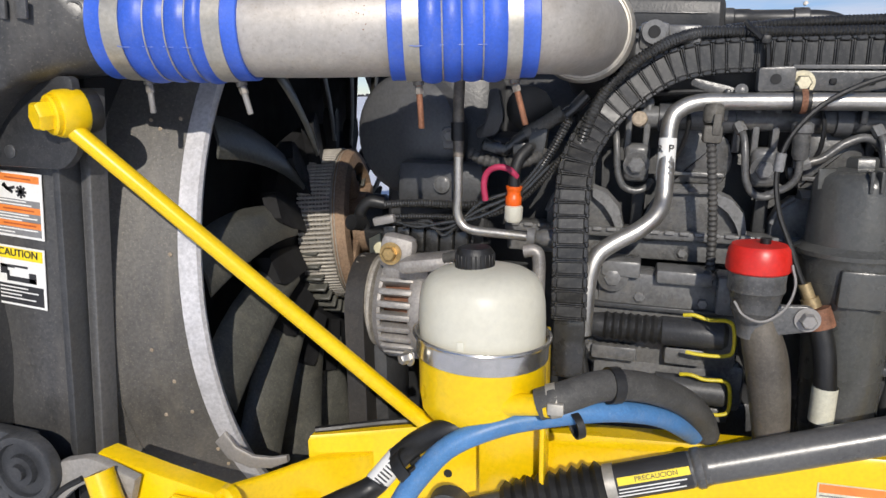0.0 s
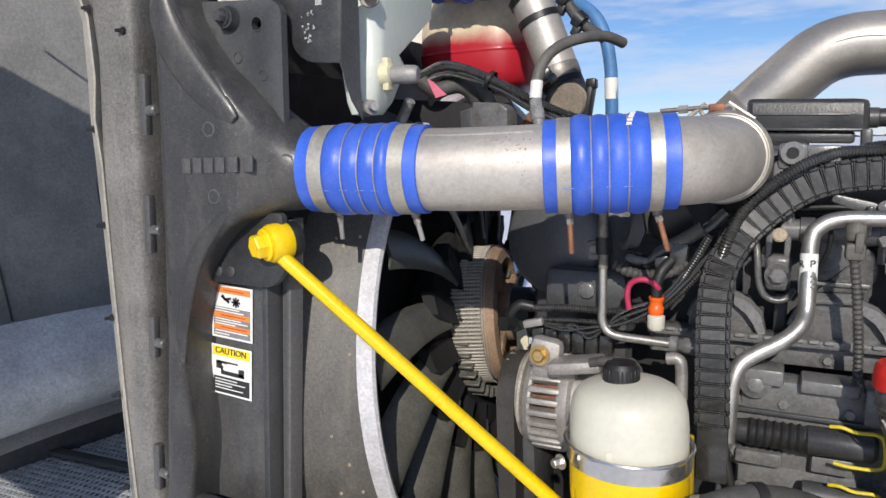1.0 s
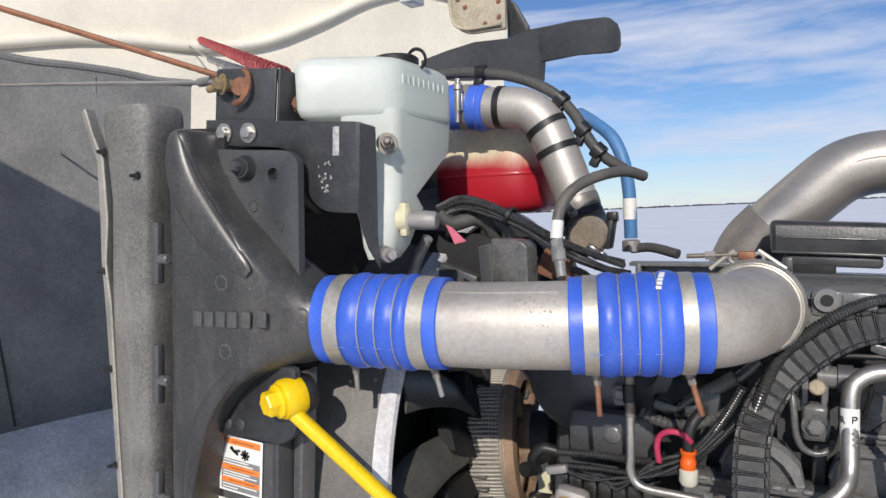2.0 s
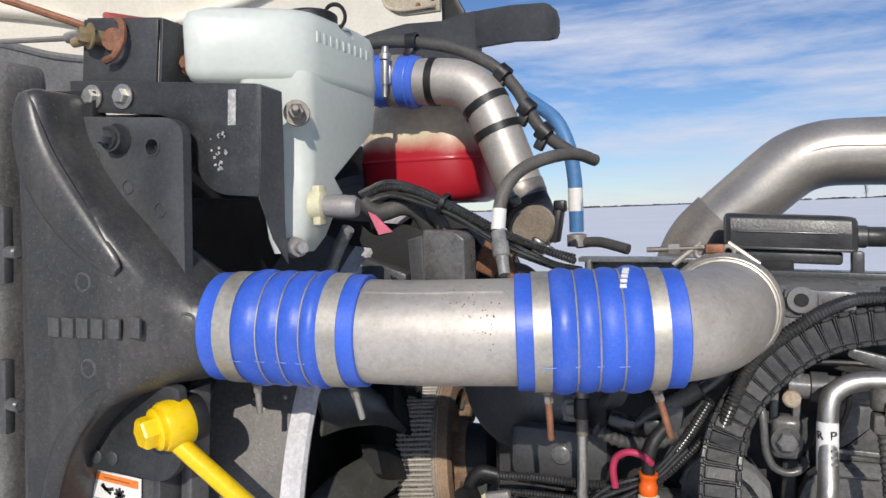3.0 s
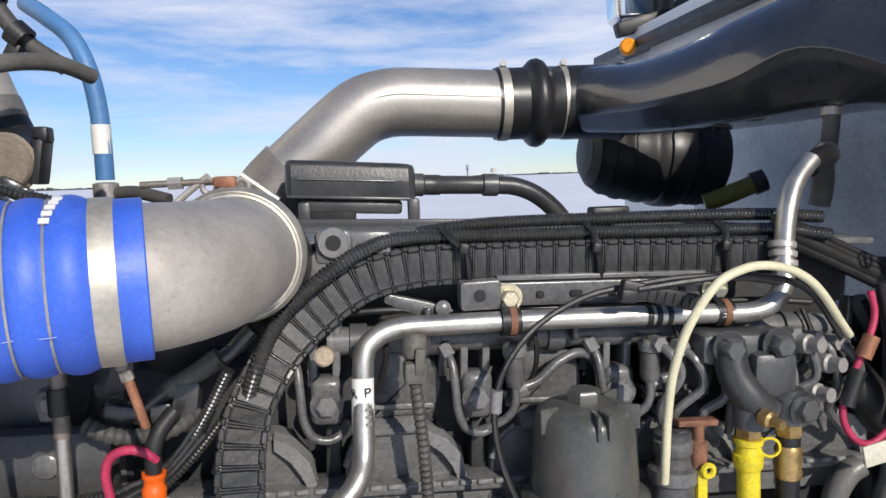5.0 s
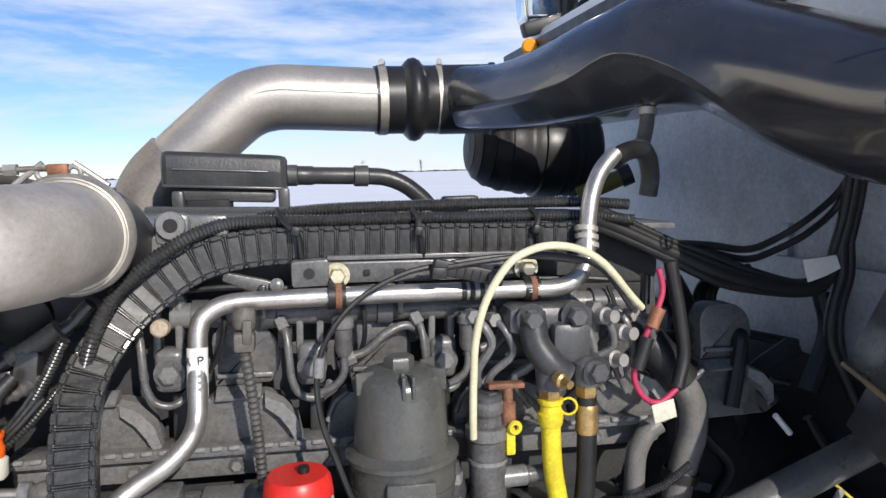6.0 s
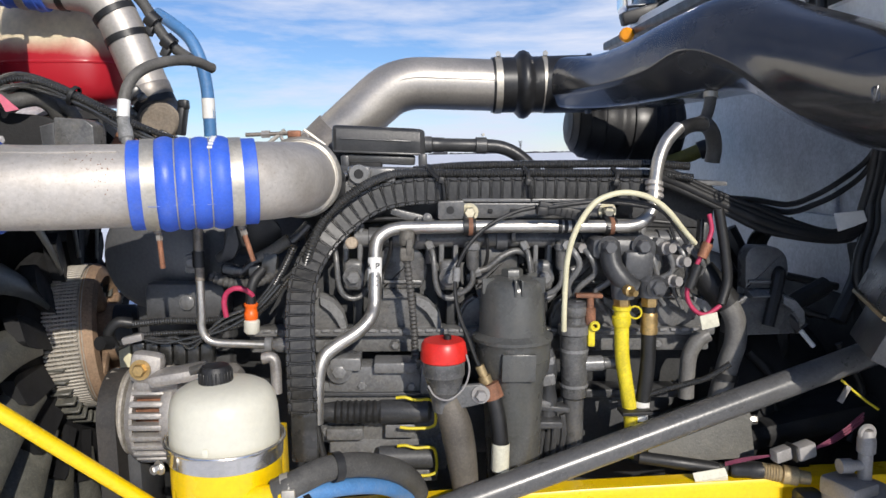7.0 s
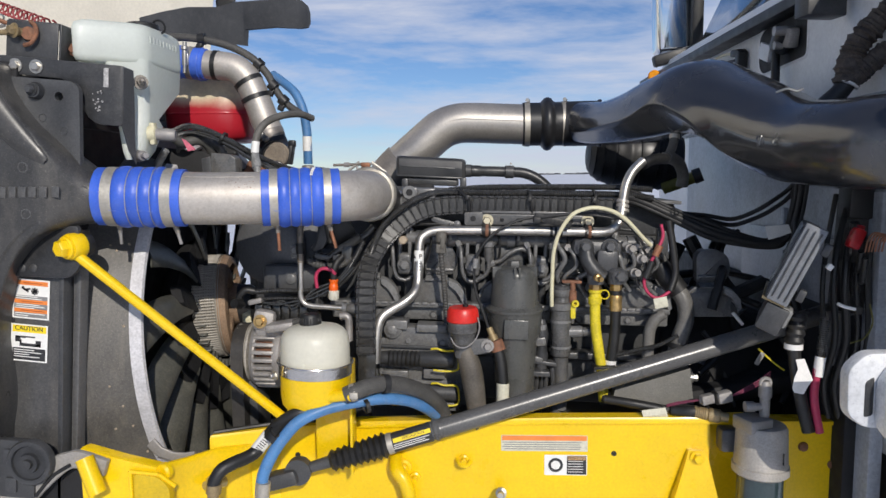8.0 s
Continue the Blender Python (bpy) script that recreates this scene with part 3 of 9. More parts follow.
def build_side_decals():
    def lines(d, x, z, w, h, rows, m):
        for zc, left, ln in rows:
            o = pose(x, 0.7765, z, 0, 5.5, 0) @ Vector(((left + ln / 2 - 0.5) * w, -0.0012, (zc - 0.5) * h))
            part("print_line", bx(tuple(o), (ln * w, 0.0004, 0.0016), (0, 5.5, 0), 0.0), m, d)

    X, Z, W, HT = -0.3440, 1.3140, 0.073, 0.078
    rows = [("olabel", 0.905, 0.11, 0.05, 0.95), ("grey_ink", 0.535, 0.10, 0.05, 0.95), ("olabel", 0.435, 0.10, 0.05, 0.95), ("grey_ink", 0.32, 0.13, 0.05, 0.95), ("olabel", 0.21, 0.10, 0.05, 0.95), ("grey_ink", 0.10, 0.12, 0.05, 0.95)]
    d = decal("warning_sticker", X, Z, W, HT, 0.7765, 5.5, "orange and white fan warning sticker with lines of small print", rows)
    for k in range(4):
        o = pose(X, 0.7765, Z, 0, 5.5, 0) @ Vector((0.10 * W, -0.0008, 0.205 * HT))
        part("fan_picture", bx(tuple(o), (0.0150, 0.0006, 0.0030), (0, 5.5 + 45 * k, 0), 0.0), "ink", d)
    for dx, dz, ln, tilt in ((-0.16, 0.235, 0.016, 35), (-0.10, 0.245, 0.012, -10), (-0.20, 0.265, 0.008, 60)):
        o = pose(X, 0.7765, Z, 0, 5.5, 0) @ Vector((dx * W, -0.0008, dz * HT))
        part("arrow_picture", bx(tuple(o), (ln, 0.0006, 0.0036), (0, tilt, 0), 0.0), "ink", d)
    lines(d, X, Z, W, HT, ((0.56, 0.09, 0.6), (0.51, 0.09, 0.7), (0.36, 0.09, 0.64), (0.315, 0.09, 0.8), (0.27, 0.09, 0.5), (0.135, 0.09, 0.8), (0.08, 0.09, 0.35)), "paper")
    lines(d, X, Z, W, HT, ((0.905, 0.30, 0.5), (0.435, 0.24, 0.6), (0.21, 0.24, 0.62)), "rustink")
    X, Z, HT = -0.3540, 1.2272, 0.074
    rows = [("ylabel", 0.875, 0.18, 0.04, 0.96), ("ink", 0.60, 0.16, 0.12, 0.26), ("ink", 0.655, 0.05, 0.12, 0.40), ("ink", 0.45, 0.08, 0.24, 0.82), ("ink", 0.50, 0.16, 0.68, 0.82), ("ink", 0.665, 0.035, 0.40, 0.66), ("ink", 0.53, 0.10, 0.24, 0.29), ("ink", 0.20, 0.32, 0.05, 0.95)]
    d = decal("caution_sticker", X, Z, W, HT, 0.7765, 5.5, "yellow, white and black caution sticker with an engine picture", rows)
    part("word", lettering("CAUTION", 0.0125, on_face(-0.3515, 0.7750, 1.2559, 5.5)), "ink", d)
    lines(d, X, Z, W, HT, ((0.31, 0.10, 0.55), (0.25, 0.10, 0.75), (0.19, 0.10, 0.42), (0.13, 0.10, 0.70)), "paper")


M["rustink"] = mat("dark_orange_print", (0.42, 0.10, 0.03), 0.5, 0, 0.1, 40, 0.03)
build_side_decals()


def build_brace_rod():
    r = thing("brace_rod", "yellow painted brace rod bolted to the radiator with a hex head", "brace rod", (-0.26, 0.78, 1.41))
    a, b = Vector((-0.236, 0.757, 1.402)), Vector((0.128, 0.873, 1.038))
    part("rod", tube([a, (a + b) / 2, b], 0.0098, 14, 2), "yel", r)
    d = (Vector((-0.45, -1.0, -0.10))).normalized()
    c = Vector((-0.236, 0.776, 1.420))
    part("boss", lathe([(0.002, 0.024), (0.006, 0.0255), (0.026, 0.0255), (0.030, 0.0235)], c, d, 32), "yel", r)
    part("bushing", lathe([(-0.012, 0.0235), (-0.003, 0.0245), (0.002, 0.0235)], c, d, 32), "rub", r, "black rubber bushing")
    part("flange", lathe([(0.030, 0.0215), (0.035, 0.0215), (0.037, 0.019)], c, d, 28), "yel", r)
    part("hex_head", lathe([(0.036, 0.0165), (0.048, 0.0165), (0.051, 0.014)], c, d, 6), "yel", r)
    part("rod_foot", bx((0.128, 0.878, 1.036), (0.04, 0.012, 0.03), (0, 45, 0), 0.003), "yel", r)


build_brace_rod()


def build_tank_bracket():
    b = thing("tank_bracket", "black steel bracket with two flange bolts holding the washer tank", "bracket", (-0.3, 0.82, 1.7))
    poly = rounded([(-0.379, 1.772), (-0.158, 1.752), (-0.166, 1.638), (-0.212, 1.642), (-0.232, 1.66), (-0.236, 1.700), (-0.262, 1.727), (-0.382, 1.739)], [0, 0.006, 0.004, 0.014, 0.014, 0.02, 0.03, 0])
    poly = [(x + 0.004, z + 0.007) for x, z in poly]
    part("face", plate(poly, 0.781, 0.786, 0.001, 0.14), "blk", b)
    side = loft([[(-0.156, 0.812, 1.759), (-0.152, 0.842, 1.756), (-0.149, 0.842, 1.754), (-0.153, 0.812, 1.756)], [(-0.160, 0.812, 1.70), (-0.154, 0.844, 1.69), (-0.151, 0.844, 1.69), (-0.157, 0.812, 1.70)], [(-0.164, 0.812, 1.647), (-0.158, 0.846, 1.62), (-0.155, 0.846, 1.62), (-0.161, 0.812, 1.644)], [(-0.166, 0.838, 1.60), (-0.160, 0.852, 1.575), (-0.157, 0.852, 1.573), (-0.163, 0.838, 1.598)]])
    part("side_flange", side, "blk", b)
    part("upright", bx((-0.321, 0.800, 1.806), (0.096, 0.004, 0.070), (0, 6, 4), 0.001), "blk", b)
    part("upright_side", bx((-0.272, 0.840, 1.802), (0.004, 0.075, 0.070), (0, 6, 4), 0.001), "blk", b)
    part("upright_top", bx((-0.321, 0.841, 1.842), (0.096, 0.075, 0.004), (0, 6, 4), 0.001), "blk", b)
    part("recess_bolt", hexbolt((-0.262, 0.838, 1.795), (0, -1, 0), 0.008, 0.010), "rust", b)
    for x, z in ((-0.348, 1.759), (-0.311, 1.757)):
        part("flange_bolt", hexbolt((x, 0.781 + 0.14 * (x + 0.375), z), (0, -1, 0), 0.0085, 0.009), "steel", b, "zinc flange bolt")
    part("paper_tag", bx((-0.186, 0.8068, 1.737), (0.0095, 0.0008, 0.036), (0, 4, 0), 0), "worntag", b, "small worn grey tag")
    rnd = random.Random(3)
    for k in range(26):
        part("paint_chip", bx((-0.206 + rnd.uniform(-0.012, 0.012), 0.804, 1.692 + rnd.uniform(-0.018, 0.02)), (rnd.uniform(0.001, 0.004), 0.0006, rnd.uniform(0.001, 0.004)), (0, rnd.uniform(0, 90), 0), 0), "worntag", b)
    return b


build_tank_bracket()


M["oldbrass"] = mat("tarnished_brass", (0.34, 0.26, 0.14), 0.5, 0.5, 0.3, 50, 0.2, 300, 0.4, (0.2, 0.12, 0.08))


def build_spring_link():
    s = thing("hood_spring", "red coil spring and rusty link hooked to the radiator bracket", "spring", (-0.39, 0.84, 1.83))
    part("pivot_bolt", join(lathe([(0, 0.0080), (0.018, 0.0080)], (-0.338, 0.800, 1.822), (-0.45, -1, 0.05), 20), hexbolt((-0.345, 0.784, 1.823), (-0.45, -1, 0.05), 0.0090, 0.012), lathe([(0, 0.006), (0.030, 0.0052)], (-0.347, 0.788, 1.822), (-1, 0.1, -0.03), 12)), "oldbrass", s)
    part("washer", lathe([(0, 0.0125), (0.006, 0.0125)], (-0.326, 0.799, 1.819), (0.3, -1, 0.1), 20), "rust", s)
    part("stay", tube([(-0.368, 0.800, 1.840), (-0.50, 0.730, 1.893), (-0.62, 0.672, 1.940), (-0.70, 0.633, 1.971)], 0.0042, 8, 2), "copper", s, "rusty stay rod")
    part("stay_socket", lathe([(-0.01, 0.012), (0.0, 0.026), (0.02, 0.024), (0.05, 0.012)], (-0.665, 0.650, 1.958), (-0.85, -0.41, 0.33), 16), "rust", s)
    a, b = Vector((-1.798, 2.235, 2.388)), Vector((-0.36, 0.93, 1.86))
    p = [a.lerp(b, k / 420) for k in range(421)]
    fr = frames(p)
    coil = [c + u * 0.0125 * math.cos(i * 0.75) + v * 0.0125 * math.sin(i * 0.75) for i, (c, (t, u, v)) in enumerate(zip(p, fr))]
    part("coil", tube(coil, 0.0024, 5, 1), "spring", s, "faded red coil spring")
    part("wire", tube([a, a.lerp(Vector((-2.343, 2.532, 2.598)), 0.5), (-2.343, 2.532, 2.598)], 0.003, 6, 1), "steel", s)
    a2, b2 = Vector((-1.5, 1.97, 2.223)), Vector((-0.645, 1.2, 1.938))
    p = [a2.lerp(b2, k / 200) for k in range(201)]
    fr = frames(p)
    coil = [c + u * 0.010 * math.cos(i * 0.8) + v * 0.010 * math.sin(i * 0.8) for i, (c, (t, u, v)) in enumerate(zip(p, fr))]
    part("second_coil", tube(coil, 0.0022, 5, 1), "steel", s, "bare steel coil spring")
    part("second_wire", tube([a2, a2.lerp(Vector((-2.336, 2.532, 2.589)), 0.5), (-2.336, 2.532, 2.589)], 0.0025, 6, 1), "steel", s)
    part("release_cable", tube([(-0.40, 0.84, 1.845), (-0.45, 0.85, 1.848), (-0.80, 0.96, 1.905), (-1.544, 1.20, 2.024)], 0.0035, 7), "filter", s, "grey release cable")
    part("cable_ferrule", lathe([(0, 0.007), (0.03, 0.007)], (-0.45, 0.85, 1.848), (1, -0.2, -0.05), 10), "steel", s)
    part("hook", tube([(-0.322, 0.80, 1.842), (-0.309, 0.792, 1.832), (-0.306, 0.788, 1.815), (-0.316, 0.786, 1.800), (-0.330, 0.787, 1.796)], 0.0040, 8), "rust", s, "rusty hook")


M["spring"] = mat("faded_red_spring", (0.36, 0.055, 0.055), 0.5, 0, 0.2, 30, 0.1, 240, 0.3, (0.4, 0.2, 0.18))
build_spring_link()


def build_washer_tank():
    t = thing("washer_tank", "translucent pale green washer fluid tank with a black cap", "fluid tank", (-0.17, 0.93, 1.58))
    # a box turned in plan, with a narrower foot
    def ring_at(z, poly, r):
        return [(x, y, z) for x, y in rounded(poly, r, 5)]

    top = [(-0.264, 0.815), (-0.145, 0.890), (-0.138, 1.065), (-0.28, 1.065)]

    def shrink(poly, d):
        cx, cy = sum(p[0] for p in poly) / 4, sum(p[1] for p in poly) / 4
        return [(x + (cx - x) * d, y + (cy - y) * d) for x, y in poly]

    upper = loft([ring_at(z, shrink(top, d), 0.03) for z, d in ((1.772, 0.12), (1.777, 0.03), (1.786, 0.0), (1.838, 0.0), (1.849, 0.04), (1.855, 0.14))])
    lower = loft([ring_at(z, poly, 0.014) for z, poly in (
        (1.583, [(-0.190, 0.866), (-0.162, 0.874), (-0.160, 0.92), (-0.19, 0.92)]),
        (1.600, [(-0.195, 0.864), (-0.152, 0.876), (-0.150, 0.93), (-0.195, 0.93)]),
        (1.650, [(-0.200, 0.862), (-0.145, 0.880), (-0.142, 0.96), (-0.20, 0.96)]),
        (1.668, [(-0.205, 0.860), (-0.144, 0.886), (-0.150, 0.955), (-0.22, 0.955)]),
        (1.735, [(-0.212, 0.86), (-0.146, 0.893), (-0.148, 1.062), (-0.24, 1.062)]),
        (1.785, [(-0.215, 0.85), (-0.146, 0.893), (-0.142, 1.06), (-0.25, 1.06)]))])
    part("body", join(upper, lower), "tank", t, angle=50)
    part("cap", lathe([(0, 0.033), (0.006, 0.034), (0.014, 0.034), (0.017, 0.030)], (-0.185, 0.965, 1.852), (0, 0, 1), 28), "rub", t, "black screw cap")
    part("cap_leash", torus((-0.150, 0.965, 1.862), (0, 1, 0.2), 0.014, 0.0025, 20, 6), "rub", t)
    part("mount_bolt", join(lathe([(0, 0.014), (0.006, 0.014), (0.008, 0.010)], (-0.150, 0.872, 1.735), (0.6, -1, 0), 20), hexbolt((-0.146, 0.864, 1.735), (0.6, -1, 0), 0.009, 0.014), lathe([(0.012, 0.005), (0.034, 0.0045), (0.036, 0.003)], (-0.146, 0.864, 1.735), (0.6, -1, 0), 10)), "filler2", t, "dirty mounting bolt")
    part("foot_bolt", join(lathe([(0, 0.012), (0.02, 0.010)], (-0.160, 0.868, 1.590), (0.7, -0.6, 0), 14), lathe([(0.018, 0.006), (0.034, 0.006)], (-0.160, 0.868, 1.590), (0.7, -0.6, 0), 10)), "cast_alu", t)
    for k in range(9):
        part("raised_print", bx((-0.1445 + 0.0006 * k, 0.915 + 0.014 * k, 1.826), (0.002, 0.008, 0.012), (0, 0, 0), 0.0005), "tank", t)
    p = thing("washer_pump", "ivory and clear washer pump connector with a red tag", "pump", (-0.12, 0.90, 1.63))
    part("collar", join(lathe([(0, 0.016), (0.014, 0.016), (0.016, 0.013)], (-0.146, 0.889, 1.635), (1, 0.1, 0), 20), bx((-0.137, 0.888, 1.635), (0.010, 0.016, 0.044), (0, 0, 0), 0.002)), "ivory", p)
    part("socket", lathe([(0, 0.012), (0.02, 0.013), (0.034, 0.0125), (0.038, 0.010)], (-0.131, 0.89, 1.634), (1, 0.15, -0.06), 20), "filter", p)
    part("red_tag", loft([[(-0.086, 0.905, 1.626), (-0.078, 0.906, 1.622), (-0.078, 0.908, 1.622), (-0.086, 0.907, 1.626)], [(-0.074, 0.905, 1.600), (-0.058, 0.906, 1.603), (-0.058, 0.9075, 1.603), (-0.074, 0.9065, 1.600)]]), "pinktag", p)


M["filler2"] = mat("dirty_bolt", (0.24, 0.215, 0.185), 0.5, 0.4, 0.3, 60, 0.3, 300, 0.4)
M["pinktag"] = mat("faded_red_tag", (0.55, 0.12, 0.17), 0.6, 0, 0.15, 40, 0.1)
build_washer_tank()


M["shroud"] = mat("dusty_shroud", (0.10, 0.094, 0.085), 0.5, 0, 0.3, 8, 0.25, 220, 0.55, (0.23, 0.205, 0.165), streak=0.3)
M["rim"] = mat("scuffed_rim", (0.56, 0.55, 0.56), 0.45, 0.1, 0.25, 14, 0.2, 200, 0.22, (0.25, 0.23, 0.22))
M["blade"] = mat("black_fan_blade", (0.085, 0.085, 0.074), 0.42, 0, 0.3, 12, 0.2, 200, 0.4, (0.24, 0.22, 0.17))
M["dustrub"] = mat("dusty_belt_rubber", (0.035, 0.032, 0.029), 0.6, 0, 0.3, 14, 0.2, 240, 0.4, (0.12, 0.10, 0.08))
M["pulley"] = mat("worn_pulley", (0.42, 0.39, 0.34), 0.5, 0.2, 0.3, 30, 0.2, 240, 0.3, (0.3, 0.24, 0.17))
M["rustface"] = mat("rusty_tan_face", (0.30, 0.20, 0.13), 0.7, 0.1, 0.35, 20, 0.4, 260, 0.4, (0.38, 0.30, 0.21))
# very dark paint that puts the shade of recesses into the colour
M["deep"] = mat("recess_shade_paint", (0.026, 0.027, 0.028), 0.5, 0, 0.3, 12, 0.25, 210, 0.3, (0.07, 0.066, 0.06))


def build_shroud_fan():
    ax = (1, -0.05, 0.05)
    c = Vector((-0.170, 1.334, 1.1675))
    s = thing("fan_shroud", "dusty black fan shroud ring with a bright bare rim", "fan shroud", (-0.25, 0.9, 0.9))
    part("barrel", lathe([(-0.135, 0.560), (-0.110, 0.530), (-0.098, 0.519), (-0.065, 0.506), (-0.03, 0.490), (0.0, 0.477), (0.0, 0.464), (-0.06, 0.480), (-0.12, 0.53)], c, ax, 128, cap=False), "shroud", s)
    part("rim", lathe([(0.0, 0.4785), (0.024, 0.474), (0.026, 0.468), (0.022, 0.460), (0.0, 0.462)], c, ax, 128, cap=False), "rim", s, "scuffed pale rim")
    part("seam", torus(c + Vector(ax) * -0.094, ax, 0.5175, 0.0016, 128, 6), "shroud", s)
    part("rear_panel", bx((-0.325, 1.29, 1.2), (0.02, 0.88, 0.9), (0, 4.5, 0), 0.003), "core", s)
    # black liner added over the dusty barrel so its inside reads as shaded
    part("inner_wall", lathe([(-0.002, 0.4625), (-0.06, 0.4780), (-0.125, 0.5265), (-0.125, 0.5285), (-0.06, 0.4795), (-0.002, 0.4640)], c, ax, 96, cap=False), "core", s, "black liner added to give the shroud's inside its shade")
    foot = [(-0.178, 0.890, 0.985, 0.012), (-0.158, 0.886, 0.966, 0.012), (-0.132, 0.890, 0.954, 0.010), (-0.110, 0.902, 0.949, 0.008), (-0.092, 0.914, 0.951, 0.005)]
    secs = []
    for k, (x, y, z, w) in enumerate(foot):
        a, b = foot[max(0, k - 1)], foot[min(len(foot) - 1, k + 1)]
        d = Vector((b[0] - a[0], 0, b[2] - a[2])).normalized()
        secs.append(super_ring((x, y, z), (-d.z, 0, d.x), (0, 1, 0), w, 0.004, 4, 16))
    part("rim_foot", loft(secs), "filter", s, "bare metal foot of the rim")
    rnd = random.Random(5)
    for k in range(14):
        a = radians(rnd.uniform(150, 225))
        h = rnd.uniform(-0.055, -0.005)
        rr = 0.478 + (-h) * 0.42
        fr = Matrix.Translation(c) @ axis_frame(ax)
        p = fr @ Vector((rr * math.cos(a), rr * math.sin(a), h))
        if p.y < 1.0:
            part("mud_speck", lathe([(0, 0.003), (0.0012, 0.002)], p, (0, -1, 0), 7), "tan", s)
    f = thing("cooling_fan", "large black moulded cooling fan with broad twisted blades", "fan", (-0.18, 1.345, 1.2))
    fr = Matrix.Translation(c + Vector((-0.050, 0, 0))) @ axis_frame(ax)
    part("hub", lathe([(-0.05, 0.08), (-0.05, 0.125), (0.03, 0.125), (0.04, 0.11), (0.04, 0.05), (0.06, 0.04)], c + Vector((-0.065, 0, 0)), ax, 40), "blk", f)
    fin = shared("hub_fin", bx((0, 0, 0), (0.022, 0.006, 0.050), (0, 0, 0), 0.002, 1), "blade")
    for k in range(36):
        piece("hub_fin", fin, fr @ Matrix.Rotation(2 * math.pi * k / 36, 4, "Z") @ Matrix.Translation((0.128, 0, 0.034)), f)
    # carrier and blade roots are near black because the hub region lies in shade
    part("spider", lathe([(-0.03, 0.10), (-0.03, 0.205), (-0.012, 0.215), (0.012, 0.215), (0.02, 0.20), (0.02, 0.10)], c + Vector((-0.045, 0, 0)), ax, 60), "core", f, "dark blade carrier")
    axis = Vector(ax).normalized()
    for k in range(15):
        secs = []
        for q in range(8):
            u = q / 7
            phi = radians(-153 + 24 * k + 15 * u)
            out = Vector((0, math.cos(phi), math.sin(phi)))
            tan = axis.cross(out)
            tw = radians(36 - 8 * u)
            d1 = tan * math.cos(tw) + axis * math.sin(tw)
            d2 = axis * math.cos(tw) - tan * math.sin(tw)
            ch = 0.030 + 0.010 * min(1, u * 1.6)
            ctr = c + axis * -0.030 + out * (0.185 + 0.250 * u)
            secs.append([ctr + d1 * (ch * s1) + d2 * (0.004 * s2 + 0.008 * (1 - s1 * s1)) for s1, s2 in ((-1, 0), (-0.9, 0.6), (-0.4, 0.7), (0.4, 0.7), (0.9, 0.6), (1, 0), (0.9, -0.5), (0.4, -0.4), (-0.4, -0.4), (-0.9, -0.5))])
        part("blade", loft(secs), "blade", f)
        phi = radians(-156 + 24 * k)
        out = Vector((0, math.cos(phi), math.sin(phi)))
        tan = axis.cross(out)
        p = c + axis * -0.030
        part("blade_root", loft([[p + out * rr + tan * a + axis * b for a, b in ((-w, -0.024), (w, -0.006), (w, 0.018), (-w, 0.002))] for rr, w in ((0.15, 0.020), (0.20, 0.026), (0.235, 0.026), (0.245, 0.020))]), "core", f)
    g = thing("fan_pulley", "ribbed belt pulley with a rusty tan face on the fan drive", "pulley", (-0.12, 1.3, 1.22))
    pc, ax = Vector((-0.232, 1.326, 1.196)), (0.984, 0.165, 0.05)
    ribs = []
    for k in range(9):
        h = 0.012 + 0.0062 * k
        ribs += [(h, 0.138), (h + 0.003, 0.132)]
    part("belt_wheel", lathe([(0, 0.06), (0.0, 0.117), (0.010, 0.131), *ribs, (0.075, 0.138)], pc, ax, 72), "pulley", g)
    tooth = shared("tooth", bx((0, 0, 0), (0.0045, 0.0042, 0.058), (0, 0, 0), 0.001, 1), "pulley")
    fr2 = Matrix.Translation(pc) @ axis_frame(ax)
    for k in range(112):
        piece("tooth", tooth, fr2 @ Matrix.Rotation(2 * math.pi * k / 112, 4, "Z") @ Matrix.Translation((0.1375, 0, 0.038)), g)
    part("face", lathe([(0.070, 0.136), (0.078, 0.138), (0.090, 0.131), (0.094, 0.112), (0.070, 0.096), (0.066, 0.060), (0.105, 0.055), (0.112, 0.034)], pc, ax, 64), "rustface", g, "tan rusty pulley face")
    for k in range(4):
        bm = bx((0, 0, 0), (0.056, 0.024, 0.03), (0, 0, 0), 0.008)
        bmesh.ops.transform(bm, matrix=fr2 @ Matrix.Rotation(2 * math.pi * k / 4 + 0.5, 4, "Z") @ Matrix.Translation((0.088, 0, 0.083)), verts=bm.verts)
        part("spoke", bm, "rustface", g)
    part("hub_nose", lathe([(0.09, 0.055), (0.14, 0.050), (0.16, 0.030), (0.165, 0.012)], pc, ax, 36), "deep", g, "hub nose with its shade in the dark paint")
    gear = thing("drive_sprocket", "small toothed metal ring behind the belt pulley", "sprocket", (-0.25, 1.36, 1.28))
    gc = Vector((-0.262, 1.362, 1.290))
    part("toothed_ring", lathe([(-0.018, 0.030), (-0.018, 0.050), (0.018, 0.050), (0.018, 0.030)], gc, ax, 40, cap=False), "cast_alu", gear)
    cog = shared("cog", bx((0, 0, 0), (0.008, 0.0045, 0.036), (0, 0, 0), 0.001, 1), "cast_alu")
    for k in range(26):
        piece("cog", cog, Matrix.Translation(gc) @ axis_frame(ax) @ Matrix.Rotation(2 * math.pi * k / 26, 4, "Z") @ Matrix.Translation((0.053, 0, 0)), gear)


build_shroud_fan()

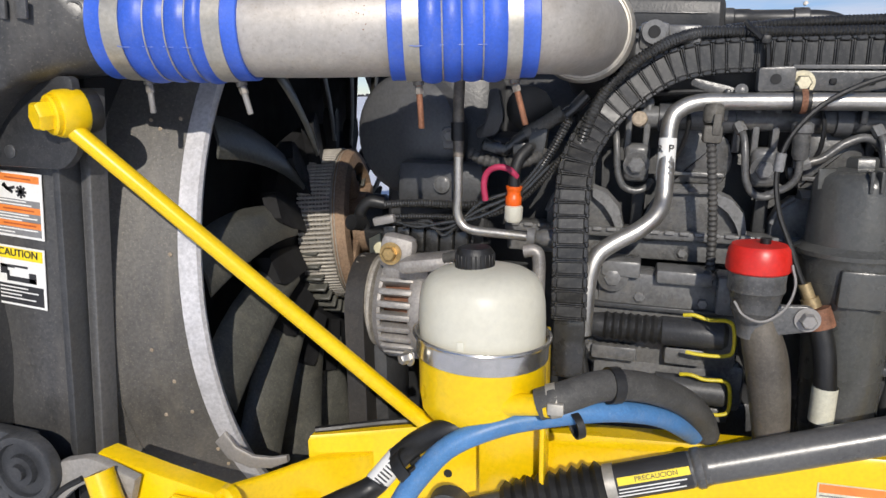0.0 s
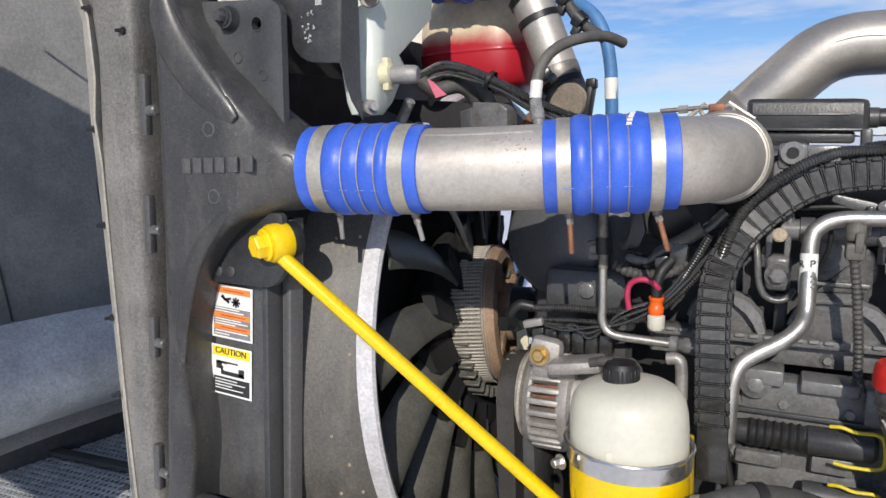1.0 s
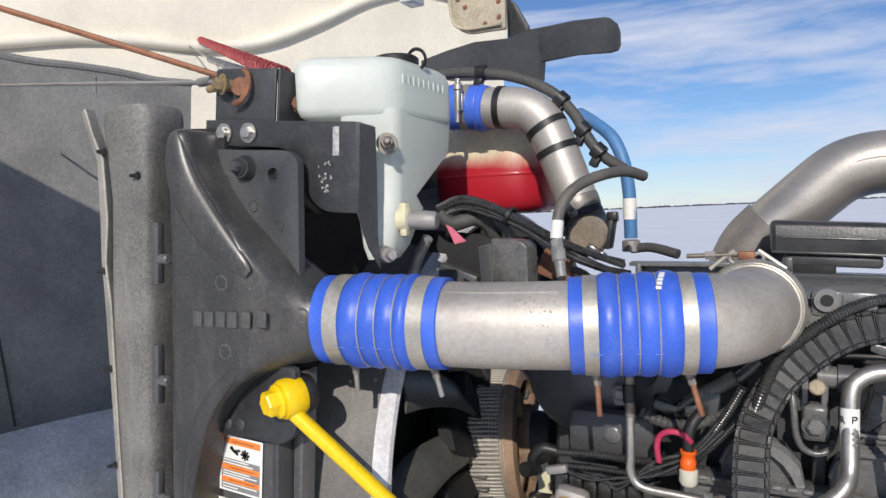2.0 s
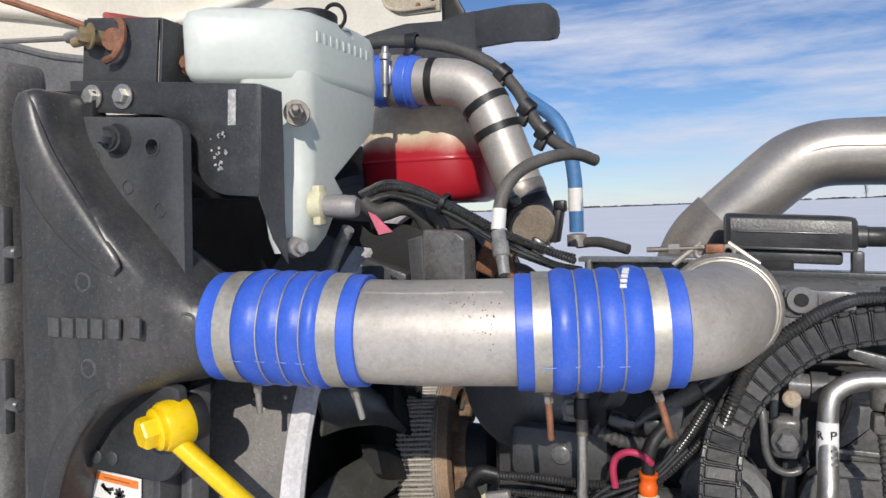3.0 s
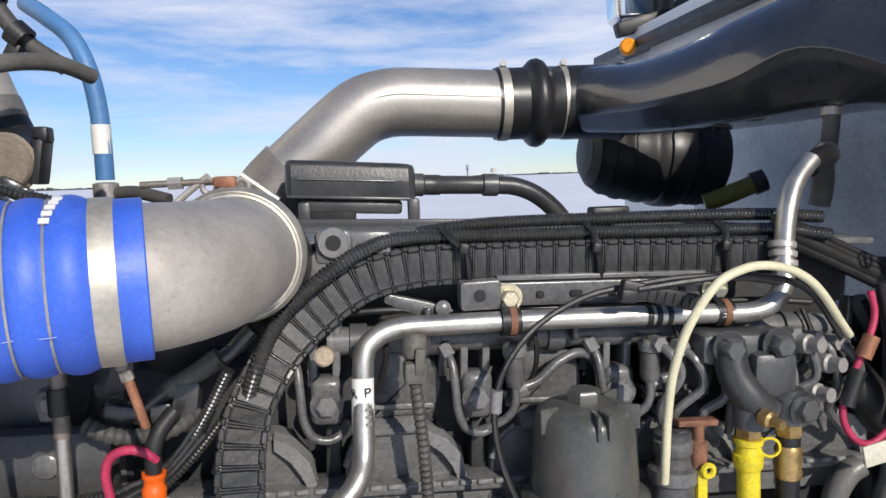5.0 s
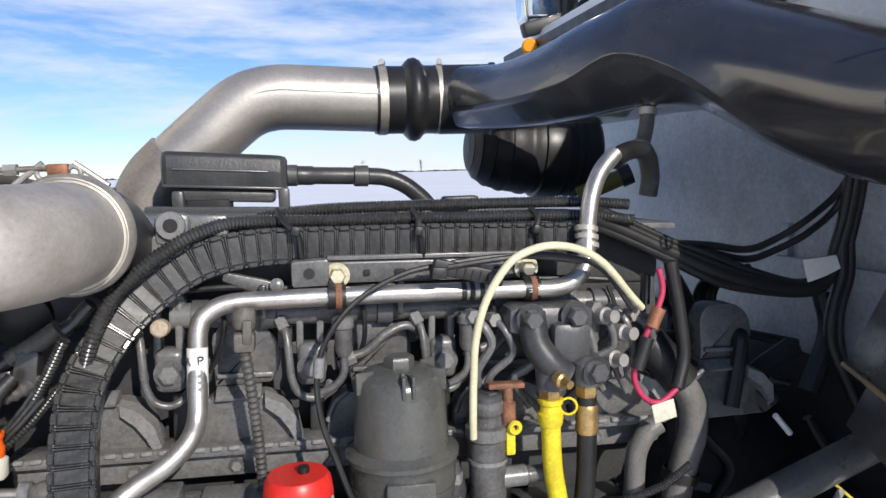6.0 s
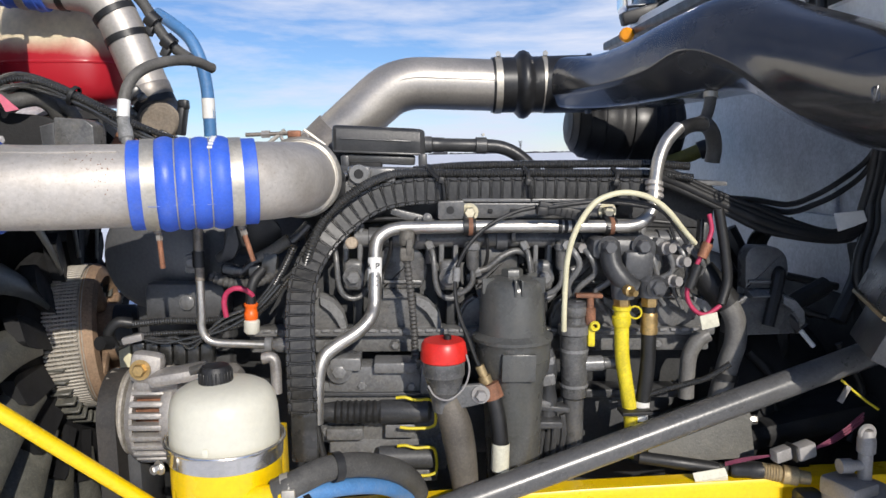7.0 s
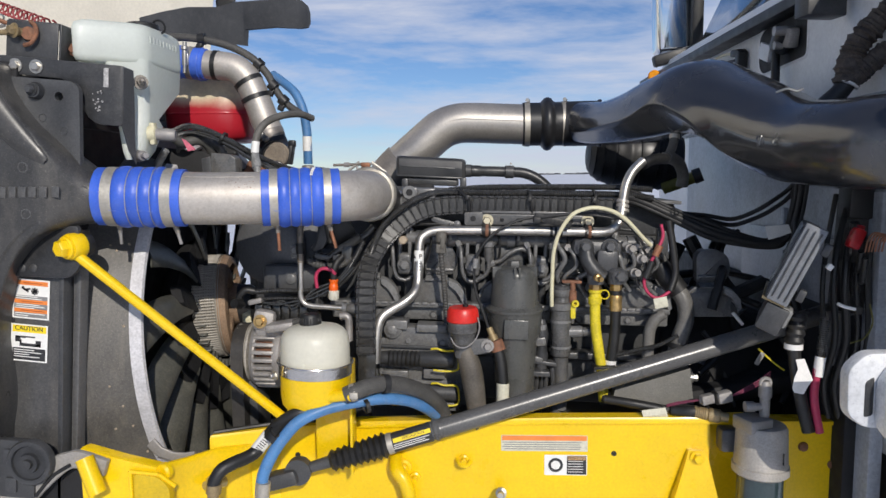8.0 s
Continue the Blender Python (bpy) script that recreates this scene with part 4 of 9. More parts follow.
# ---- charge air pipe ----
AX = [(-0.25, 0.808, 1.512), (-0.12, 0.828, 1.508), (0.0, 0.844, 1.504), (0.12, 0.866, 1.504), (0.205, 0.890, 1.505)]


def axis_at(x):
    for (x0, y0, z0), (x1, y1, z1) in zip(AX, AX[1:]):
        if x <= x1 or (x1, y1, z1) == AX[-1]:
            u = (x - x0) / (x1 - x0)
            return Vector((x, y0 + (y1 - y0) * u, z0 + (z1 - z0) * u))


def build_charge_pipe():
    c = thing("charge_air_pipe", "scuffed aluminium charge air pipe with ribbed blue silicone boots", "pipe", (0.0, 0.86, 1.45))
    R = 0.0520
    part("tube", tube([axis_at(-0.10), axis_at(0.0), axis_at(0.14)], R, 48, 4), "alu", c, "scuffed aluminium tube")
    seam = [axis_at(x) + Vector((0, -0.030, 0.0428)) for x in (-0.05, 0.0, 0.05, 0.088)]
    part("weld_seam", tube(seam, 0.0012, 6), "alu", c)
    flakes = []
    rnd = random.Random(31)
    for k in range(70):
        x = rnd.choice((0.03, 0.055, 0.07)) + rnd.gauss(0, 0.018)
        if -0.04 < x < 0.088:
            a = radians(rnd.gauss(20, 16))
            p = axis_at(x) + Vector((0, -math.cos(a), math.sin(a))) * (R + 0.0001)
            flakes.append(lathe([(-0.0004, 0.0009), (0.0002, rnd.uniform(0.0004, 0.0009))], p, (0, -math.cos(a), math.sin(a)), 6))
    part("rust_stain", join(*flakes), "rust", c, "scattered rust flecks")
    el = [axis_at(0.15), axis_at(0.205), (0.236, 0.906, 1.505), (0.256, 0.928, 1.505), (0.270, 0.956, 1.505), (0.277, 0.990, 1.505), (0.280, 1.035, 1.505)]
    part("elbow", tube(el, 0.0525, 48, 6), "alu", c, "aluminium elbow turning to the engine")
    for edges in ((-0.215, -0.197, -0.177, -0.151, -0.129, -0.107, -0.090, -0.070, -0.054), (0.091, 0.106, 0.122, 0.144, 0.163, 0.184, 0.207, 0.222, 0.239)):
        a, b = axis_at(edges[0]), axis_at(edges[-1])
        d = (b - a).normalized()
        L = (b - a).length
        prof = []
        s = [(e - edges[0]) / (edges[-1] - edges[0]) * L for e in edges]
        base, hump = 0.0565, 0.0615
        prof += [(0, R), (0, base - 0.001), (0.001, base), (s[2], base)]
        for k in range(4):
            h0, h1 = s[2 + k], s[3 + k]
            hp = hump if k in (0, 3) else hump - 0.001
            prof += [(h0 + (h1 - h0) * u, base - 0.0008 + (hp - base) * math.sin(math.pi * u) ** 0.55) for u in (0.04, 0.12, 0.25, 0.4, 0.55, 0.7, 0.85, 0.94)]
        prof += [(s[6] + 0.002, base), (L - 0.001, base), (L, base - 0.001), (L, R)]
        boot = part("hose_boot", lathe(prof, a, d, 56, cap=False), "blue", c, "ribbed blue silicone boot")
        for k in (3, 4, 5):
            part("crease_wire", torus(a + d * s[k], d, base + 0.0012, 0.0009, 56, 6), "band", boot, "thin pale ring between ribs")
        flash = Vector((0, -math.cos(radians(-24)), math.sin(radians(-24))))
        part("mould_line", tube([a + d * h + flash * (rr + 0.0002) for h, rr in prof[3:-3]], 0.0005, 5, 1), "flash", boot, "pale mould line")
        for k, (i, j) in enumerate(((1, 2), (6, 7))):
            m = a + d * ((s[i] + s[j]) / 2)
            w = (s[j] - s[i]) * 0.97
            cl = part("band_clamp", ring(m, d, base + 0.0003, 0.0011, w, 56), "band", c, "steel T-bolt band clamp")
            tip = m + Vector((0.004, 0.004, -0.061))
            lean = Vector((0.26 if k else 0.04, 0.02, -1)).normalized()
            part("clamp_nut", join(lathe([(0.002, 0.0048), (0.010, 0.0048)], tip, lean, 6), lathe([(-0.010, 0.0060), (0.001, 0.0060)], tip, lean, 14)), "filler2", cl)
            part("clamp_bolt", lathe([(0.0, 0.0034), (0.046 if edges[0] > 0 else 0.032, 0.0034), (0.047 if edges[0] > 0 else 0.033, 0.0028)], tip, lean, 10), "copper" if edges[0] > 0 else "filter", cl)
        if edges[0] > 0:
            for q in range(5):
                ang = radians(48 + 6.5 * q)
                part("print_bar", bx(tuple(a + d * (s[5] + 0.011) + Vector((0, -math.cos(ang), math.sin(ang))) * 0.0610), (0.006, 0.0042, 0.0012), (90 - math.degrees(ang), 0, 8), 0), "paper", boot)
    v = thing("band_coupling", "stainless coupling ring with a long bolt at the pipe's end", "clamp", (0.29, 1.04, 1.505))
    ctr, d = Vector((0.280, 1.037, 1.505)), Vector((0.04, 1, 0.0)).normalized()
    part("ring", lathe([(-0.012, 0.053), (-0.011, 0.057), (-0.004, 0.0615), (0.004, 0.0615), (0.011, 0.057), (0.012, 0.053)], ctr, d, 56, cap=False), "band", v)
    part("bead", torus(ctr + d * -0.011, d, 0.0568, 0.0016, 56, 8), "band", v)
    part("bolt", lathe([(0, 0.0032), (0.075, 0.0032)], (0.199, 1.045, 1.5705), (1, 0, 0.02), 10), "dirty_steel", v, "long threaded bolt")
    part("nut", lathe([(0, 0.0062), (0.012, 0.0062)], (0.223, 1.045, 1.571), (1, 0, 0.02), 6), "filter", v)
    for x in (0.258, 0.286):
        part("loop", torus((x, 1.045, 1.567), (0, 1, 0), 0.0062, 0.0026, 22, 8), "filter", v)
        part("strap", tube([(x, 1.045, 1.577), (x + (0.012 if x > 0.27 else -0.012), 1.045, 1.568), (x + (0.032 if x > 0.27 else -0.030), 1.043, 1.553)], 0.003, 8), "band", v)
    part("trunnion", bx((0.272, 1.045, 1.571), (0.02, 0.012, 0.010), (0, 0, 0), 0.002), "copper", v)
    part("outlet", tube([(0.282, 1.045, 1.505), (0.29, 1.10, 1.50), (0.30, 1.16, 1.46)], 0.05, 32), "engd", v, "dark cast inlet horn")


M["flash"] = mat("pale_mould_line", (0.20, 0.28, 0.66), 0.5, 0, 0.1, 40, 0.05)
M["dirty_steel"] = mat("dirty_steel", (0.22, 0.19, 0.16), 0.5, 0.6, 0.3, 60, 0.2, 300, 0.3)
build_charge_pipe()

# ---- engine ----
EN = 2.2  # degrees by which the engine drops to the rear


M["filler"] = mat("grimy_brown_tube", (0.105, 0.092, 0.075), 0.5, 0, 0.3, 16, 0.25, 240, 0.4, (0.18, 0.15, 0.115))
M["filt"] = mat("olive_grey_filter", (0.076, 0.077, 0.072), 0.27, 0, 0.22, 10, 0.2, 220, 0.4, (0.14, 0.128, 0.105))
M["oldtag"] = mat("old_paper_tag", (0.62, 0.60, 0.48), 0.6, 0, 0.12, 60, 0.2, 300, 0.4, (0.4, 0.36, 0.26))
M["filter2x"] = mat("grey_case", (0.20, 0.20, 0.195), 0.5, 0, 0.25, 20, 0.2, 240, 0.4, (0.1, 0.095, 0.09))
M["zinc"] = mat("dull_zinc", (0.55, 0.50, 0.36), 0.45, 0.6, 0.2, 40, 0.15, 300, 0.3)
M["clipg"] = mat("scuffed_clip_plastic", (0.050, 0.050, 0.050), 0.24, 0, 0.3, 40, 0.1, 260, 0.4, (0.2, 0.19, 0.175))
M["dirty"] = mat("dusty_brown_lead", (0.095, 0.088, 0.075), 0.6, 0, 0.3, 40, 0.3, 300, 0.4, (0.28, 0.26, 0.22))


def build_engine():
    e = thing("engine", "dark grey six cylinder diesel engine with covers, rails and brackets", "engine", (0.5, 1.3, 0.75))
    # block and head are painted dark so gaps between covers read as shade
    part("block", bx((0.46, 1.52, 1.02), (1.02, 0.66, 0.68), (0, EN, 0), 0.02), "deep", e, "cast engine block painted as dark as its shaded gaps")
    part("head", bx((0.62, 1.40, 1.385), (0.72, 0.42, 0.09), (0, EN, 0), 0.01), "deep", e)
    part("valve_cover", bx((0.63, 1.36, 1.448), (0.74, 0.36, 0.085), (0, EN, 0), 0.018), "engd", e)
    part("cover_flange", bx((0.63, 1.345, 1.491), (0.74, 0.40, 0.008), (0, EN, 0), 0.002), "eng", e)
    # timing cover takes the darker paint because it stands in shadow
    part("front_cover", bx((0.05, 1.42, 1.27), (0.17, 0.50, 0.42), (0, EN, 0), 0.03), "engd", e, "dark timing cover")
    part("front_head", bx((0.21, 1.40, 1.40), (0.22, 0.25, 0.20), (0, EN, 0), 0.03), "engd", e)
    tooth = shared("ledge_tooth", bx((0, 0, 0), (0.013, 0.007, 0.0055), (0, 0, 0), 0.0012, 1), "eng")
    # side covers between the injector clamps, with dark keyhole gaps under each clamp
    for k in range(-1, 5):
        x, dz = 0.349 + 0.1605 * k, -0.03 * 0.1605 * k
        left = 0.038 if k < 0 else 0.014
        cov = [(x + left, 1.228), (x + left + 0.002, 1.262), (x + left + 0.012, 1.284), (x + left + 0.028, 1.297), (x + 0.104, 1.297), (x + 0.122, 1.291), (x + 0.134, 1.274), (x + 0.141, 1.252), (x + 0.143, 1.228)]
        side = part("side_cover", plate([(a, b + dz) for a, b in cov], 1.128, 1.165, 0.003), "eng", e, angle=25)
        part("cover_seam", tube([(a, 1.128, b + dz + 0.001) for a, b in cov[1:4]], 0.0035, 8, 4), "eng", side)
        part("shoulder", loft([[(x + 0.104, 1.116, 1.299 + dz), (x + 0.104, 1.13, 1.303 + dz), (x + 0.104, 1.13, 1.284 + dz), (x + 0.104, 1.116, 1.286 + dz)], [(x + 0.124, 1.112, 1.291 + dz), (x + 0.124, 1.13, 1.294 + dz), (x + 0.120, 1.13, 1.272 + dz), (x + 0.120, 1.112, 1.274 + dz)], [(x + 0.140, 1.112, 1.272 + dz), (x + 0.142, 1.13, 1.274 + dz), (x + 0.131, 1.13, 1.258 + dz), (x + 0.130, 1.112, 1.259 + dz)], [(x + 0.146, 1.118, 1.245 + dz), (x + 0.147, 1.13, 1.246 + dz), (x + 0.139, 1.13, 1.238 + dz), (x + 0.138, 1.118, 1.238 + dz)]]), "eng", side)
        part("sill", loft([[(a, 1.118, 1.2975 + dz), (a, 1.116, 1.3005 + dz), (a, 1.136, 1.3085 + dz), (a, 1.15, 1.308 + dz), (a, 1.15, 1.297 + dz)] for a in (x + left + 0.034, x + 0.100)]), "eng", side)
        if k >= 0:
            up = part("upper_panel", plate(rounded([(x + 0.046, 1.309 + dz), (x + 0.112, 1.309 + dz), (x + 0.126, 1.335 + dz), (x + 0.120, 1.368 + dz), (x + 0.100, 1.384 + dz), (x + 0.056, 1.386 + dz), (x + 0.044, 1.370 + dz)], [0.002, 0.004, 0.02, 0.02, 0.012, 0.012, 0.01]), 1.140, 1.17, 0.004), "eng", e, angle=25)
            part("panel_fold", bx((x + 0.082, 1.138, 1.322 + dz), (0.066, 0.010, 0.006), (0, EN, 0), 0.002), "eng", up)
    part("gallery_ledge", bx((0.57, 1.132, 1.235), (0.80, 0.046, 0.012), (0, 1.7, 0), 0.003), "eng", e)
    for k in range(40):
        piece("ledge_tooth", tooth, pose(0.185 + 0.0192 * k, 1.1085, 1.2395 - 0.03 * (0.0192 * k - 0.385), 0, 1.7, 0), e)
    part("lower_face", bx((0.57, 1.145, 1.213), (0.80, 0.03, 0.034), (0, 1.7, 0), 0.004), "eng", e)
    for k in range(6):
        part("sump_bolt", hexbolt((0.30 + 0.115 * k, 1.130, 1.217 - 0.0035 * k), (0, -1, 0), 0.0065, 0.007), "eng", e)
    part("sump_flange", bx((0.60, 1.15, 1.12), (0.64, 0.05, 0.016), (0, EN, 0), 0.004), "engd", e)
    part("lower_case", bx((0.60, 1.18, 1.05), (0.64, 0.04, 0.11), (0, EN, 0), 0.01), "engd", e)
    # fuel rail under the steel pipe
    part("fuel_rail", tube([(0.352, 1.135, 1.399), (0.62, 1.135, 1.391), (0.93, 1.135, 1.381)], 0.0150, 18, 2), "eng", e, "grey fuel rail")
    for x in (0.385, 0.462, 0.60, 0.76, 0.88):
        part("rail_collar", lathe([(-0.010, 0.0152), (-0.009, 0.0185), (0.009, 0.0185), (0.010, 0.0152)], (x, 1.135, 1.399 - 0.031 * (x - 0.352)), (1, 0, -0.031), 20), "engd", e)
    part("rail_bracket", join(plate(rounded([(0.532, 1.456), (0.770, 1.450), (0.770, 1.424), (0.532, 1.431)], 0.003), 1.108, 1.125, 0.002), bx((0.65, 1.125, 1.4575), (0.235, 0.03, 0.005), (0, 1.4, 0), 0.001)), "eng", e)
    # black blocks on the bracket's face paint the depth of its slots
    for k in range(5):
        part("bracket_slot", bx((0.578 + 0.040 * k, 1.1065, 1.4415 - 0.001 * k), (0.014 if k % 2 else 0.008, 0.004, 0.0075), (0, 1.4, 0), 0.002), "core", e)
    part("rail_ear", plate(rounded([(0.491, 1.460), (0.534, 1.461), (0.534, 1.430), (0.491, 1.430)], 0.005), 1.096, 1.118, 0.002), "eng", e)
    # flat black disc in place of a bored hole, dark as its inside
    part("ear_hole", lathe([(0, 0.0065), (0.0008, 0.0065)], (0.511, 1.0955, 1.4455), (0, -1, 0), 16), "core", e)
    for x, z in ((0.543, 1.4405), (0.775, 1.437)):
        part("rail_bolt", hexbolt((x, 1.106, z), (0, -1, 0), 0.0098, 0.014), "zinc", e, "dull zinc bolt")
    part("slant_bracket", join(plate(rounded([(0.415, 1.450), (0.462, 1.438), (0.482, 1.428), (0.480, 1.420), (0.446, 1.425), (0.412, 1.440)], 0.004), 1.115, 1.125, 0.002), lathe([(0, 0.008), (0.010, 0.008), (0.012, 0.005)], (0.474, 1.117, 1.431), (0, -1, 0.2), 14)), "eng", e)
    part("lifting_eye", join(bx((0.364, 1.112, 1.502), (0.038, 0.018, 0.036), (0, EN, 0), 0.007), lathe([(0, 0.0155), (0.006, 0.0150)], (0.364, 1.103, 1.507), (0, -1, 0), 24), bx((0.398, 1.125, 1.504), (0.05, 0.02, 0.024), (0, EN, 0), 0.004), bx((0.350, 1.118, 1.475), (0.03, 0.02, 0.04), (0, 20, 0), 0.006)), "eng", e)
    # another black disc gives the lifting eye its unlit hole
    part("eye_hole", lathe([(0, 0.0078), (0.0008, 0.0078)], (0.364, 1.0968, 1.507), (0, -1, 0), 20), "core", e)
    # injector clamps: a two-legged strap, its bolt, and a hooked fuel line
    for k in range(4):
        x, z = 0.349 + 0.1605 * k, 1.336 - 0.03 * 0.1605 * k
        st = part("clamp_bracket", join(bx((x, 1.130, z + 0.002), (0.034, 0.030, 0.052), (0, EN, 0), 0.009, 3), bx((x - 0.012, 1.135, z + 0.050), (0.009, 0.024, 0.070), (0, EN, 0), 0.003), bx((x + 0.012, 1.135, z + 0.050), (0.009, 0.024, 0.070), (0, EN, 0), 0.003), bx((x, 1.140, z + 0.082), (0.040, 0.03, 0.014), (0, EN, 0), 0.004)), "eng", e)
        part("clamp_bolt", hexbolt((x, 1.1155, z), (0, -1, 0), 0.0112, 0.011), "eng", st)
        part("fuel_line", tube([(x - 0.040, 1.128, z + 0.066), (x - 0.029, 1.112, z + 0.045), (x - 0.026, 1.104, z + 0.020), (x - 0.024, 1.102, z - 0.008), (x - 0.016, 1.102, z - 0.027), (x - 0.001, 1.103, z - 0.034), (x + 0.013, 1.107, z - 0.030), (x + 0.020, 1.120, z - 0.022)], 0.0047, 10), "eng", st, "bent grey fuel line")
        part("line_nut", lathe([(-0.007, 0.0072), (0.007, 0.0072)], (x - 0.033, 1.116, z + 0.054), (0.4, -0.4, -0.8), 6), "eng", st)
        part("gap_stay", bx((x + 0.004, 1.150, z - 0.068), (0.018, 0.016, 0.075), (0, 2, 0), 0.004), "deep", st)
    for x in (0.547, 0.697, 0.857):
        z = 1.376 - 0.03 * (x - 0.35)
        un = part("rail_union", lathe([(-0.024, 0.0075), (-0.018, 0.0105), (0.008, 0.0105), (0.010, 0.0128), (0.020, 0.0128), (0.023, 0.009)], (x, 1.098, z), (0, 0, 1), 18), "eng", e)
        part("feed_line", tube([(x, 1.098, z - 0.020), (x - 0.001, 1.098, z - 0.044), (x - 0.010, 1.100, z - 0.058), (x - 0.028, 1.104, z - 0.068), (x - 0.040, 1.112, z - 0.074)], 0.0048, 10), "eng", un)
        part("arch_line", tube([(x + 0.004, 1.110, z - 0.030), (x + 0.028, 1.112, z - 0.024), (x + 0.052, 1.116, z - 0.006), (x + 0.078, 1.120, z + 0.002), (x + 0.098, 1.122, z - 0.012), (x + 0.104, 1.126, z - 0.045)], 0.0056, 10), "eng", un)
        part("union_nut", lathe([(0, 0.0088), (0.012, 0.0088)], (x + 0.002, 1.108, z - 0.032), (0.8, 0, 0.3), 6), "eng", un)
    return e


build_engine()


M["slat"] = mat("channel_slat", (0.024, 0.024, 0.0235), 0.40, 0, 0.3, 60, 0.15, 260, 0.35, (0.11, 0.104, 0.094), coat=0.12, per=0.35)


def build_injector_wiring():
    """Thin leads, clips and small plugs strung below the fuel rail."""
    w = thing("injector_wiring", "thin black injector leads with small plugs under the fuel rail", "wires", (0.6, 1.12, 1.35))
    rng = random.Random(77)
    part("trunk_lead", tube([(0.36 + 0.06 * k, 1.122 + rng.uniform(-0.004, 0.004), 1.431 - 0.0019 * k + rng.uniform(-0.004, 0.004)) for k in range(10)], 0.0036, 8, 3), "rub", w)
    for k in range(4):
        x = 0.349 + 0.1605 * k
        z = 1.40 - 0.03 * (x - 0.35)
        part("drop_lead", tube([(x + 0.060, 1.120, z + 0.02), (x + 0.064, 1.108, z - 0.01), (x + 0.060 + rng.uniform(-0.006, 0.006), 1.115, z - 0.045), (x + 0.040, 1.130, z - 0.072)], 0.0030, 8), "rub", w)
        part("plug", join(bx((x + 0.038, 1.134, z - 0.070), (0.015, 0.016, 0.020), (0, rng.uniform(-20, 20), 0), 0.003), bx((x + 0.040, 1.130, z - 0.058), (0.009, 0.010, 0.012), (0, 0, 0), 0.002)), "loom", w)
        part("clip", bx((x + 0.108, 1.112, z + 0.014), (0.008, 0.016, 0.040), (0, EN, 0), 0.002), "loom", w)
        part("stay", join(bx((x + 0.128, 1.142, z - 0.012), (0.010, 0.008, 0.074), (0, 3, 0), 0.002), bx((x + 0.136, 1.146, z - 0.010), (0.008, 0.006, 0.064), (0, -4, 0), 0.002)), "engd", w)


build_injector_wiring()


def build_loom():
    """The broad ribbed cable channel: along the head, then down the block."""
    l = thing("cable_channel", "broad glossy black ribbed cable channel clipped along the engine", "cable channel", (0.27, 1.02, 1.05))
    path = spline([(0.856, 1.124, 1.467), (0.742, 1.125, 1.471), (0.647, 1.126, 1.474), (0.55, 1.129, 1.475), (0.496, 1.130, 1.476), (0.462, 1.129, 1.476), (0.426, 1.122, 1.473), (0.392, 1.113, 1.465), (0.361, 1.104, 1.449), (0.333, 1.094, 1.428), (0.310, 1.082, 1.406), (0.294, 1.068, 1.384), (0.282, 1.050, 1.361), (0.275, 1.032, 1.334), (0.273, 1.012, 1.294), (0.274, 0.996, 1.247), (0.275, 0.986, 1.199), (0.275, 0.982, 1.152)], 8)
    p = resample(path, 0.0026)
    n = len(p)

    def cross(i):
        t = (p[min(i + 2, n - 1)] - p[max(i - 2, 0)]).normalized()
        nrm = Vector((0, -1, 0))
        nrm = (nrm - t * nrm.dot(t)).normalized()
        return t, nrm, t.cross(nrm)

    def at(i, side, up, turn=0.0):
        t, nrm, w = cross(i)
        return Matrix.Translation(p[i] + w * side + nrm * up) @ Matrix((w, t, nrm)).transposed().to_4x4() @ Matrix.Rotation(radians(turn), 4, "X")

    hw = 0.0205
    bm = bmesh.new()
    rings = []
    for i, c in enumerate(p):
        t, nrm, w = cross(i)
        rings.append([bm.verts.new(c + w * a + nrm * b) for a, b in ((-hw, -0.016), (-hw, 0.003), (-hw + 0.004, 0.003), (-hw + 0.005, 0.001), (hw - 0.005, 0.001), (hw - 0.004, 0.003), (hw, 0.003), (hw, -0.016))])
    for a, b in zip(rings, rings[1:]):
        for i in range(8):
            bm.faces.new((a[i], a[(i + 1) % 8], b[(i + 1) % 8], b[i]))
    bm.faces.new(rings[0][::-1])
    bm.faces.new(rings[-1])
    part("channel", bm, "loom", l, angle=30)
    tile = shared("slat", bx((0, 0, 0), (0.0320, 0.0138, 0.0048), (0, 0, 0), 0.0008, 1), "slat")
    rib = shared("slat_rib", bx((0, 0, 0), (0.0350, 0.0016, 0.0062), (0, 0, 0), 0.0005, 1), "clipg")
    tab = shared("edge_tab", bx((0, 0, 0), (0.0062, 0.0115, 0.0095), (0, 0, 0), 0.0016, 1), "clipg")
    low = shared("edge_step", bx((0, 0, 0), (0.0045, 0.0065, 0.0065), (0, 0, 0), 0.0012, 1), "loom")
    rng = random.Random(19)
    bend = [i for i in range(n) if p[i].x < 0.49]
    for j, i in enumerate(range(4, n - 4, 7)):
        curved = i >= bend[0]
        piece("slat", tile, at(i, 0, 0.0036, rng.uniform(-8, 8) if curved else rng.uniform(-2, 2)), l)
        for d in (3, 4):
            piece("slat_rib", rib, at(min(i + d, n - 1), 0, 0.0042), l)
        for sgn in (-1, 1):
            piece("edge_tab", tab, at(i, sgn * (hw - 0.0015), 0.0040 + rng.uniform(-0.0008, 0.0008), rng.uniform(-4, 4)), l)
            piece("edge_step", low, at(min(i + 3, n - 1), sgn * (hw - 0.0005), 0.0028), l)
    part("tail", bx((0.275, 0.990, 1.115), (0.040, 0.02, 0.08), (0, 1, 0), 0.004), "loom", l)
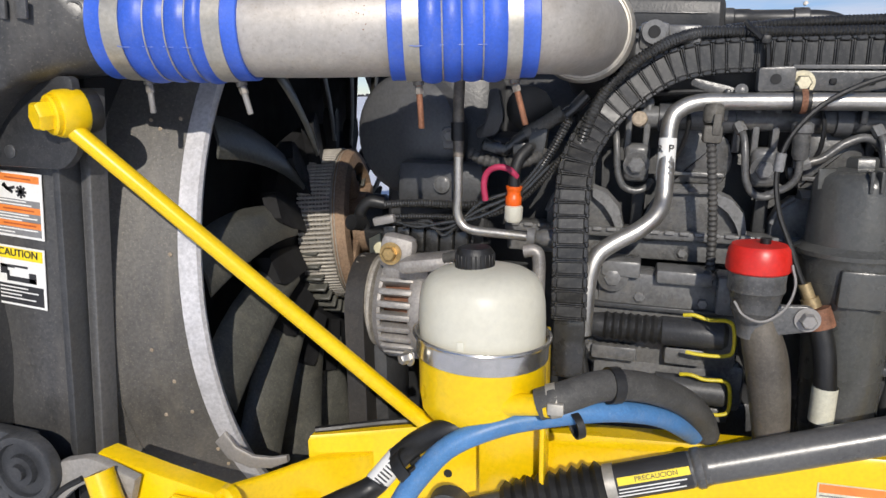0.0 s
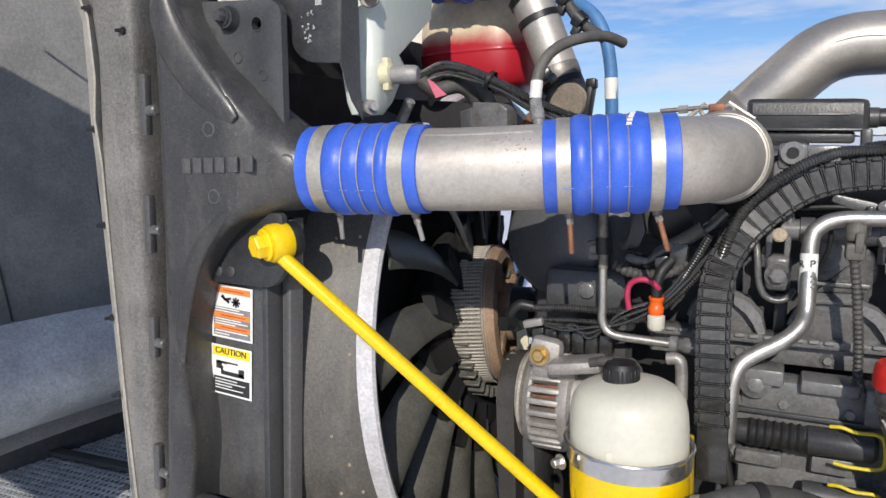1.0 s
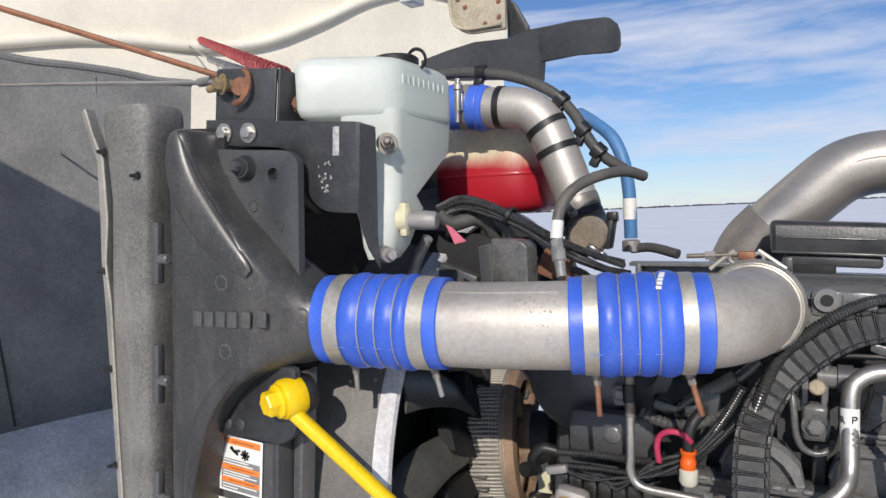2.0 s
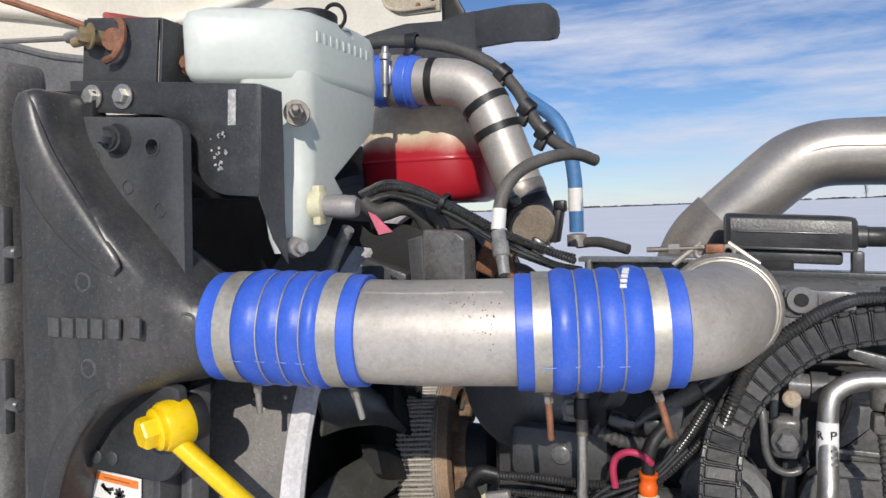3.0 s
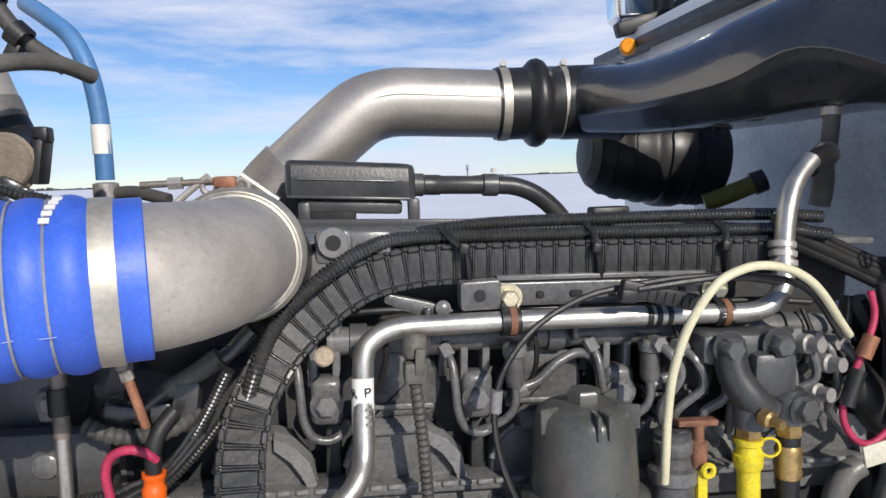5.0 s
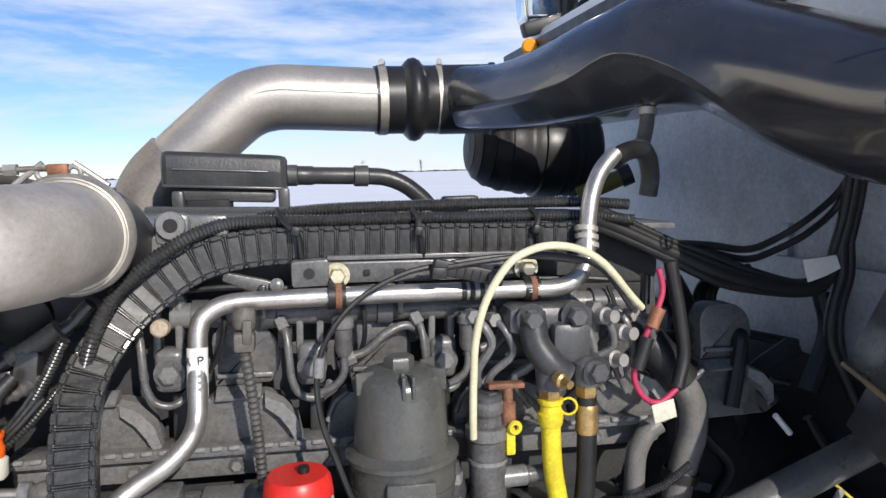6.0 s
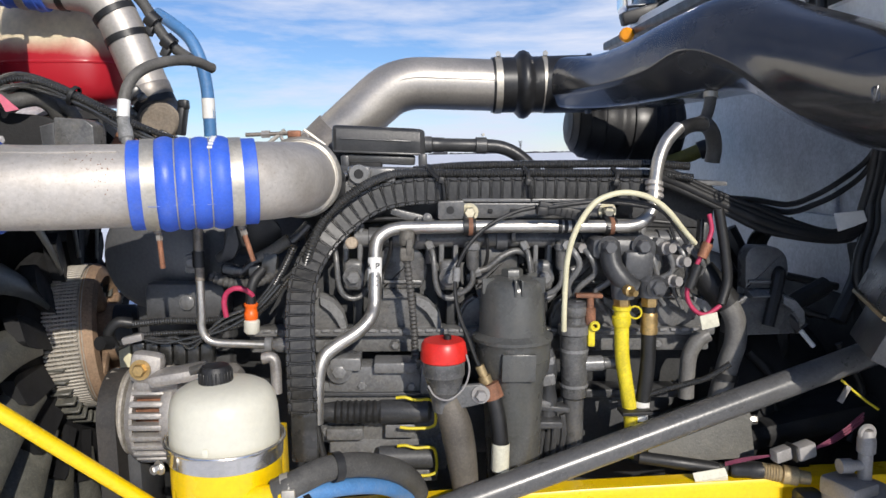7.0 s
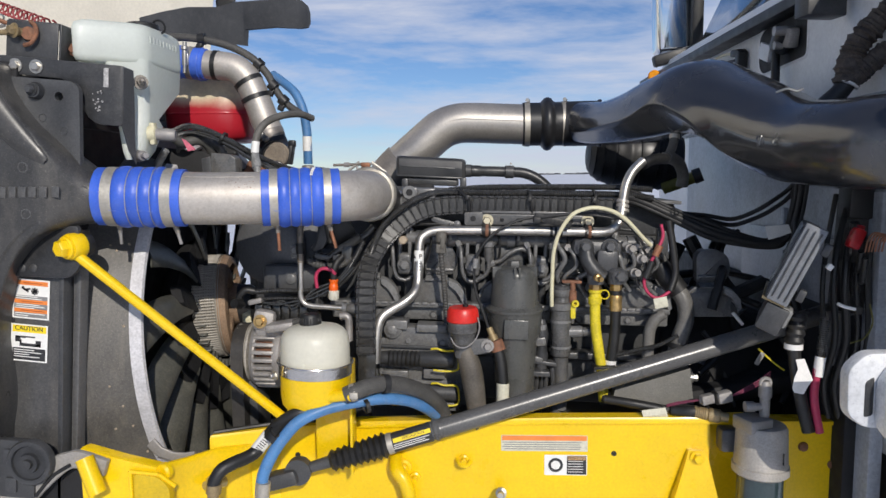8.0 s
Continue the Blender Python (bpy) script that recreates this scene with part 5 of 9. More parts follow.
    for x0, z0, x1, z1 in ((0.478, 1.518, 0.504, 1.450), (0.640, 1.512, 0.648, 1.446), (0.792, 1.508, 0.796, 1.442)):
        part("cable_tie", join(tube([(x0, 1.136, z0), (x0 + 0.004, 1.120, z0 - 0.010), (x1 - 0.006, 1.112, z0 - 0.026), (x1 - 0.002, 1.112, (z0 + z1) / 2), (x1, 1.114, z1 + 0.008), (x1 + 0.002, 1.130, z1)], 0.0036, 6), bx((x1 - 0.006, 1.108, z0 - 0.024), (0.010, 0.009, 0.011), (0, 12, 0), 0.002)), "rub", l)
    c = thing("wire_conduits", "pair of corrugated black wire conduits tied along the engine top", "wire conduit", (0.5, 1.12, 1.5))
    part("lower_conduit", corrugated([(0.93, 1.13, 1.488), (0.857, 1.135, 1.497), (0.69, 1.138, 1.501), (0.557, 1.138, 1.503), (0.491, 1.136, 1.505), (0.45, 1.130, 1.506), (0.42, 1.118, 1.505), (0.391, 1.098, 1.497), (0.362, 1.080, 1.482), (0.335, 1.070, 1.463), (0.314, 1.064, 1.443), (0.299, 1.056, 1.42), (0.288, 1.05, 1.395), (0.277, 1.055, 1.365)], 0.0082, 0.0046, 0.0015), "conduit", c)
    part("upper_conduit", corrugated([(0.93, 1.145, 1.508), (0.85, 1.15, 1.514), (0.69, 1.155, 1.516), (0.557, 1.155, 1.5165), (0.50, 1.155, 1.514), (0.452, 1.15, 1.510)], 0.0078, 0.0044, 0.0014), "conduit", c)


M["conduit"] = mat("shiny_conduit", (0.032, 0.032, 0.031), 0.26, 0, 0.25, 30, 0.05, 200, 0.25, (0.12, 0.112, 0.10), coat=0.35)
build_loom()


def build_steel_pipes():
    s = thing("steel_coolant_pipe", "bare bent steel pipe clipped along the engine side", "steel pipe", (0.3, 1.06, 1.1))
    part("pipe", tube([(0.292, 0.998, 1.130), (0.294, 1.0, 1.165), (0.297, 1.005, 1.203), (0.306, 1.012, 1.230), (0.325, 1.022, 1.245), (0.357, 1.031, 1.263), (0.377, 1.044, 1.281), (0.3845, 1.060, 1.303), (0.386, 1.073, 1.353), (0.389, 1.080, 1.394), (0.399, 1.085, 1.409), (0.419, 1.088, 1.4175), (0.455, 1.090, 1.419), (0.541, 1.092, 1.418), (0.667, 1.090, 1.416), (0.752, 1.088, 1.414), (0.806, 1.086, 1.413), (0.832, 1.085, 1.423), (0.847, 1.090, 1.442), (0.853, 1.10, 1.475), (0.862, 1.108, 1.520), (0.880, 1.12, 1.552), (0.905, 1.13, 1.575)], 0.0108, 18), "steel", s)
    for h in (0.0, 0.010, 0.020):
        part("hose_barb", lathe([(-0.004, 0.0125), (-0.003, 0.0148), (0.003, 0.0148), (0.004, 0.0125)], (0.8535 + 0.002 * h, 1.101 + 0.15 * h, 1.462 + h), (0.15, 0.2, 1), 20), "alu", s)
    lab = part("pipe_label", lathe([(-0.027, 0.0113), (0.027, 0.0113)], (0.3858, 1.0725, 1.347), (0.03, 0.14, 1), 20, cap=False), "paper", s, "white wrap label with black letters")
    part("letter", lettering("P", 0.015, pose(0.3905, 1.0635, 1.361, 98, 0, 22)), "ink", lab)
    part("letter", lettering("R", 0.013, pose(0.3775, 1.0650, 1.361, 98, 0, -46)), "ink", lab)
    for q in range(3):
        part("print_bar", bx((0.3905, 1.0600 - 0.0014 * q, 1.346 - 0.007 * q), (0.006, 0.0012, 0.0022), (0, 0, 22), 0), "grey_ink", lab)
    for x, z in ((0.541, 1.418), (0.775, 1.4135)):
        part("pipe_clip", join(ring((x, 1.091, z), (1, 0, -0.02), 0.0109, 0.0035, 0.020, 24), bx((x, 1.102, z + 0.014), (0.018, 0.020, 0.012), (0, 0, 0), 0.003)), "rub", s, "rubber lined pipe clip")
        part("clip_stripe", ring((x + 0.002, 1.091, z), (1, 0, -0.02), 0.0144, 0.0007, 0.007, 24), "rust", s)
    for x in (0.690, 0.700, 0.712):
        part("tape_mark", ring((x, 1.0893, 1.4155), (1, 0, -0.02), 0.0109, 0.0006, 0.006, 20), "rub", s)
    b = thing("steel_drain_pipe", "thin bent steel pipe with a grimy upper end", "steel pipe", (0.12, 1.02, 1.24))
    part("pipe", tube([(0.122, 1.03, 1.36), (0.121, 1.03, 1.30), (0.120, 1.03, 1.278), (0.126, 1.03, 1.262), (0.142, 1.03, 1.254), (0.19, 1.03, 1.250), (0.232, 1.03, 1.246)], 0.0062, 14), "steel", b)
    part("upper", tube([(0.123, 1.04, 1.46), (0.122, 1.032, 1.41), (0.122, 1.03, 1.352)], 0.0072, 14), "dirty_steel", b, "grimy upper end")
    part("collar", lathe([(-0.012, 0.0095), (0.012, 0.0095)], (0.122, 1.03, 1.385), (0, 0, 1), 16), "rub", b)
    part("end_nut", lathe([(0, 0.012), (0.01, 0.012), (0.012, 0.009), (0.02, 0.012), (0.034, 0.012)], (0.215, 1.03, 1.248), (1, 0, -0.05), 16), "eng", b)


build_steel_pipes()


def build_fuel_filter():
    f = thing("fuel_filter", "grey cylindrical fuel filter housing with a ribbed hex cap", "filter housing", (0.6, 1.1, 0.98))
    c = Vector((0.605, 1.05, 0))
    part("cap", lathe([(1.250, 0.0545), (1.258, 0.0540), (1.322, 0.0500), (1.331, 0.0475), (1.336, 0.0420), (1.339, 0.034), (1.342, 0.018)], c, (0, 0, 1), 44), "filt", f)
    part("hex", lathe([(1.338, 0.0175), (1.351, 0.0175), (1.354, 0.015)], c, (0, 0, 1), 6), "filt", f)
    for a in (-2.75, -1.62, -1.42, -0.5, 0.6):
        part("cap_rib", bx((c.x + 0.044 * math.cos(a), c.y + 0.042 * math.sin(a), 1.330), (0.004, 0.022, 0.024), (0, 0, math.degrees(a) - 90), 0.001), "filt", f)
    part("collar", lathe([(1.195, 0.055), (1.198, 0.059), (1.228, 0.0615), (1.238, 0.0625), (1.241, 0.065), (1.246, 0.065), (1.249, 0.060), (1.253, 0.055)], c, (0, 0, 1), 44), "filt", f)
    part("body", lathe([(0.95, 0.043), (1.10, 0.046), (1.17, 0.050), (1.19, 0.058), (1.21, 0.061)], c, (0, 0, 1), 44), "filt", f)
    part("name_panel", bx((0.605, 0.996, 1.208), (0.054, 0.02, 0.044), (0, EN, 0), 0.003), "filt", f)
    part("base_bracket", bx((0.66, 1.05, 1.095), (0.05, 0.03, 0.012), (0, EN, 0), 0.003), "engd", f)
    o = thing("oil_filler", "grey oil filler tube with a bright red cap", "oil filler", (0.5, 1.06, 1.0))
    q = Vector((0.4875, 1.072, 0))
    part("cap", lathe([(1.214, 0.033), (1.216, 0.0352), (1.226, 0.0350), (1.240, 0.0330), (1.245, 0.0295), (1.246, 0.012)], q, (0, 0, 1), 36), "red", o, "bright red screw cap")
    part("cap_stud", lathe([(1.245, 0.006), (1.252, 0.006)], q + Vector((0.006, 0, 0)), (0, 0, 1), 10), "rub", o)
    part("neck", lathe([(1.135, 0.0175), (1.150, 0.0195), (1.166, 0.0245), (1.168, 0.0265), (1.172, 0.0265), (1.176, 0.0265), (1.190, 0.0295), (1.192, 0.0315), (1.196, 0.0315), (1.200, 0.0310), (1.216, 0.0322)], q, (0, 0, 1), 36), "eng", o)
    part("filler_tube", tube([(0.489, 1.072, 1.165), (0.497, 1.072, 1.135), (0.505, 1.072, 1.105), (0.512, 1.073, 1.06), (0.518, 1.076, 1.0), (0.515, 1.08, 0.96)], lambda s: 0.0185 + 0.006 * math.sin(math.pi * min(1, s * 1.15)), 24), "filler", o, "grimy brown filler tube")
    part("support", plate(rounded([(0.495, 1.176), (0.545, 1.178), (0.556, 1.164), (0.545, 1.148), (0.495, 1.138)], 0.007), 1.058, 1.066, 0.002), "eng", o)
    part("support_bolt", hexbolt((0.541, 1.0575, 1.163), (0, -1, 0), 0.009, 0.012), "filter", o)
    part("leash", tube([(0.520, 1.055, 1.226), (0.5235, 1.048, 1.204), (0.514, 1.040, 1.180), (0.492, 1.036, 1.164), (0.472, 1.042, 1.168), (0.462, 1.050, 1.182)], 0.0015, 6), "filter", o)
    o.location += Vector((0.001, -0.097, 0.016))
    d = thing("dipstick", "black dipstick cable running into a brass fitting and rubber sleeve", "dipstick", (0.56, 1.06, 1.0))
    part("cable", tube([(0.86, 1.085, 1.440), (0.79, 1.080, 1.452), (0.729, 1.078, 1.456), (0.659, 1.074, 1.450), (0.615, 1.072, 1.442), (0.570, 1.068, 1.421), (0.540, 1.062, 1.395), (0.521, 1.056, 1.365), (0.513, 1.048, 1.329), (0.517, 1.034, 1.288), (0.530, 1.020, 1.250), (0.541, 1.012, 1.218), (0.549, 1.009, 1.2)], 0.0034, 8), "rub", d)
    part("fitting", lathe([(0, 0.0075), (0.018, 0.0075), (0.018, 0.0105), (0.03, 0.0105)], (0.546, 1.010, 1.208), (0.40, -0.15, -1), 12), "oldbrass", d)
    part("clamp", lathe([(-0.012, 0.016), (0.012, 0.017)], (0.563, 1.002, 1.170), (0.3, -0.1, -1), 18), "rust", d)
    part("sleeve", tube([(0.562, 1.002, 1.172), (0.572, 0.997, 1.13), (0.576, 0.994, 1.08), (0.575, 0.994, 1.03), (0.570, 0.996, 0.97)], 0.0130, 16), "rub", d)
    part("sleeve_tag", lathe([(-0.022, 0.0142), (0.022, 0.0142)], (0.5757, 0.994, 1.066), (0.03, 0, 1), 18, cap=False), "oldtag", d)
    part("joint", lathe([(-0.011, 0.0062), (0.011, 0.0062)], (0.516, 1.052, 1.347), (0.1, 0, 1), 12), "eng", d)


build_fuel_filter()


M["brightband"] = mat("bright_steel_band", (0.62, 0.60, 0.57), 0.20, 0.9, 0.10, 25, 0.04, 200, 0.2, (0.33, 0.27, 0.18))


def build_reservoir():
    r = thing("fluid_reservoir", "milky white and yellow steering fluid reservoir with a black cap", "fluid reservoir", (0.19, 0.85, 1.08))
    c = Vector((0.192, 0.850, 0))
    part("bowl", lathe([(1.150, 0.0695), (1.195, 0.0695), (1.214, 0.0685), (1.229, 0.0655), (1.239, 0.059), (1.245, 0.049), (1.249, 0.032), (1.251, 0.018)], c, (0, 0, 1), 56), "wht", r, "milky plastic bowl")
    part("cup", lathe([(1.080, 0.040), (1.082, 0.060), (1.092, 0.068), (1.11, 0.0705), (1.155, 0.0705)], c, (0, 0, 1), 56), "yel", r, "yellow painted steel cup")
    part("clamp_band", ring(c + Vector((0, 0, 1.163)), (0.05, 0, 1), 0.0705, 0.003, 0.021, 60), "brightband", r, "steel clamp band")
    part("band_lip", torus(c + Vector((0.0, 0, 1.175)), (0.05, 0, 1), 0.075, 0.0025, 60, 8), "brightband", r)
    part("clamp_screw", hexbolt((0.123, 0.80, 1.158), (-0.6, -0.8, 0), 0.006, 0.012), "steel", r)
    cap = part("cap", lathe([(1.246, 0.0195), (1.248, 0.021), (1.266, 0.0205), (1.271, 0.017), (1.272, 0.008)], c + Vector((-0.008, 0, 0)), (0, 0, 1), 28), "rub", r, "black ribbed cap")
    for k in range(24):
        a = 2 * math.pi * k / 24
        part("grip", bx((c.x - 0.008 + 0.0208 * math.cos(a), c.y + 0.0208 * math.sin(a), 1.257), (0.002, 0.002, 0.016), (0, 0, math.degrees(a)), 0.0005, 1), "rub", cap)
    part("level_mark", bx((0.184, 0.7795, 1.178), (0.008, 0.002, 0.018), (0, 0, 0), 0.001), "wht", r)
    part("nozzle", lathe([(0, 0.012), (0.045, 0.011), (0.046, 0.013), (0.05, 0.013)], (0.225, 0.800, 1.115), (1, -0.15, 0.15), 20), "yel", r)
    part("post", join(bx((0.215, 0.925, 1.04), (0.085, 0.012, 0.24), (0, 0, 0), 0.002), bx((0.256, 0.905, 1.04), (0.006, 0.05, 0.24), (0, 0, 0), 0.002)), "yel", r, "yellow support plate")
    h = thing("return_hose", "grey rubber return hose clamped to the reservoir", "hose", (0.3, 0.85, 1.1))
    part("hose", tube([(0.262, 0.797, 1.120), (0.285, 0.800, 1.128), (0.325, 0.83, 1.133), (0.37, 0.87, 1.118), (0.41, 0.92, 1.085), (0.435, 0.955, 1.05), (0.445, 0.975, 1.02)], 0.0165, 20), "hose", h)
    part("hose_clamp", join(ring((0.277, 0.799, 1.125), (1, 0.1, 0.25), 0.0165, 0.0015, 0.010, 24), bx((0.281, 0.781, 1.124), (0.016, 0.006, 0.012), (0, 0, 0), 0.001)), "band", h)
    part("hose_tie", ring((0.335, 0.838, 1.131), (1, 0.6, -0.1), 0.0165, 0.003, 0.012, 20), "rub", h)
    b = thing("blue_hose", "bright blue hydraulic hose looping below the reservoir", "hose", (0.2, 0.8, 1.0))
    part("hose", tube([(0.103, 0.742, 0.90), (0.104, 0.745, 0.94), (0.109, 0.748, 0.978), (0.127, 0.757, 1.018), (0.150, 0.768, 1.050), (0.172, 0.776, 1.072), (0.203, 0.787, 1.087), (0.245, 0.806, 1.096), (0.315, 0.835, 1.100), (0.36, 0.868, 1.089), (0.395, 0.91, 1.065), (0.43, 0.96, 1.025)], 0.0118, 18), "bluehose", b)
    part("crimp", lathe([(-0.02, 0.0135), (0.02, 0.0135)], (0.108, 0.743, 0.945), (0.12, 0.03, 1), 18), "band", b, "steel crimp sleeve")
    part("hose_tie", ring((0.300, 0.815, 1.092), (1, 0.6, 0.2), 0.0119, 0.002, 0.008, 18), "rub", b)
    k = thing("black_hose", "black hydraulic hose with a white label tied to the blue one", "hose", (0.1, 0.8, 1.0))
    part("hose", tube([(0.012, 0.743, 0.945), (0.014, 0.745, 0.964), (0.026, 0.753, 0.984), (0.045, 0.768, 0.992), (0.066, 0.788, 0.996), (0.080, 0.798, 1.004), (0.096, 0.803, 1.024), (0.115, 0.802, 1.046), (0.138, 0.796, 1.067), (0.165, 0.792, 1.083), (0.195, 0.80, 1.09)], 0.0130, 18), "rub", k)
    axis = Vector((0.6, 0.1, 0.75)).normalized()
    part("hose_label", lathe([(-0.021, 0.0137), (0.021, 0.0137)], (0.0935, 0.8025, 1.021), axis, 20, cap=False), "paper", k, "white printed label")
    for q in range(7):
        o = Vector((0.0935, 0.8025, 1.021)) + axis * (-0.015 + 0.005 * q) + Vector((0.001, -0.0138, 0))
        part("print_bar", bx(tuple(o), (0.013, 0.0006, 0.0018), (0, 38, 0), 0), "ink", k)
    part("end_fitting", lathe([(-0.03, 0.011), (-0.012, 0.011), (-0.010, 0.0145), (0.006, 0.0145), (0.008, 0.0125)], (0.013, 0.744, 0.952), (0.1, 0.1, 1), 12), "oldbrass", k, "tarnished brass end")
    part("tie", join(ring((0.128, 0.778, 1.040), (0.6, 0.1, 0.7), 0.020, 0.003, 0.014, 20), bx((0.135, 0.765, 1.043), (0.02, 0.014, 0.012), (0, -40, 0), 0.002)), "rub", k)


build_reservoir()


def build_alternator():
    a = thing("alternator", "bare cast aluminium alternator with a finned end and belt pulley", "alternator", (0.05, 1.08, 1.05))
    c, ax = Vector((0.02, 1.075, 1.135)), (1, 0, -0.03)
    part("housing", lathe([(0.034, 0.06), (0.036, 0.078), (0.04, 0.08), (0.052, 0.08), (0.057, 0.074), (0.080, 0.074), (0.082, 0.079), (0.092, 0.079), (0.094, 0.074), (0.13, 0.074), (0.14, 0.065)], c, ax, 44), "cast_alu", a)
    for k in range(28):
        t = 2 * math.pi * k / 28
        fr = Matrix.Translation(c) @ axis_frame(ax) @ Matrix.Rotation(t, 4, "Z")
        bm = bx((0.072, 0, 0.016), (0.020, 0.0095, 0.050), (0, 0, 0), 0.003)
        bmesh.ops.transform(bm, matrix=fr, verts=bm.verts)
        part("end_fin", bm, "cast_alu", a)
    part("end_plate", lathe([(-0.018, 0.05), (-0.016, 0.076), (-0.008, 0.080), (-0.004, 0.078), (-0.004, 0.05)], c, ax, 44, cap=False), "cast_alu", a)
    part("winding", lathe([(-0.005, 0.060), (0.035, 0.067)], c, ax, 40, cap=False), "rust", a)
    part("ear", join(bx((0.038, 1.02, 1.222), (0.05, 0.03, 0.05), (0, 10, 0), 0.012), bx((0.05, 1.03, 1.195), (0.07, 0.04, 0.03), (0, 0, 0), 0.01)), "cast_alu", a)
    part("ear_bolt", hexbolt((0.033, 1.003, 1.223), (0, -1, 0.1), 0.010, 0.012), "brass", a, "yellow zinc bolt")
    part("pulley", lathe([(-0.062, 0.045), (-0.062, 0.064), (-0.058, 0.067), (-0.034, 0.067), (-0.031, 0.063), (-0.028, 0.069), (-0.024, 0.069), (-0.022, 0.062)], c, ax, 44), "pulley", a)
    belt = [(0.0690 * math.cos(radians(q)), 0.0690 * math.sin(radians(q))) for q in range(0, 181, 15)] + [(-0.0690, -0.15), (-0.0690, -0.30), (0.0690, -0.30), (0.0690, -0.15)]
    inner = [(y * 0.955, z * 0.955 if z > 0 else z) for y, z in belt]
    part("belt", loft([[c + Vector((x, y, z)) for y, z in loop] for x, loop in ((-0.060, inner), (-0.060, belt), (-0.032, belt), (-0.032, inner))]), "dustrub", a, "worn dusty drive belt")
    part("guard", bx((-0.015, 1.10, 0.99), (0.05, 0.11, 0.20), (0, 0, 0), 0.02), "blk", a)


build_alternator()


def build_fuel_pump():
    p = thing("fuel_pump", "grey fuel pump block with finned connectors and yellow locking clips", "pump", (0.38, 1.08, 1.0))
    part("body", bx((0.39, 1.10, 1.115), (0.20, 0.06, 0.11), (0, EN, 0), 0.012), "eng", p)
    part("upper_body", bx((0.395, 1.09, 1.172), (0.18, 0.05, 0.05), (0, EN, 0), 0.010), "eng", p)
    part("lower_body", bx((0.40, 1.10, 1.045), (0.20, 0.06, 0.07), (0, EN, 0), 0.012), "eng", p)
    part("boss", join(lathe([(0, 0.022), (0.02, 0.020), (0.022, 0.016)], (0.325, 1.075, 1.193), (0, -1, 0), 24), hexbolt((0.325, 1.056, 1.193), (0, -1, 0), 0.011, 0.008)), "eng", p)
    part("body_seam", bx((0.39, 1.066, 1.150), (0.21, 0.012, 0.006), (0, EN, 0), 0.001), "engd", p)
    for x, z in ((0.30, 1.09), (0.36, 1.165), (0.44, 1.16), (0.31, 1.035)):
        part("body_bolt", hexbolt((x, 1.069, z), (0, -1, 0), 0.0075, 0.008), "eng", p)
    for z, x0 in ((1.130, 0.295), (1.050, 0.385)):
        part("plug", lathe([(0, 0.014), (0.02, 0.017), (0.09, 0.0165), (0.095, 0.019), (0.17, 0.019), (0.176, 0.014)] if x0 < 0.35 else [(0, 0.018), (0.085, 0.019), (0.09, 0.014)], (x0, 1.045, z), (1, 0, -0.03), 22), "blk", p, "black electrical plug")
        if x0 < 0.35:
            part("bellows", lathe([(0.0 + 0.005 * k, 0.0195 if k % 2 else 0.0165) for k in range(16)], (0.315, 1.045, z - 0.001), (1, 0, -0.03), 22), "rub", p)
        part("lock_clip", tube([(0.415, 1.03, z + 0.024), (0.428, 1.026, z + 0.026), (0.445, 1.026, z + 0.021), (0.468, 1.028, z + 0.020), (0.476, 1.03, z + 0.010), (0.477, 1.03, z - 0.018), (0.468, 1.028, z - 0.026), (0.44, 1.026, z - 0.026), (0.420, 1.028, z - 0.024)], 0.0025, 8), "yelp", p, "yellow locking clip")
    for x, z, w, h in ((0.335, 1.205, 0.05, 0.022), (0.415, 1.196, 0.07, 0.018), (0.47, 1.175, 0.03, 0.05), (0.33, 1.088, 0.06, 0.02), (0.42, 1.09, 0.05, 0.024), (0.455, 1.012, 0.05, 0.02)):
        part("casting_step", bx((x, 1.075, z), (w, 0.05, h), (0, EN, 0), 0.004), "eng", p)
    part("drain_tube", tube([(0.285, 1.06, 1.10), (0.292, 1.055, 1.06), (0.30, 1.055, 1.03), (0.33, 1.06, 1.012)], 0.006, 10), "rub", p)
    part("foot", bx((0.40, 1.13, 0.995), (0.26, 0.10, 0.06), (0, EN, 0), 0.01), "engd", p)


build_fuel_pump()


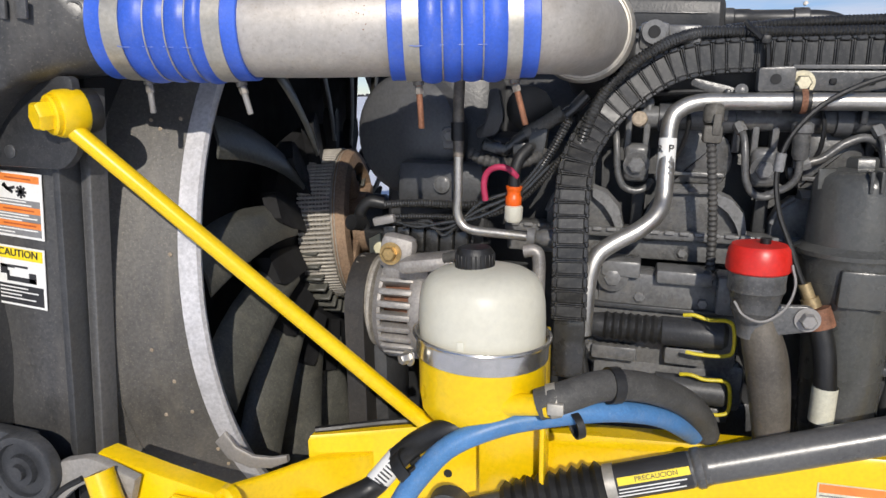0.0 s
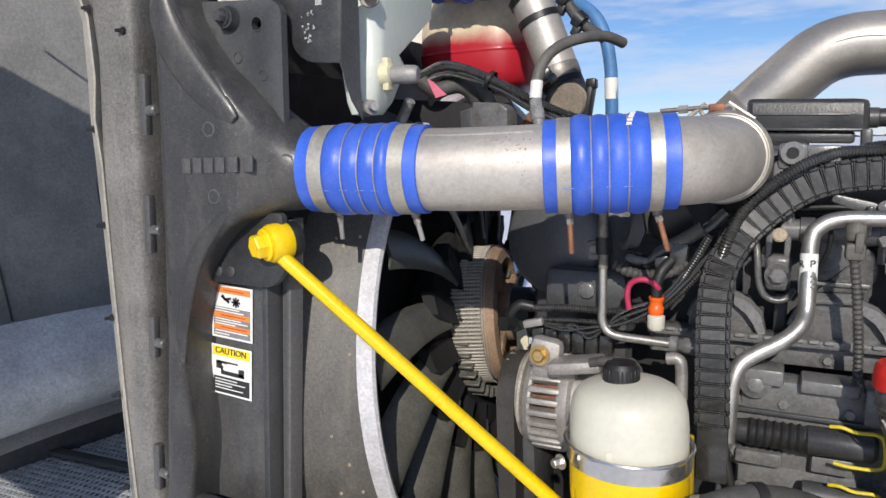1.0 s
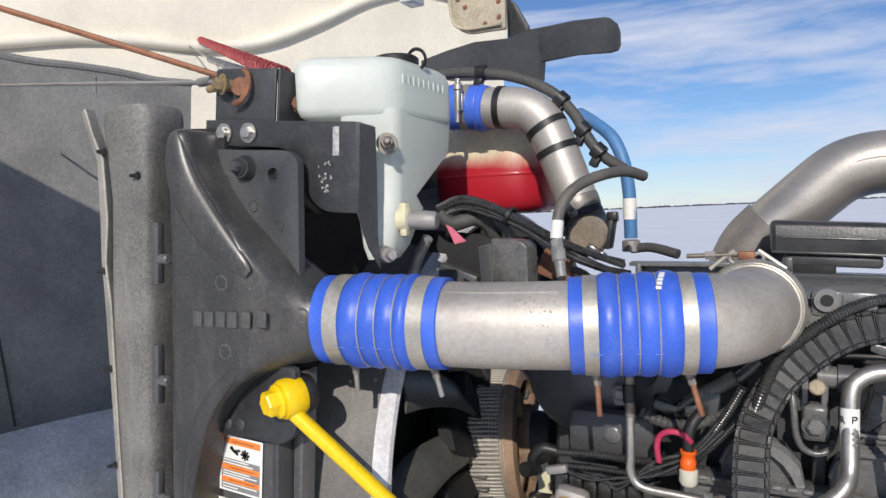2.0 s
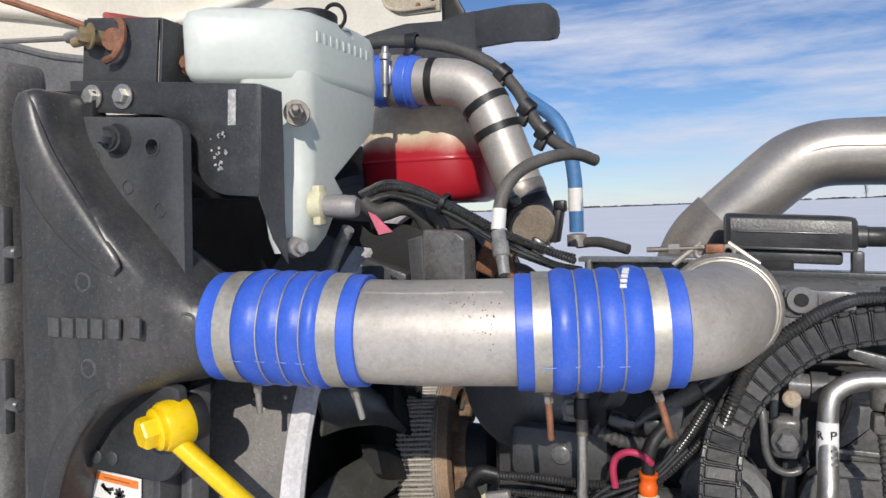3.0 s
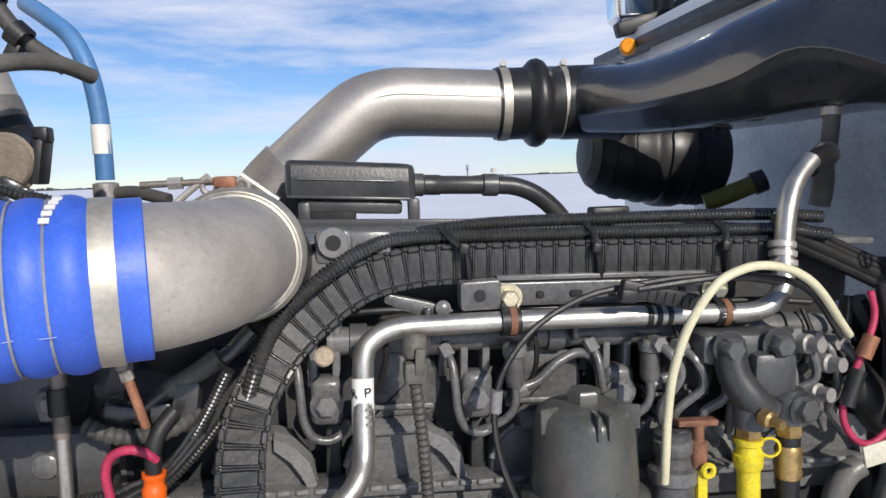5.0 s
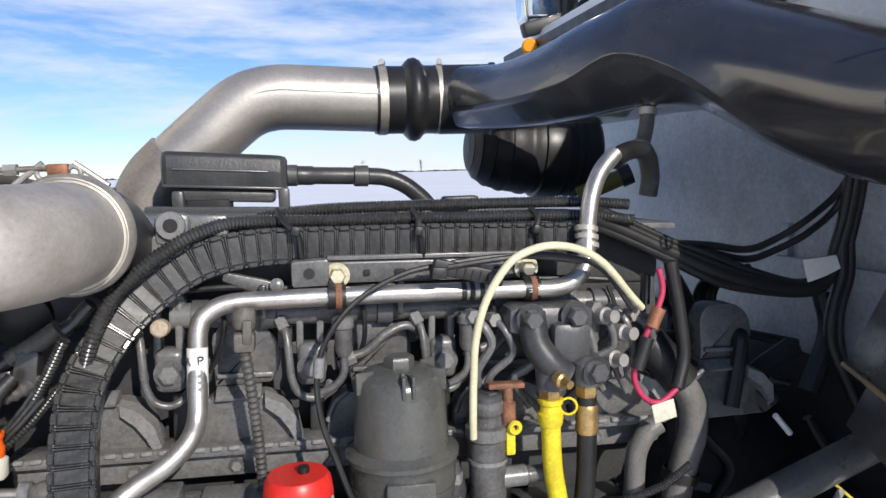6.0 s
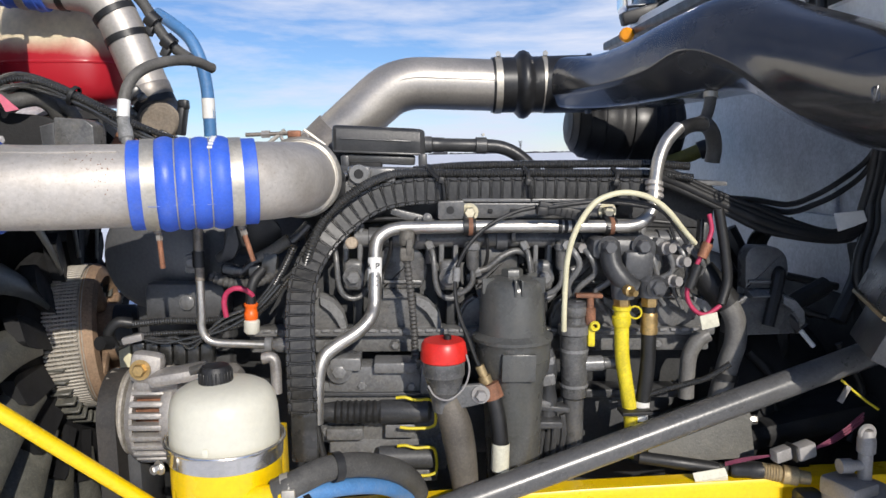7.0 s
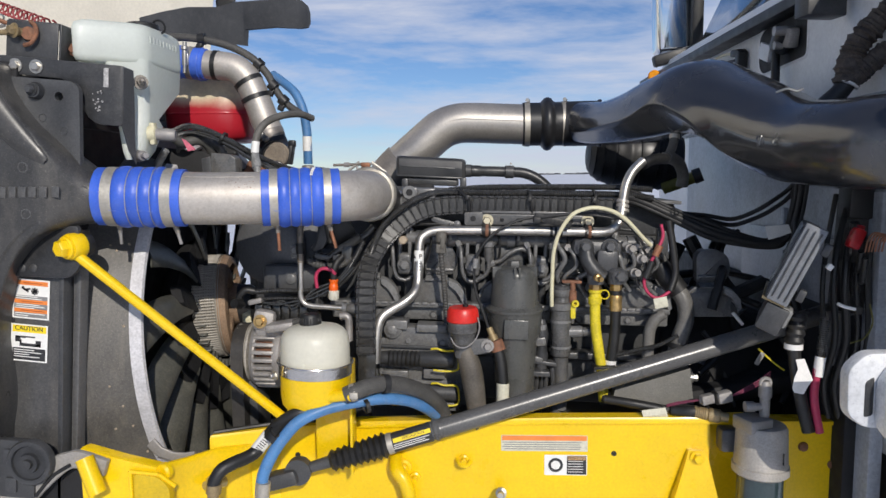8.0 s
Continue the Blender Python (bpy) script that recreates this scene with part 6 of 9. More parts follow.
def build_frame():
    f = thing("frame_rail", "glossy yellow painted steel chassis rail", "chassis rail", (0.5, 0.97, 0.75))
    top = [(0.080, 0.985), (0.262, 1.001), (0.70, 1.013), (1.02, 1.016), (1.10, 1.017)]
    poly = [*top[:-1], (1.02, 0.72), (0.08, 0.72)]
    part("web", plate(poly, 0.963, 0.972, 0.0), "yel", f)
    part("inner_web", plate([(1.0, 0.992), (1.9, 0.998), (1.9, 0.72), (1.0, 0.72)], 1.000, 1.010, 0), "yel", f)
    part("inner_flange", loft([[(x, 0.994, 0.996), (x, 1.04, 0.996), (x, 1.04, 1.004), (x, 0.994, 1.004)] for x in (1.11, 1.9)]), "yel", f)
    for x, z in ((1.235, 0.945), (1.30, 0.905), (1.36, 0.955)):
        part("web_rivet", lathe([(0, 0.011), (0.004, 0.010), (0.007, 0.006)], (x, 1.0, z), (0, -1, 0), 14), "rust", f)
    part("flange", loft([[(x, 0.956, z + 0.003), (x, 0.9585, z + 0.008), (x, 0.97, z + 0.0085), (x, 0.990, z + 0.0085), (x, 0.990, z), (x, 0.956, z - 0.006)] for x, z in top]), "yel", f)
    horn = [(-0.053, 0.899, 0.995), (0.02, 0.932, 0.994), (0.0795, 0.9615, 0.993)]
    part("front_web", loft([[(x, y, 0.72), (x, y, z - 0.006), (x + 0.002, y + 0.004, z), (x + 0.006, y + 0.03, z), (x + 0.006, y + 0.03, z - 0.008), (x + 0.004, y + 0.010, z - 0.010), (x + 0.004, y + 0.010, 0.72)] for x, y, z in horn]), "yel", f)
    part("rubber_edge", tube([(-0.050, 0.915, 0.997), (0.08, 0.972, 0.999), (0.25, 0.975, 1.012)], 0.005, 8), "rub", f, "black edge strip")
    for x, z, r in ((0.489, 0.924, 0.012), (0.356, 0.905, 0.019), (0.381, 0.882, 0.013)):
        part("rail_boss", join(lathe([(0, r), (0.006, r * 0.94), (0.008, r * 0.65), (0.022, r * 0.6), (0.023, r * 0.4)], (x, 0.9628, z), (0, -1, 0), 22), hexbolt((x, 0.943, z), (0, -1, 0), r * 0.55, 0.008, False)), "yel", f)
    part("painted_hook", tube([(0.475, 0.955, 0.927), (0.482, 0.938, 0.921), (0.496, 0.935, 0.920), (0.505, 0.945, 0.927)], 0.005, 8), "yel", f)
    part("painted_elbow", tube([(0.340, 0.955, 0.93), (0.345, 0.925, 0.915), (0.362, 0.915, 0.895), (0.372, 0.915, 0.86), (0.372, 0.925, 0.80)], 0.015, 12), "yel", f)
    part("steel_stud", lathe([(0, 0.008), (0.02, 0.008), (0.022, 0.012), (0.034, 0.012), (0.036, 0.007), (0.06, 0.006)], (0.573, 0.9628, 0.853), (-0.1, -1, 0.25), 12), "steel", f, "bare steel stud")
    # black discs laid on the web stand for holes in shade
    for x, z in ((0.816, 0.940), (0.12, 0.93)):
        part("rail_hole", lathe([(0, 0.006), (0.0008, 0.006)], (x, 0.9628, z), (0, -1, 0), 14), "core", f)
    # hidden black sheet, added to keep snow bounce out of the engine bay
    under = thing("unseen_underside_sheet", "unseen dark sheet added to block snow light from below", "underside", (0.7, 1.6, 0.6), kind="structure")
    part("under_tray", bx((0.7, 1.60, 0.62), (2.4, 1.25, 0.03), (0, 0, 0), 0.005), "core", under)
    return f


build_frame()


M["fadedlabel"] = mat("faded_orange_label", (0.52, 0.30, 0.13), 0.55, 0, 0.2, 30, 0.05, 200, 0.5, (0.62, 0.50, 0.34))


def build_rail_stickers():
    d = thing("warning_strip", "orange headed white warning strip on the yellow rail", "sticker", (0.665, 0.962, 0.962), "warning stickers on the truck")
    part("backing", bx((0.665, 0.9622, 0.962), (0.188, 0.0008, 0.036), (0, 0, 0), 0), "oldtag", d)
    part("heading", bx((0.665, 0.9615, 0.9735), (0.184, 0.0006, 0.0105), (0, 0, 0), 0), "olabel", d)
    for k in range(4):
        part("print_line", bx((0.66, 0.9615, 0.9640 - 0.0050 * k), (0.172 - 0.008 * (k % 2), 0.0006, 0.0016), (0, 0, 0), 0), "grey_ink", d)
    d = thing("round_mark_sticker", "small black and white sticker with a round mark", "sticker", (0.712, 0.962, 0.913), "warning stickers on the truck")
    part("backing", bx((0.712, 0.9622, 0.913), (0.093, 0.0008, 0.046), (0, 0, 0), 0), "paper", d)
    part("round_mark", ring((0.690, 0.9616, 0.913), (0, 1, 0), 0.010, 0.006, 0.001, 28), "ink", d)
    part("text_panel", bx((0.7355, 0.9615, 0.913), (0.042, 0.0006, 0.042), (0, 0, 0), 0), "ink", d)
    part("text_heading", bx((0.7355, 0.961, 0.929), (0.040, 0.0006, 0.008), (0, 0, 0), 0), "fadedlabel", d)
    part("word", lettering("ATTENTION", 0.0072, on_face(0.7355, 0.9605, 0.929)), "ink", d)
    for k in range(5):
        part("print_line", bx((0.733, 0.961, 0.922 - 0.006 * k), (0.032, 0.0006, 0.0014), (0, 0, 0), 0), "paper", d)


build_rail_stickers()


def build_strut():
    s = thing("hood_strut", "dark grey hood lift strut with a rubber bellows and warning label", "strut", (0.3, 0.9, 0.97))
    a, b = Vector((0.33, 0.897, 0.982)), Vector((1.30, 0.99, 1.255))
    d = (b - a).normalized()
    L = (b - a).length
    part("tube", lathe([(0.0, 0.018), (0.0, 0.0205), (0.10, 0.0205), (0.102, 0.0225), (0.104, 0.0235), (0.110, 0.0235), (0.112, 0.0215), (0.118, 0.0205), (L - 0.002, 0.0205), (L, 0.0185)], a, d, 32), "strut", s, "satin grey tube")
    part("end_ring", ring(a + d * 0.006, d, 0.0205, 0.002, 0.012, 32), "band", s)
    prof = []
    for k in range(9):
        prof += [(-0.125 + 0.0138 * k, 0.017 + 0.0006 * k), (-0.125 + 0.0138 * k + 0.007, 0.0235 + 0.0006 * k)]
    part("bellows", lathe([*prof, (0.0, 0.02)], a, d, 28), "rub", s, "ribbed rubber bellows")
    part("rod_end", join(lathe([(-0.18, 0.011), (-0.125, 0.013)], a, d, 18), lathe([(-0.012, 0.028), (0.012, 0.028)], a - d * 0.195, (0, 1, 0), 24), bx(tuple(a - d * 0.24 + Vector((0, 0.0, -0.006))), (0.09, 0.04, 0.035), (0, -15, 0), 0.01)), "blk", s)
    lab = part("label", lathe([(0.012, 0.0209), (0.097, 0.0209)], a, d, 32, cap=False), "ink", s, "black label with a yellow heading")
    ry = -math.degrees(math.atan2(d.z, d.x))
    part("heading", bx(tuple(a + d * 0.0545 + Vector((0, -0.0187, 0.0098))), (0.081, 0.0012, 0.0090), (-28, ry, 5), 0), "ylabel", lab)
    part("word", lettering("PRECAUCION", 0.0078, Matrix.Translation(a + d * 0.0575 + Vector((0, -0.0194, 0.0102))) @ pose(0, 0, 0, 0, ry, 5) @ pose(0, 0, 0, 62, 0, 0)), "ink", lab)
    for k in range(3):
        part("print_line", bx(tuple(a + d * (0.0545 - 0.004 * (k % 2)) + Vector((0, -0.0213 + 0.0004 * k, 0.001 - 0.0045 * k))), (0.076 - 0.008 * (k % 2), 0.0008, 0.0014), (0, ry, 5), 0), "paper", lab)


M["strut"] = mat("satin_grey_tube", (0.10, 0.099, 0.097), 0.30, 0.1, 0.25, 8, 0.10, 200, 0.45, (0.17, 0.16, 0.145))
build_strut()

# ---- intake ----


def build_intake():
    i = thing("intake_pipe", "grey aluminium intake pipe rising from the engine", "pipe", (0.3, 1.68, 1.55))
    part("tube", tube([(0.276, 1.69, 1.573), (0.311, 1.69, 1.604), (0.35, 1.69, 1.638), (0.39, 1.69, 1.672), (0.412, 1.69, 1.688), (0.437, 1.69, 1.699), (0.473, 1.69, 1.706), (0.52, 1.69, 1.706), (0.582, 1.69, 1.7035), (0.69, 1.69, 1.699)], 0.0615, 44), "alud", i)
    part("seam", tube([(0.345, 1.644, 1.642), (0.39, 1.636, 1.682), (0.425, 1.631, 1.703), (0.474, 1.629, 1.714), (0.533, 1.629, 1.712), (0.67, 1.629, 1.706)], 0.0013, 6), "alu", i)
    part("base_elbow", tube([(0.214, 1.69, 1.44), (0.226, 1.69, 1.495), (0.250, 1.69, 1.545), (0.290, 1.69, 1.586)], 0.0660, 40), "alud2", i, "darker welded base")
    part("mitre_weld", torus((0.290, 1.69, 1.586), (0.72, 0, 0.69), 0.0640, 0.0024, 40, 6), "alud", i)
    b = thing("rubber_boot", "black humped rubber boot with two screw clamps", "hose boot", (0.76, 1.67, 1.63))
    a, d = Vector((0.662, 1.694, 1.700)), Vector((1, -0.02, 0.004)).normalized()
    part("boot", lathe([(0, 0.060), (0.0, 0.066), (0.055, 0.066), (0.060, 0.072), (0.068, 0.080), (0.078, 0.082), (0.088, 0.078), (0.094, 0.070), (0.10, 0.067), (0.15, 0.067), (0.152, 0.06)], a, d, 44), "rubg", b)
    for h in (0.014, 0.128):
        cl = part("screw_clamp", ring(a + d * h, d, 0.0665, 0.0015, 0.016, 44), "band", b, "steel worm clamp")
        part("screw", lathe([(-0.014, 0.006), (0.014, 0.006)], a + d * (h + 0.002) + Vector((0, -0.01, 0.072)), (0.2, 1, 0), 14), "steel", cl)
    m = thing("breather_box", "black rectangular breather box with an outlet hose behind the engine", "breather box", (0.42, 1.46, 1.53))
    prof = rounded([(0.0, -0.026), (0.0, 0.004), (0.004, 0.026), (0.012, 0.032), (0.085, 0.032), (0.095, 0.02), (0.095, -0.026)], [0.002, 0.002, 0.004, 0.008, 0.012, 0.01, 0.002], 3)
    part("box", loft([[(x, 1.485 + i0 + yy * (1 - 2 * i0 / 0.095), 1.5655 - 0.062 * (x - 0.388) + zz * k) for yy, zz in prof] for x, i0, k in ((0.289, 0.012, 0.75), (0.292, 0.004, 0.94), (0.299, 0.0, 1.0), (0.462, 0.0, 1.0), (0.478, 0.0, 0.98), (0.486, 0.005, 0.92), (0.489, 0.012, 0.78))]), "engd", m, angle=28)
    part("lid_edge", bx((0.387, 1.532, 1.5415), (0.192, 0.100, 0.005), (0, 3.2, 0), 0.002), "engd", m)
    # strip of lighter paint draws the highlight along the box's front edge
    part("edge_line", bx((0.383, 1.4835, 1.5690), (0.150, 0.003, 0.0022), (0, 3.2, 0), 0.001), "eng", m)
    part("base", bx((0.390, 1.530, 1.528), (0.155, 0.075, 0.022), (0, 3.0, 0), 0.006), "engd", m)
    part("pedestal", bx((0.360, 1.52, 1.510), (0.070, 0.06, 0.024), (0, 0, 0), 0.004), "core", m)
    for x in (0.318, 0.482):
        part("foot", bx((x, 1.465, 1.517), (0.018, 0.018, 0.042), (0, 0, 0), 0.004), "engd", m)
    part("spout", lathe([(0, 0.0185), (0.018, 0.0185), (0.020, 0.0165), (0.045, 0.0165), (0.047, 0.0150), (0.115, 0.0150), (0.117, 0.0185), (0.140, 0.0185), (0.142, 0.015)], (0.486, 1.525, 1.558), (1, 0, -0.035), 22), "engd", m)
    part("hose", tube([(0.615, 1.525, 1.5535), (0.655, 1.525, 1.550), (0.690, 1.525, 1.536), (0.722, 1.525, 1.510), (0.745, 1.525, 1.480)], 0.0150, 18), "engd", m)
    part("clip_screw", lathe([(-0.006, 0.0035), (0.006, 0.0035)], (0.618, 1.512, 1.577), (0, 1, 0), 10), "steel", m)
    t = thing("engine_top_rail", "dark rail with small fittings along the far engine top", "rail", (0.5, 1.42, 1.51))
    part("rail", bx((0.58, 1.40, 1.499), (0.60, 0.02, 0.014), (0, EN, 0), 0.002), "engd", t)
    part("block", bx((0.752, 1.36, 1.508), (0.055, 0.03, 0.022), (0, 0, 0), 0.004), "rub", t)
    for x in (0.60, 0.66, 0.70):
        part("stud", lathe([(0, 0.005), (0.014, 0.005)], (x, 1.38, 1.493), (0, 0, 1), 8), "steel", t)
    bx2 = thing("front_cover_box", "shallow dark tray edge behind the charge air pipe", "cover", (0.18, 1.2, 1.52))
    part("tray", join(bx((0.19, 1.20, 1.548), (0.19, 0.03, 0.006), (0, 1, 0), 0.001), bx((0.19, 1.21, 1.52), (0.18, 0.01, 0.055), (0, 1, 0), 0.002), bx((0.11, 1.195, 1.525), (0.006, 0.03, 0.05), (0, 0, 0), 0.001)), "eng", bx2)


M["alud"] = mat("dull_aluminium", (0.48, 0.45, 0.41), 0.42, 0.65, 0.12, 9, 0.1, 170, 0.3, (0.22, 0.19, 0.15))
M["alud2"] = mat("darker_aluminium", (0.29, 0.265, 0.24), 0.48, 0.6, 0.2, 9, 0.15, 170, 0.3, (0.16, 0.14, 0.12))
M["rubg"] = mat("glossy_rubber", (0.016, 0.016, 0.017), 0.36, 0, 0.25, 12, 0.06, 160, 0.15, (0.1, 0.1, 0.1))
build_intake()


def build_duct():
    d = thing("air_duct", "glossy black moulded air duct crossing above the engine", "air duct", (1.0, 1.1, 1.55))
    secs = []
    rows = (  # centre, half width across, half height, how round, height of the fold
        (0.795, 1.690, 1.700, 0.063, 0.063, 1.0, -0.30),
        (0.840, 1.672, 1.700, 0.066, 0.063, 1.0, -0.30),
        (0.900, 1.585, 1.695, 0.090, 0.066, 0.40, -0.30),
        (0.960, 1.475, 1.703, 0.120, 0.076, 0.08, -0.36),
        (1.020, 1.365, 1.722, 0.142, 0.090, 0.0, -0.40),
        (1.072, 1.262, 1.734, 0.146, 0.096, 0.0, -0.22),
        (1.115, 1.150, 1.702, 0.135, 0.078, 0.08, -0.34),
        (1.150, 1.035, 1.644, 0.115, 0.087, 0.65, -0.60),
        (1.172, 0.930, 1.606, 0.100, 0.086, 0.95, -0.60),
        (1.195, 0.820, 1.596, 0.094, 0.084, 1.0, -0.40),
        (1.230, 0.735, 1.594, 0.090, 0.086, 1.0, -0.40),
        (1.300, 0.665, 1.598, 0.090, 0.088, 1.0, -0.40),
        (1.400, 0.640, 1.600, 0.092, 0.090, 1.0, -0.40),
    )
    def folded(fold):
        return rounded([(1.0, fold), (0.965, fold - 0.15), (0.62, -0.96), (-0.55, -1.0), (-1.0, -0.30), (-0.92, 0.55), (-0.30, 1.0), (0.42, 0.80), (0.82, 0.24)], [0.02, 0.03, 0.12, 0.4, 0.4, 0.4, 0.5, 0.4, 0.4], 5)

    cs = [Vector(r[:3]) for r in rows]
    for k, r in enumerate(rows):
        t = (cs[min(k + 1, len(cs) - 1)] - cs[max(k - 1, 0)]).normalized()
        u = t.cross(Vector((0, 0, 1))).normalized()
        v = u.cross(t)
        sec = []
        for px, pz in folded(r[6]):
            a = math.atan2(pz, px)
            qx, qz = px + (math.cos(a) - px) * r[5], pz + (math.sin(a) - pz) * r[5]
            sec.append(cs[k] + u * (r[3] * qx) + v * (r[4] * qz))
        secs.append(sec)
    # a finer skin by splines along the duct
    lines = [spline([s[i] for s in secs], 5) for i in range(len(secs[0]))]
    part("shell", loft([[ln[k] for ln in lines] for k in range(len(lines[0]))]), "gloss", d, angle=28)
    part("collar", lathe([(0, 0.064), (0.0, 0.0685), (0.10, 0.0685), (0.104, 0.072), (0.112, 0.072), (0.114, 0.066)], (0.79, 1.692, 1.700), (1, -0.12, 0), 44, cap=False), "rubg", d, "round collar")
    part("latch", join(torus((1.066, 0.868, 1.606), (0.6, -1, 0.2), 0.010, 0.0016, 20, 6), bx((1.066, 0.868, 1.606), (0.004, 0.004, 0.024), (0, 12, 0), 0.001)), "gloss", d)
    part("seam_clip", tube([(1.10, 0.885, 1.700), (1.115, 0.87, 1.705), (1.13, 0.865, 1.700), (1.14, 0.86, 1.704)], 0.0025, 6), "steel", d)
    c = thing("air_canister", "ribbed black air canister beyond the duct", "air cleaner", (1.05, 1.85, 1.6))
    q = Vector((0.885, 1.86, 1.612))
    dome = [(0.0, 0.012), (0.003, 0.036), (0.012, 0.058), (0.03, 0.077), (0.06, 0.090), (0.10, 0.097), (0.16, 0.100)]
    ridged = []
    for (h0, r0), (h1, r1) in zip(dome, dome[1:]):
        for u, up in ((0.0, 0.0), (0.30, 0.0), (0.42, 0.0035), (0.62, 0.0035), (0.74, 0.0)):
            ridged.append((h0 + (h1 - h0) * u, r0 + (r1 - r0) * u + up))
    part("dome", lathe([*ridged, dome[-1]], q, (1, 0, -0.08), 44, cap=True), "matt", c)
    part("band", lathe([(0.16, 0.10), (0.162, 0.107), (0.172, 0.109), (0.205, 0.109), (0.215, 0.106), (0.217, 0.10)], q, (1, 0, -0.08), 44, cap=False), "rubg", c)
    part("body", lathe([*[(0.217 + 0.010 * k, 0.103 if k % 2 else 0.098) for k in range(7)], (0.29, 0.10), (0.30, 0.09)], q, (1, 0, -0.08), 44), "core", c)


M["matt"] = mat("matt_black_plastic", (0.014, 0.014, 0.015), 0.5, 0, 0.3, 16, 0.15, 200, 0.2, (0.06, 0.06, 0.06))
build_duct()


def build_cab():
    f = thing("cab_firewall", "grey painted cab firewall with white upper panel and cowl", "firewall", (1.3, 1.5, 0.8), kind="structure")
    part("panel", bx((1.335, 1.55, 1.24), (0.03, 1.30, 0.93), (0, 0, 0), 0.006), "fire", f, "grey panel with the blue of its shade in the paint")
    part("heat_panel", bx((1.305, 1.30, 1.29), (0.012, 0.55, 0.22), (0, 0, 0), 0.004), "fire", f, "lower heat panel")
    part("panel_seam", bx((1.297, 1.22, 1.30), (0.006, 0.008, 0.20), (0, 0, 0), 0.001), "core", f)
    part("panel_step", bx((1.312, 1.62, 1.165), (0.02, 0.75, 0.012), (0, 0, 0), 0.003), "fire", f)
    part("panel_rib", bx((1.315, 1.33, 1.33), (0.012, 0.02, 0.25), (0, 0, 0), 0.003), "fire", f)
    # lower wall painted near black, holding the shade below the panel
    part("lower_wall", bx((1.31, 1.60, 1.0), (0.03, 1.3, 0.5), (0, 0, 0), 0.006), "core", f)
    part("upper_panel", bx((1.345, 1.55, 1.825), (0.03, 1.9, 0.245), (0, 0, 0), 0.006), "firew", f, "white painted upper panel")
    part("cowl", bx((1.315, 1.75, 1.957), (0.075, 2.2, 0.03), (0, 0, 0), 0.006), "rub", f, "black cowl edge")
    part("cowl_top", bx((1.50, 1.75, 2.02), (0.36, 2.2, 0.03), (0, -18, 0), 0.006), "firew", f)
    part("cab_side", bx((2.01, 1.55, 1.50), (1.30, 2.5, 1.1), (0, 0, 0), 0.03), "firew", f, "white cab body")
    # added out of view, placed so its shadow falls across the strut's end
    part("cab_corner", bx((1.32, 0.46, 1.62), (0.15, 0.03, 0.29), (0, 0, 0), 0.008), "firew", f, "unseen panel added to shade the strut's far end")
    # unseen mass added to darken the space under the cab
    part("bell_housing", loft([super_ring((0.97, 1.46, 1.02), (0, 1, 0), (0, 0, 1), 0.30, 0.24, 2.6), super_ring((1.10, 1.46, 1.02), (0, 1, 0), (0, 0, 1), 0.30, 0.24, 2.6), super_ring((1.26, 1.46, 0.99), (0, 1, 0), (0, 0, 1), 0.22, 0.18, 2.4), super_ring((1.45, 1.46, 0.98), (0, 1, 0), (0, 0, 1), 0.2, 0.17, 2.4)]), "core", f, "black mass added for the shaded space below the cab")
    # these two black sheets stand in for the unlit interior
    part("footwell_panel", bx((1.378, 0.72, 1.30), (0.012, 0.80, 0.95), (0, 0, 0), 0.002), "core", f, "black sheet put in for the shaded interior")
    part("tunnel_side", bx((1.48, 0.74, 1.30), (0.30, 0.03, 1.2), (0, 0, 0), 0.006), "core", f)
    w = thing("wiper_motor", "wiper motor set in a rounded opening of the cab wall", "motor", (1.32, 1.42, 1.83))
    hole = rounded([(1.280, 1.945), (1.278, 1.832), (1.545, 1.822), (1.572, 1.850), (1.568, 1.925), (1.540, 1.942)], [0.012, 0.02, 0.03, 0.02, 0.02, 0.03], 6)
    cy, cz = 1.425, 1.885
    # thin black sheet on the wall paints the unlit inside of the opening
    part("opening", loft([[(x, y, z) for y, z in hole] for x in (1.3285, 1.334)]), "core", w, "black sheet for the opening's dark inside")
    part("opening_rim", loft([[(x, cy + (y - cy) * g, cz + (z - cz) * h) for y, z in hole] for x, g, h in ((1.333, 1.07, 1.14), (1.3275, 1.06, 1.12), (1.3265, 1.04, 1.06), (1.3295, 1.0, 1.0))]), "firew", w, "folded white lip")
    part("motor", lathe([(0, 0.026), (0.05, 0.028), (0.06, 0.022), (0.075, 0.012)], (1.315, 1.40, 1.875), (-0.2, -1, 0.3), 22), "blk", w)
    part("gearbox", join(bx((1.312, 1.335, 1.885), (0.03, 0.055, 0.05), (14, 0, 0), 0.008), lathe([(0, 0.012), (0.03, 0.012)], (1.30, 1.33, 1.90), (-1, 0, 0), 14), lathe([(0, 0.010), (0.02, 0.010)], (1.30, 1.35, 1.868), (-1, 0, 0), 14)), "cast_alu", w)
    part("bracket", bx((1.316, 1.495, 1.875), (0.010, 0.070, 0.045), (18, 0, 0), 0.003), "firew", w, "white bracket")
    part("cable", tube([(1.305, 1.40, 1.86), (1.30, 1.385, 1.82), (1.30, 1.385, 1.76), (1.302, 1.39, 1.70)], 0.011, 10), "rub", w)
    p = thing("wire_plug", "black connector with pale green wires on the cab wall", "connector", (1.31, 1.7, 1.87))
    part("plug", join(bx((1.312, 1.69, 1.905), (0.03, 0.06, 0.022), (6, 0, 0), 0.005), bx((1.312, 1.665, 1.870), (0.03, 0.030, 0.075), (4, 0, 0), 0.005), bx((1.310, 1.70, 1.850), (0.026, 0.040, 0.018), (0, 0, 0), 0.004)), "rub", p)
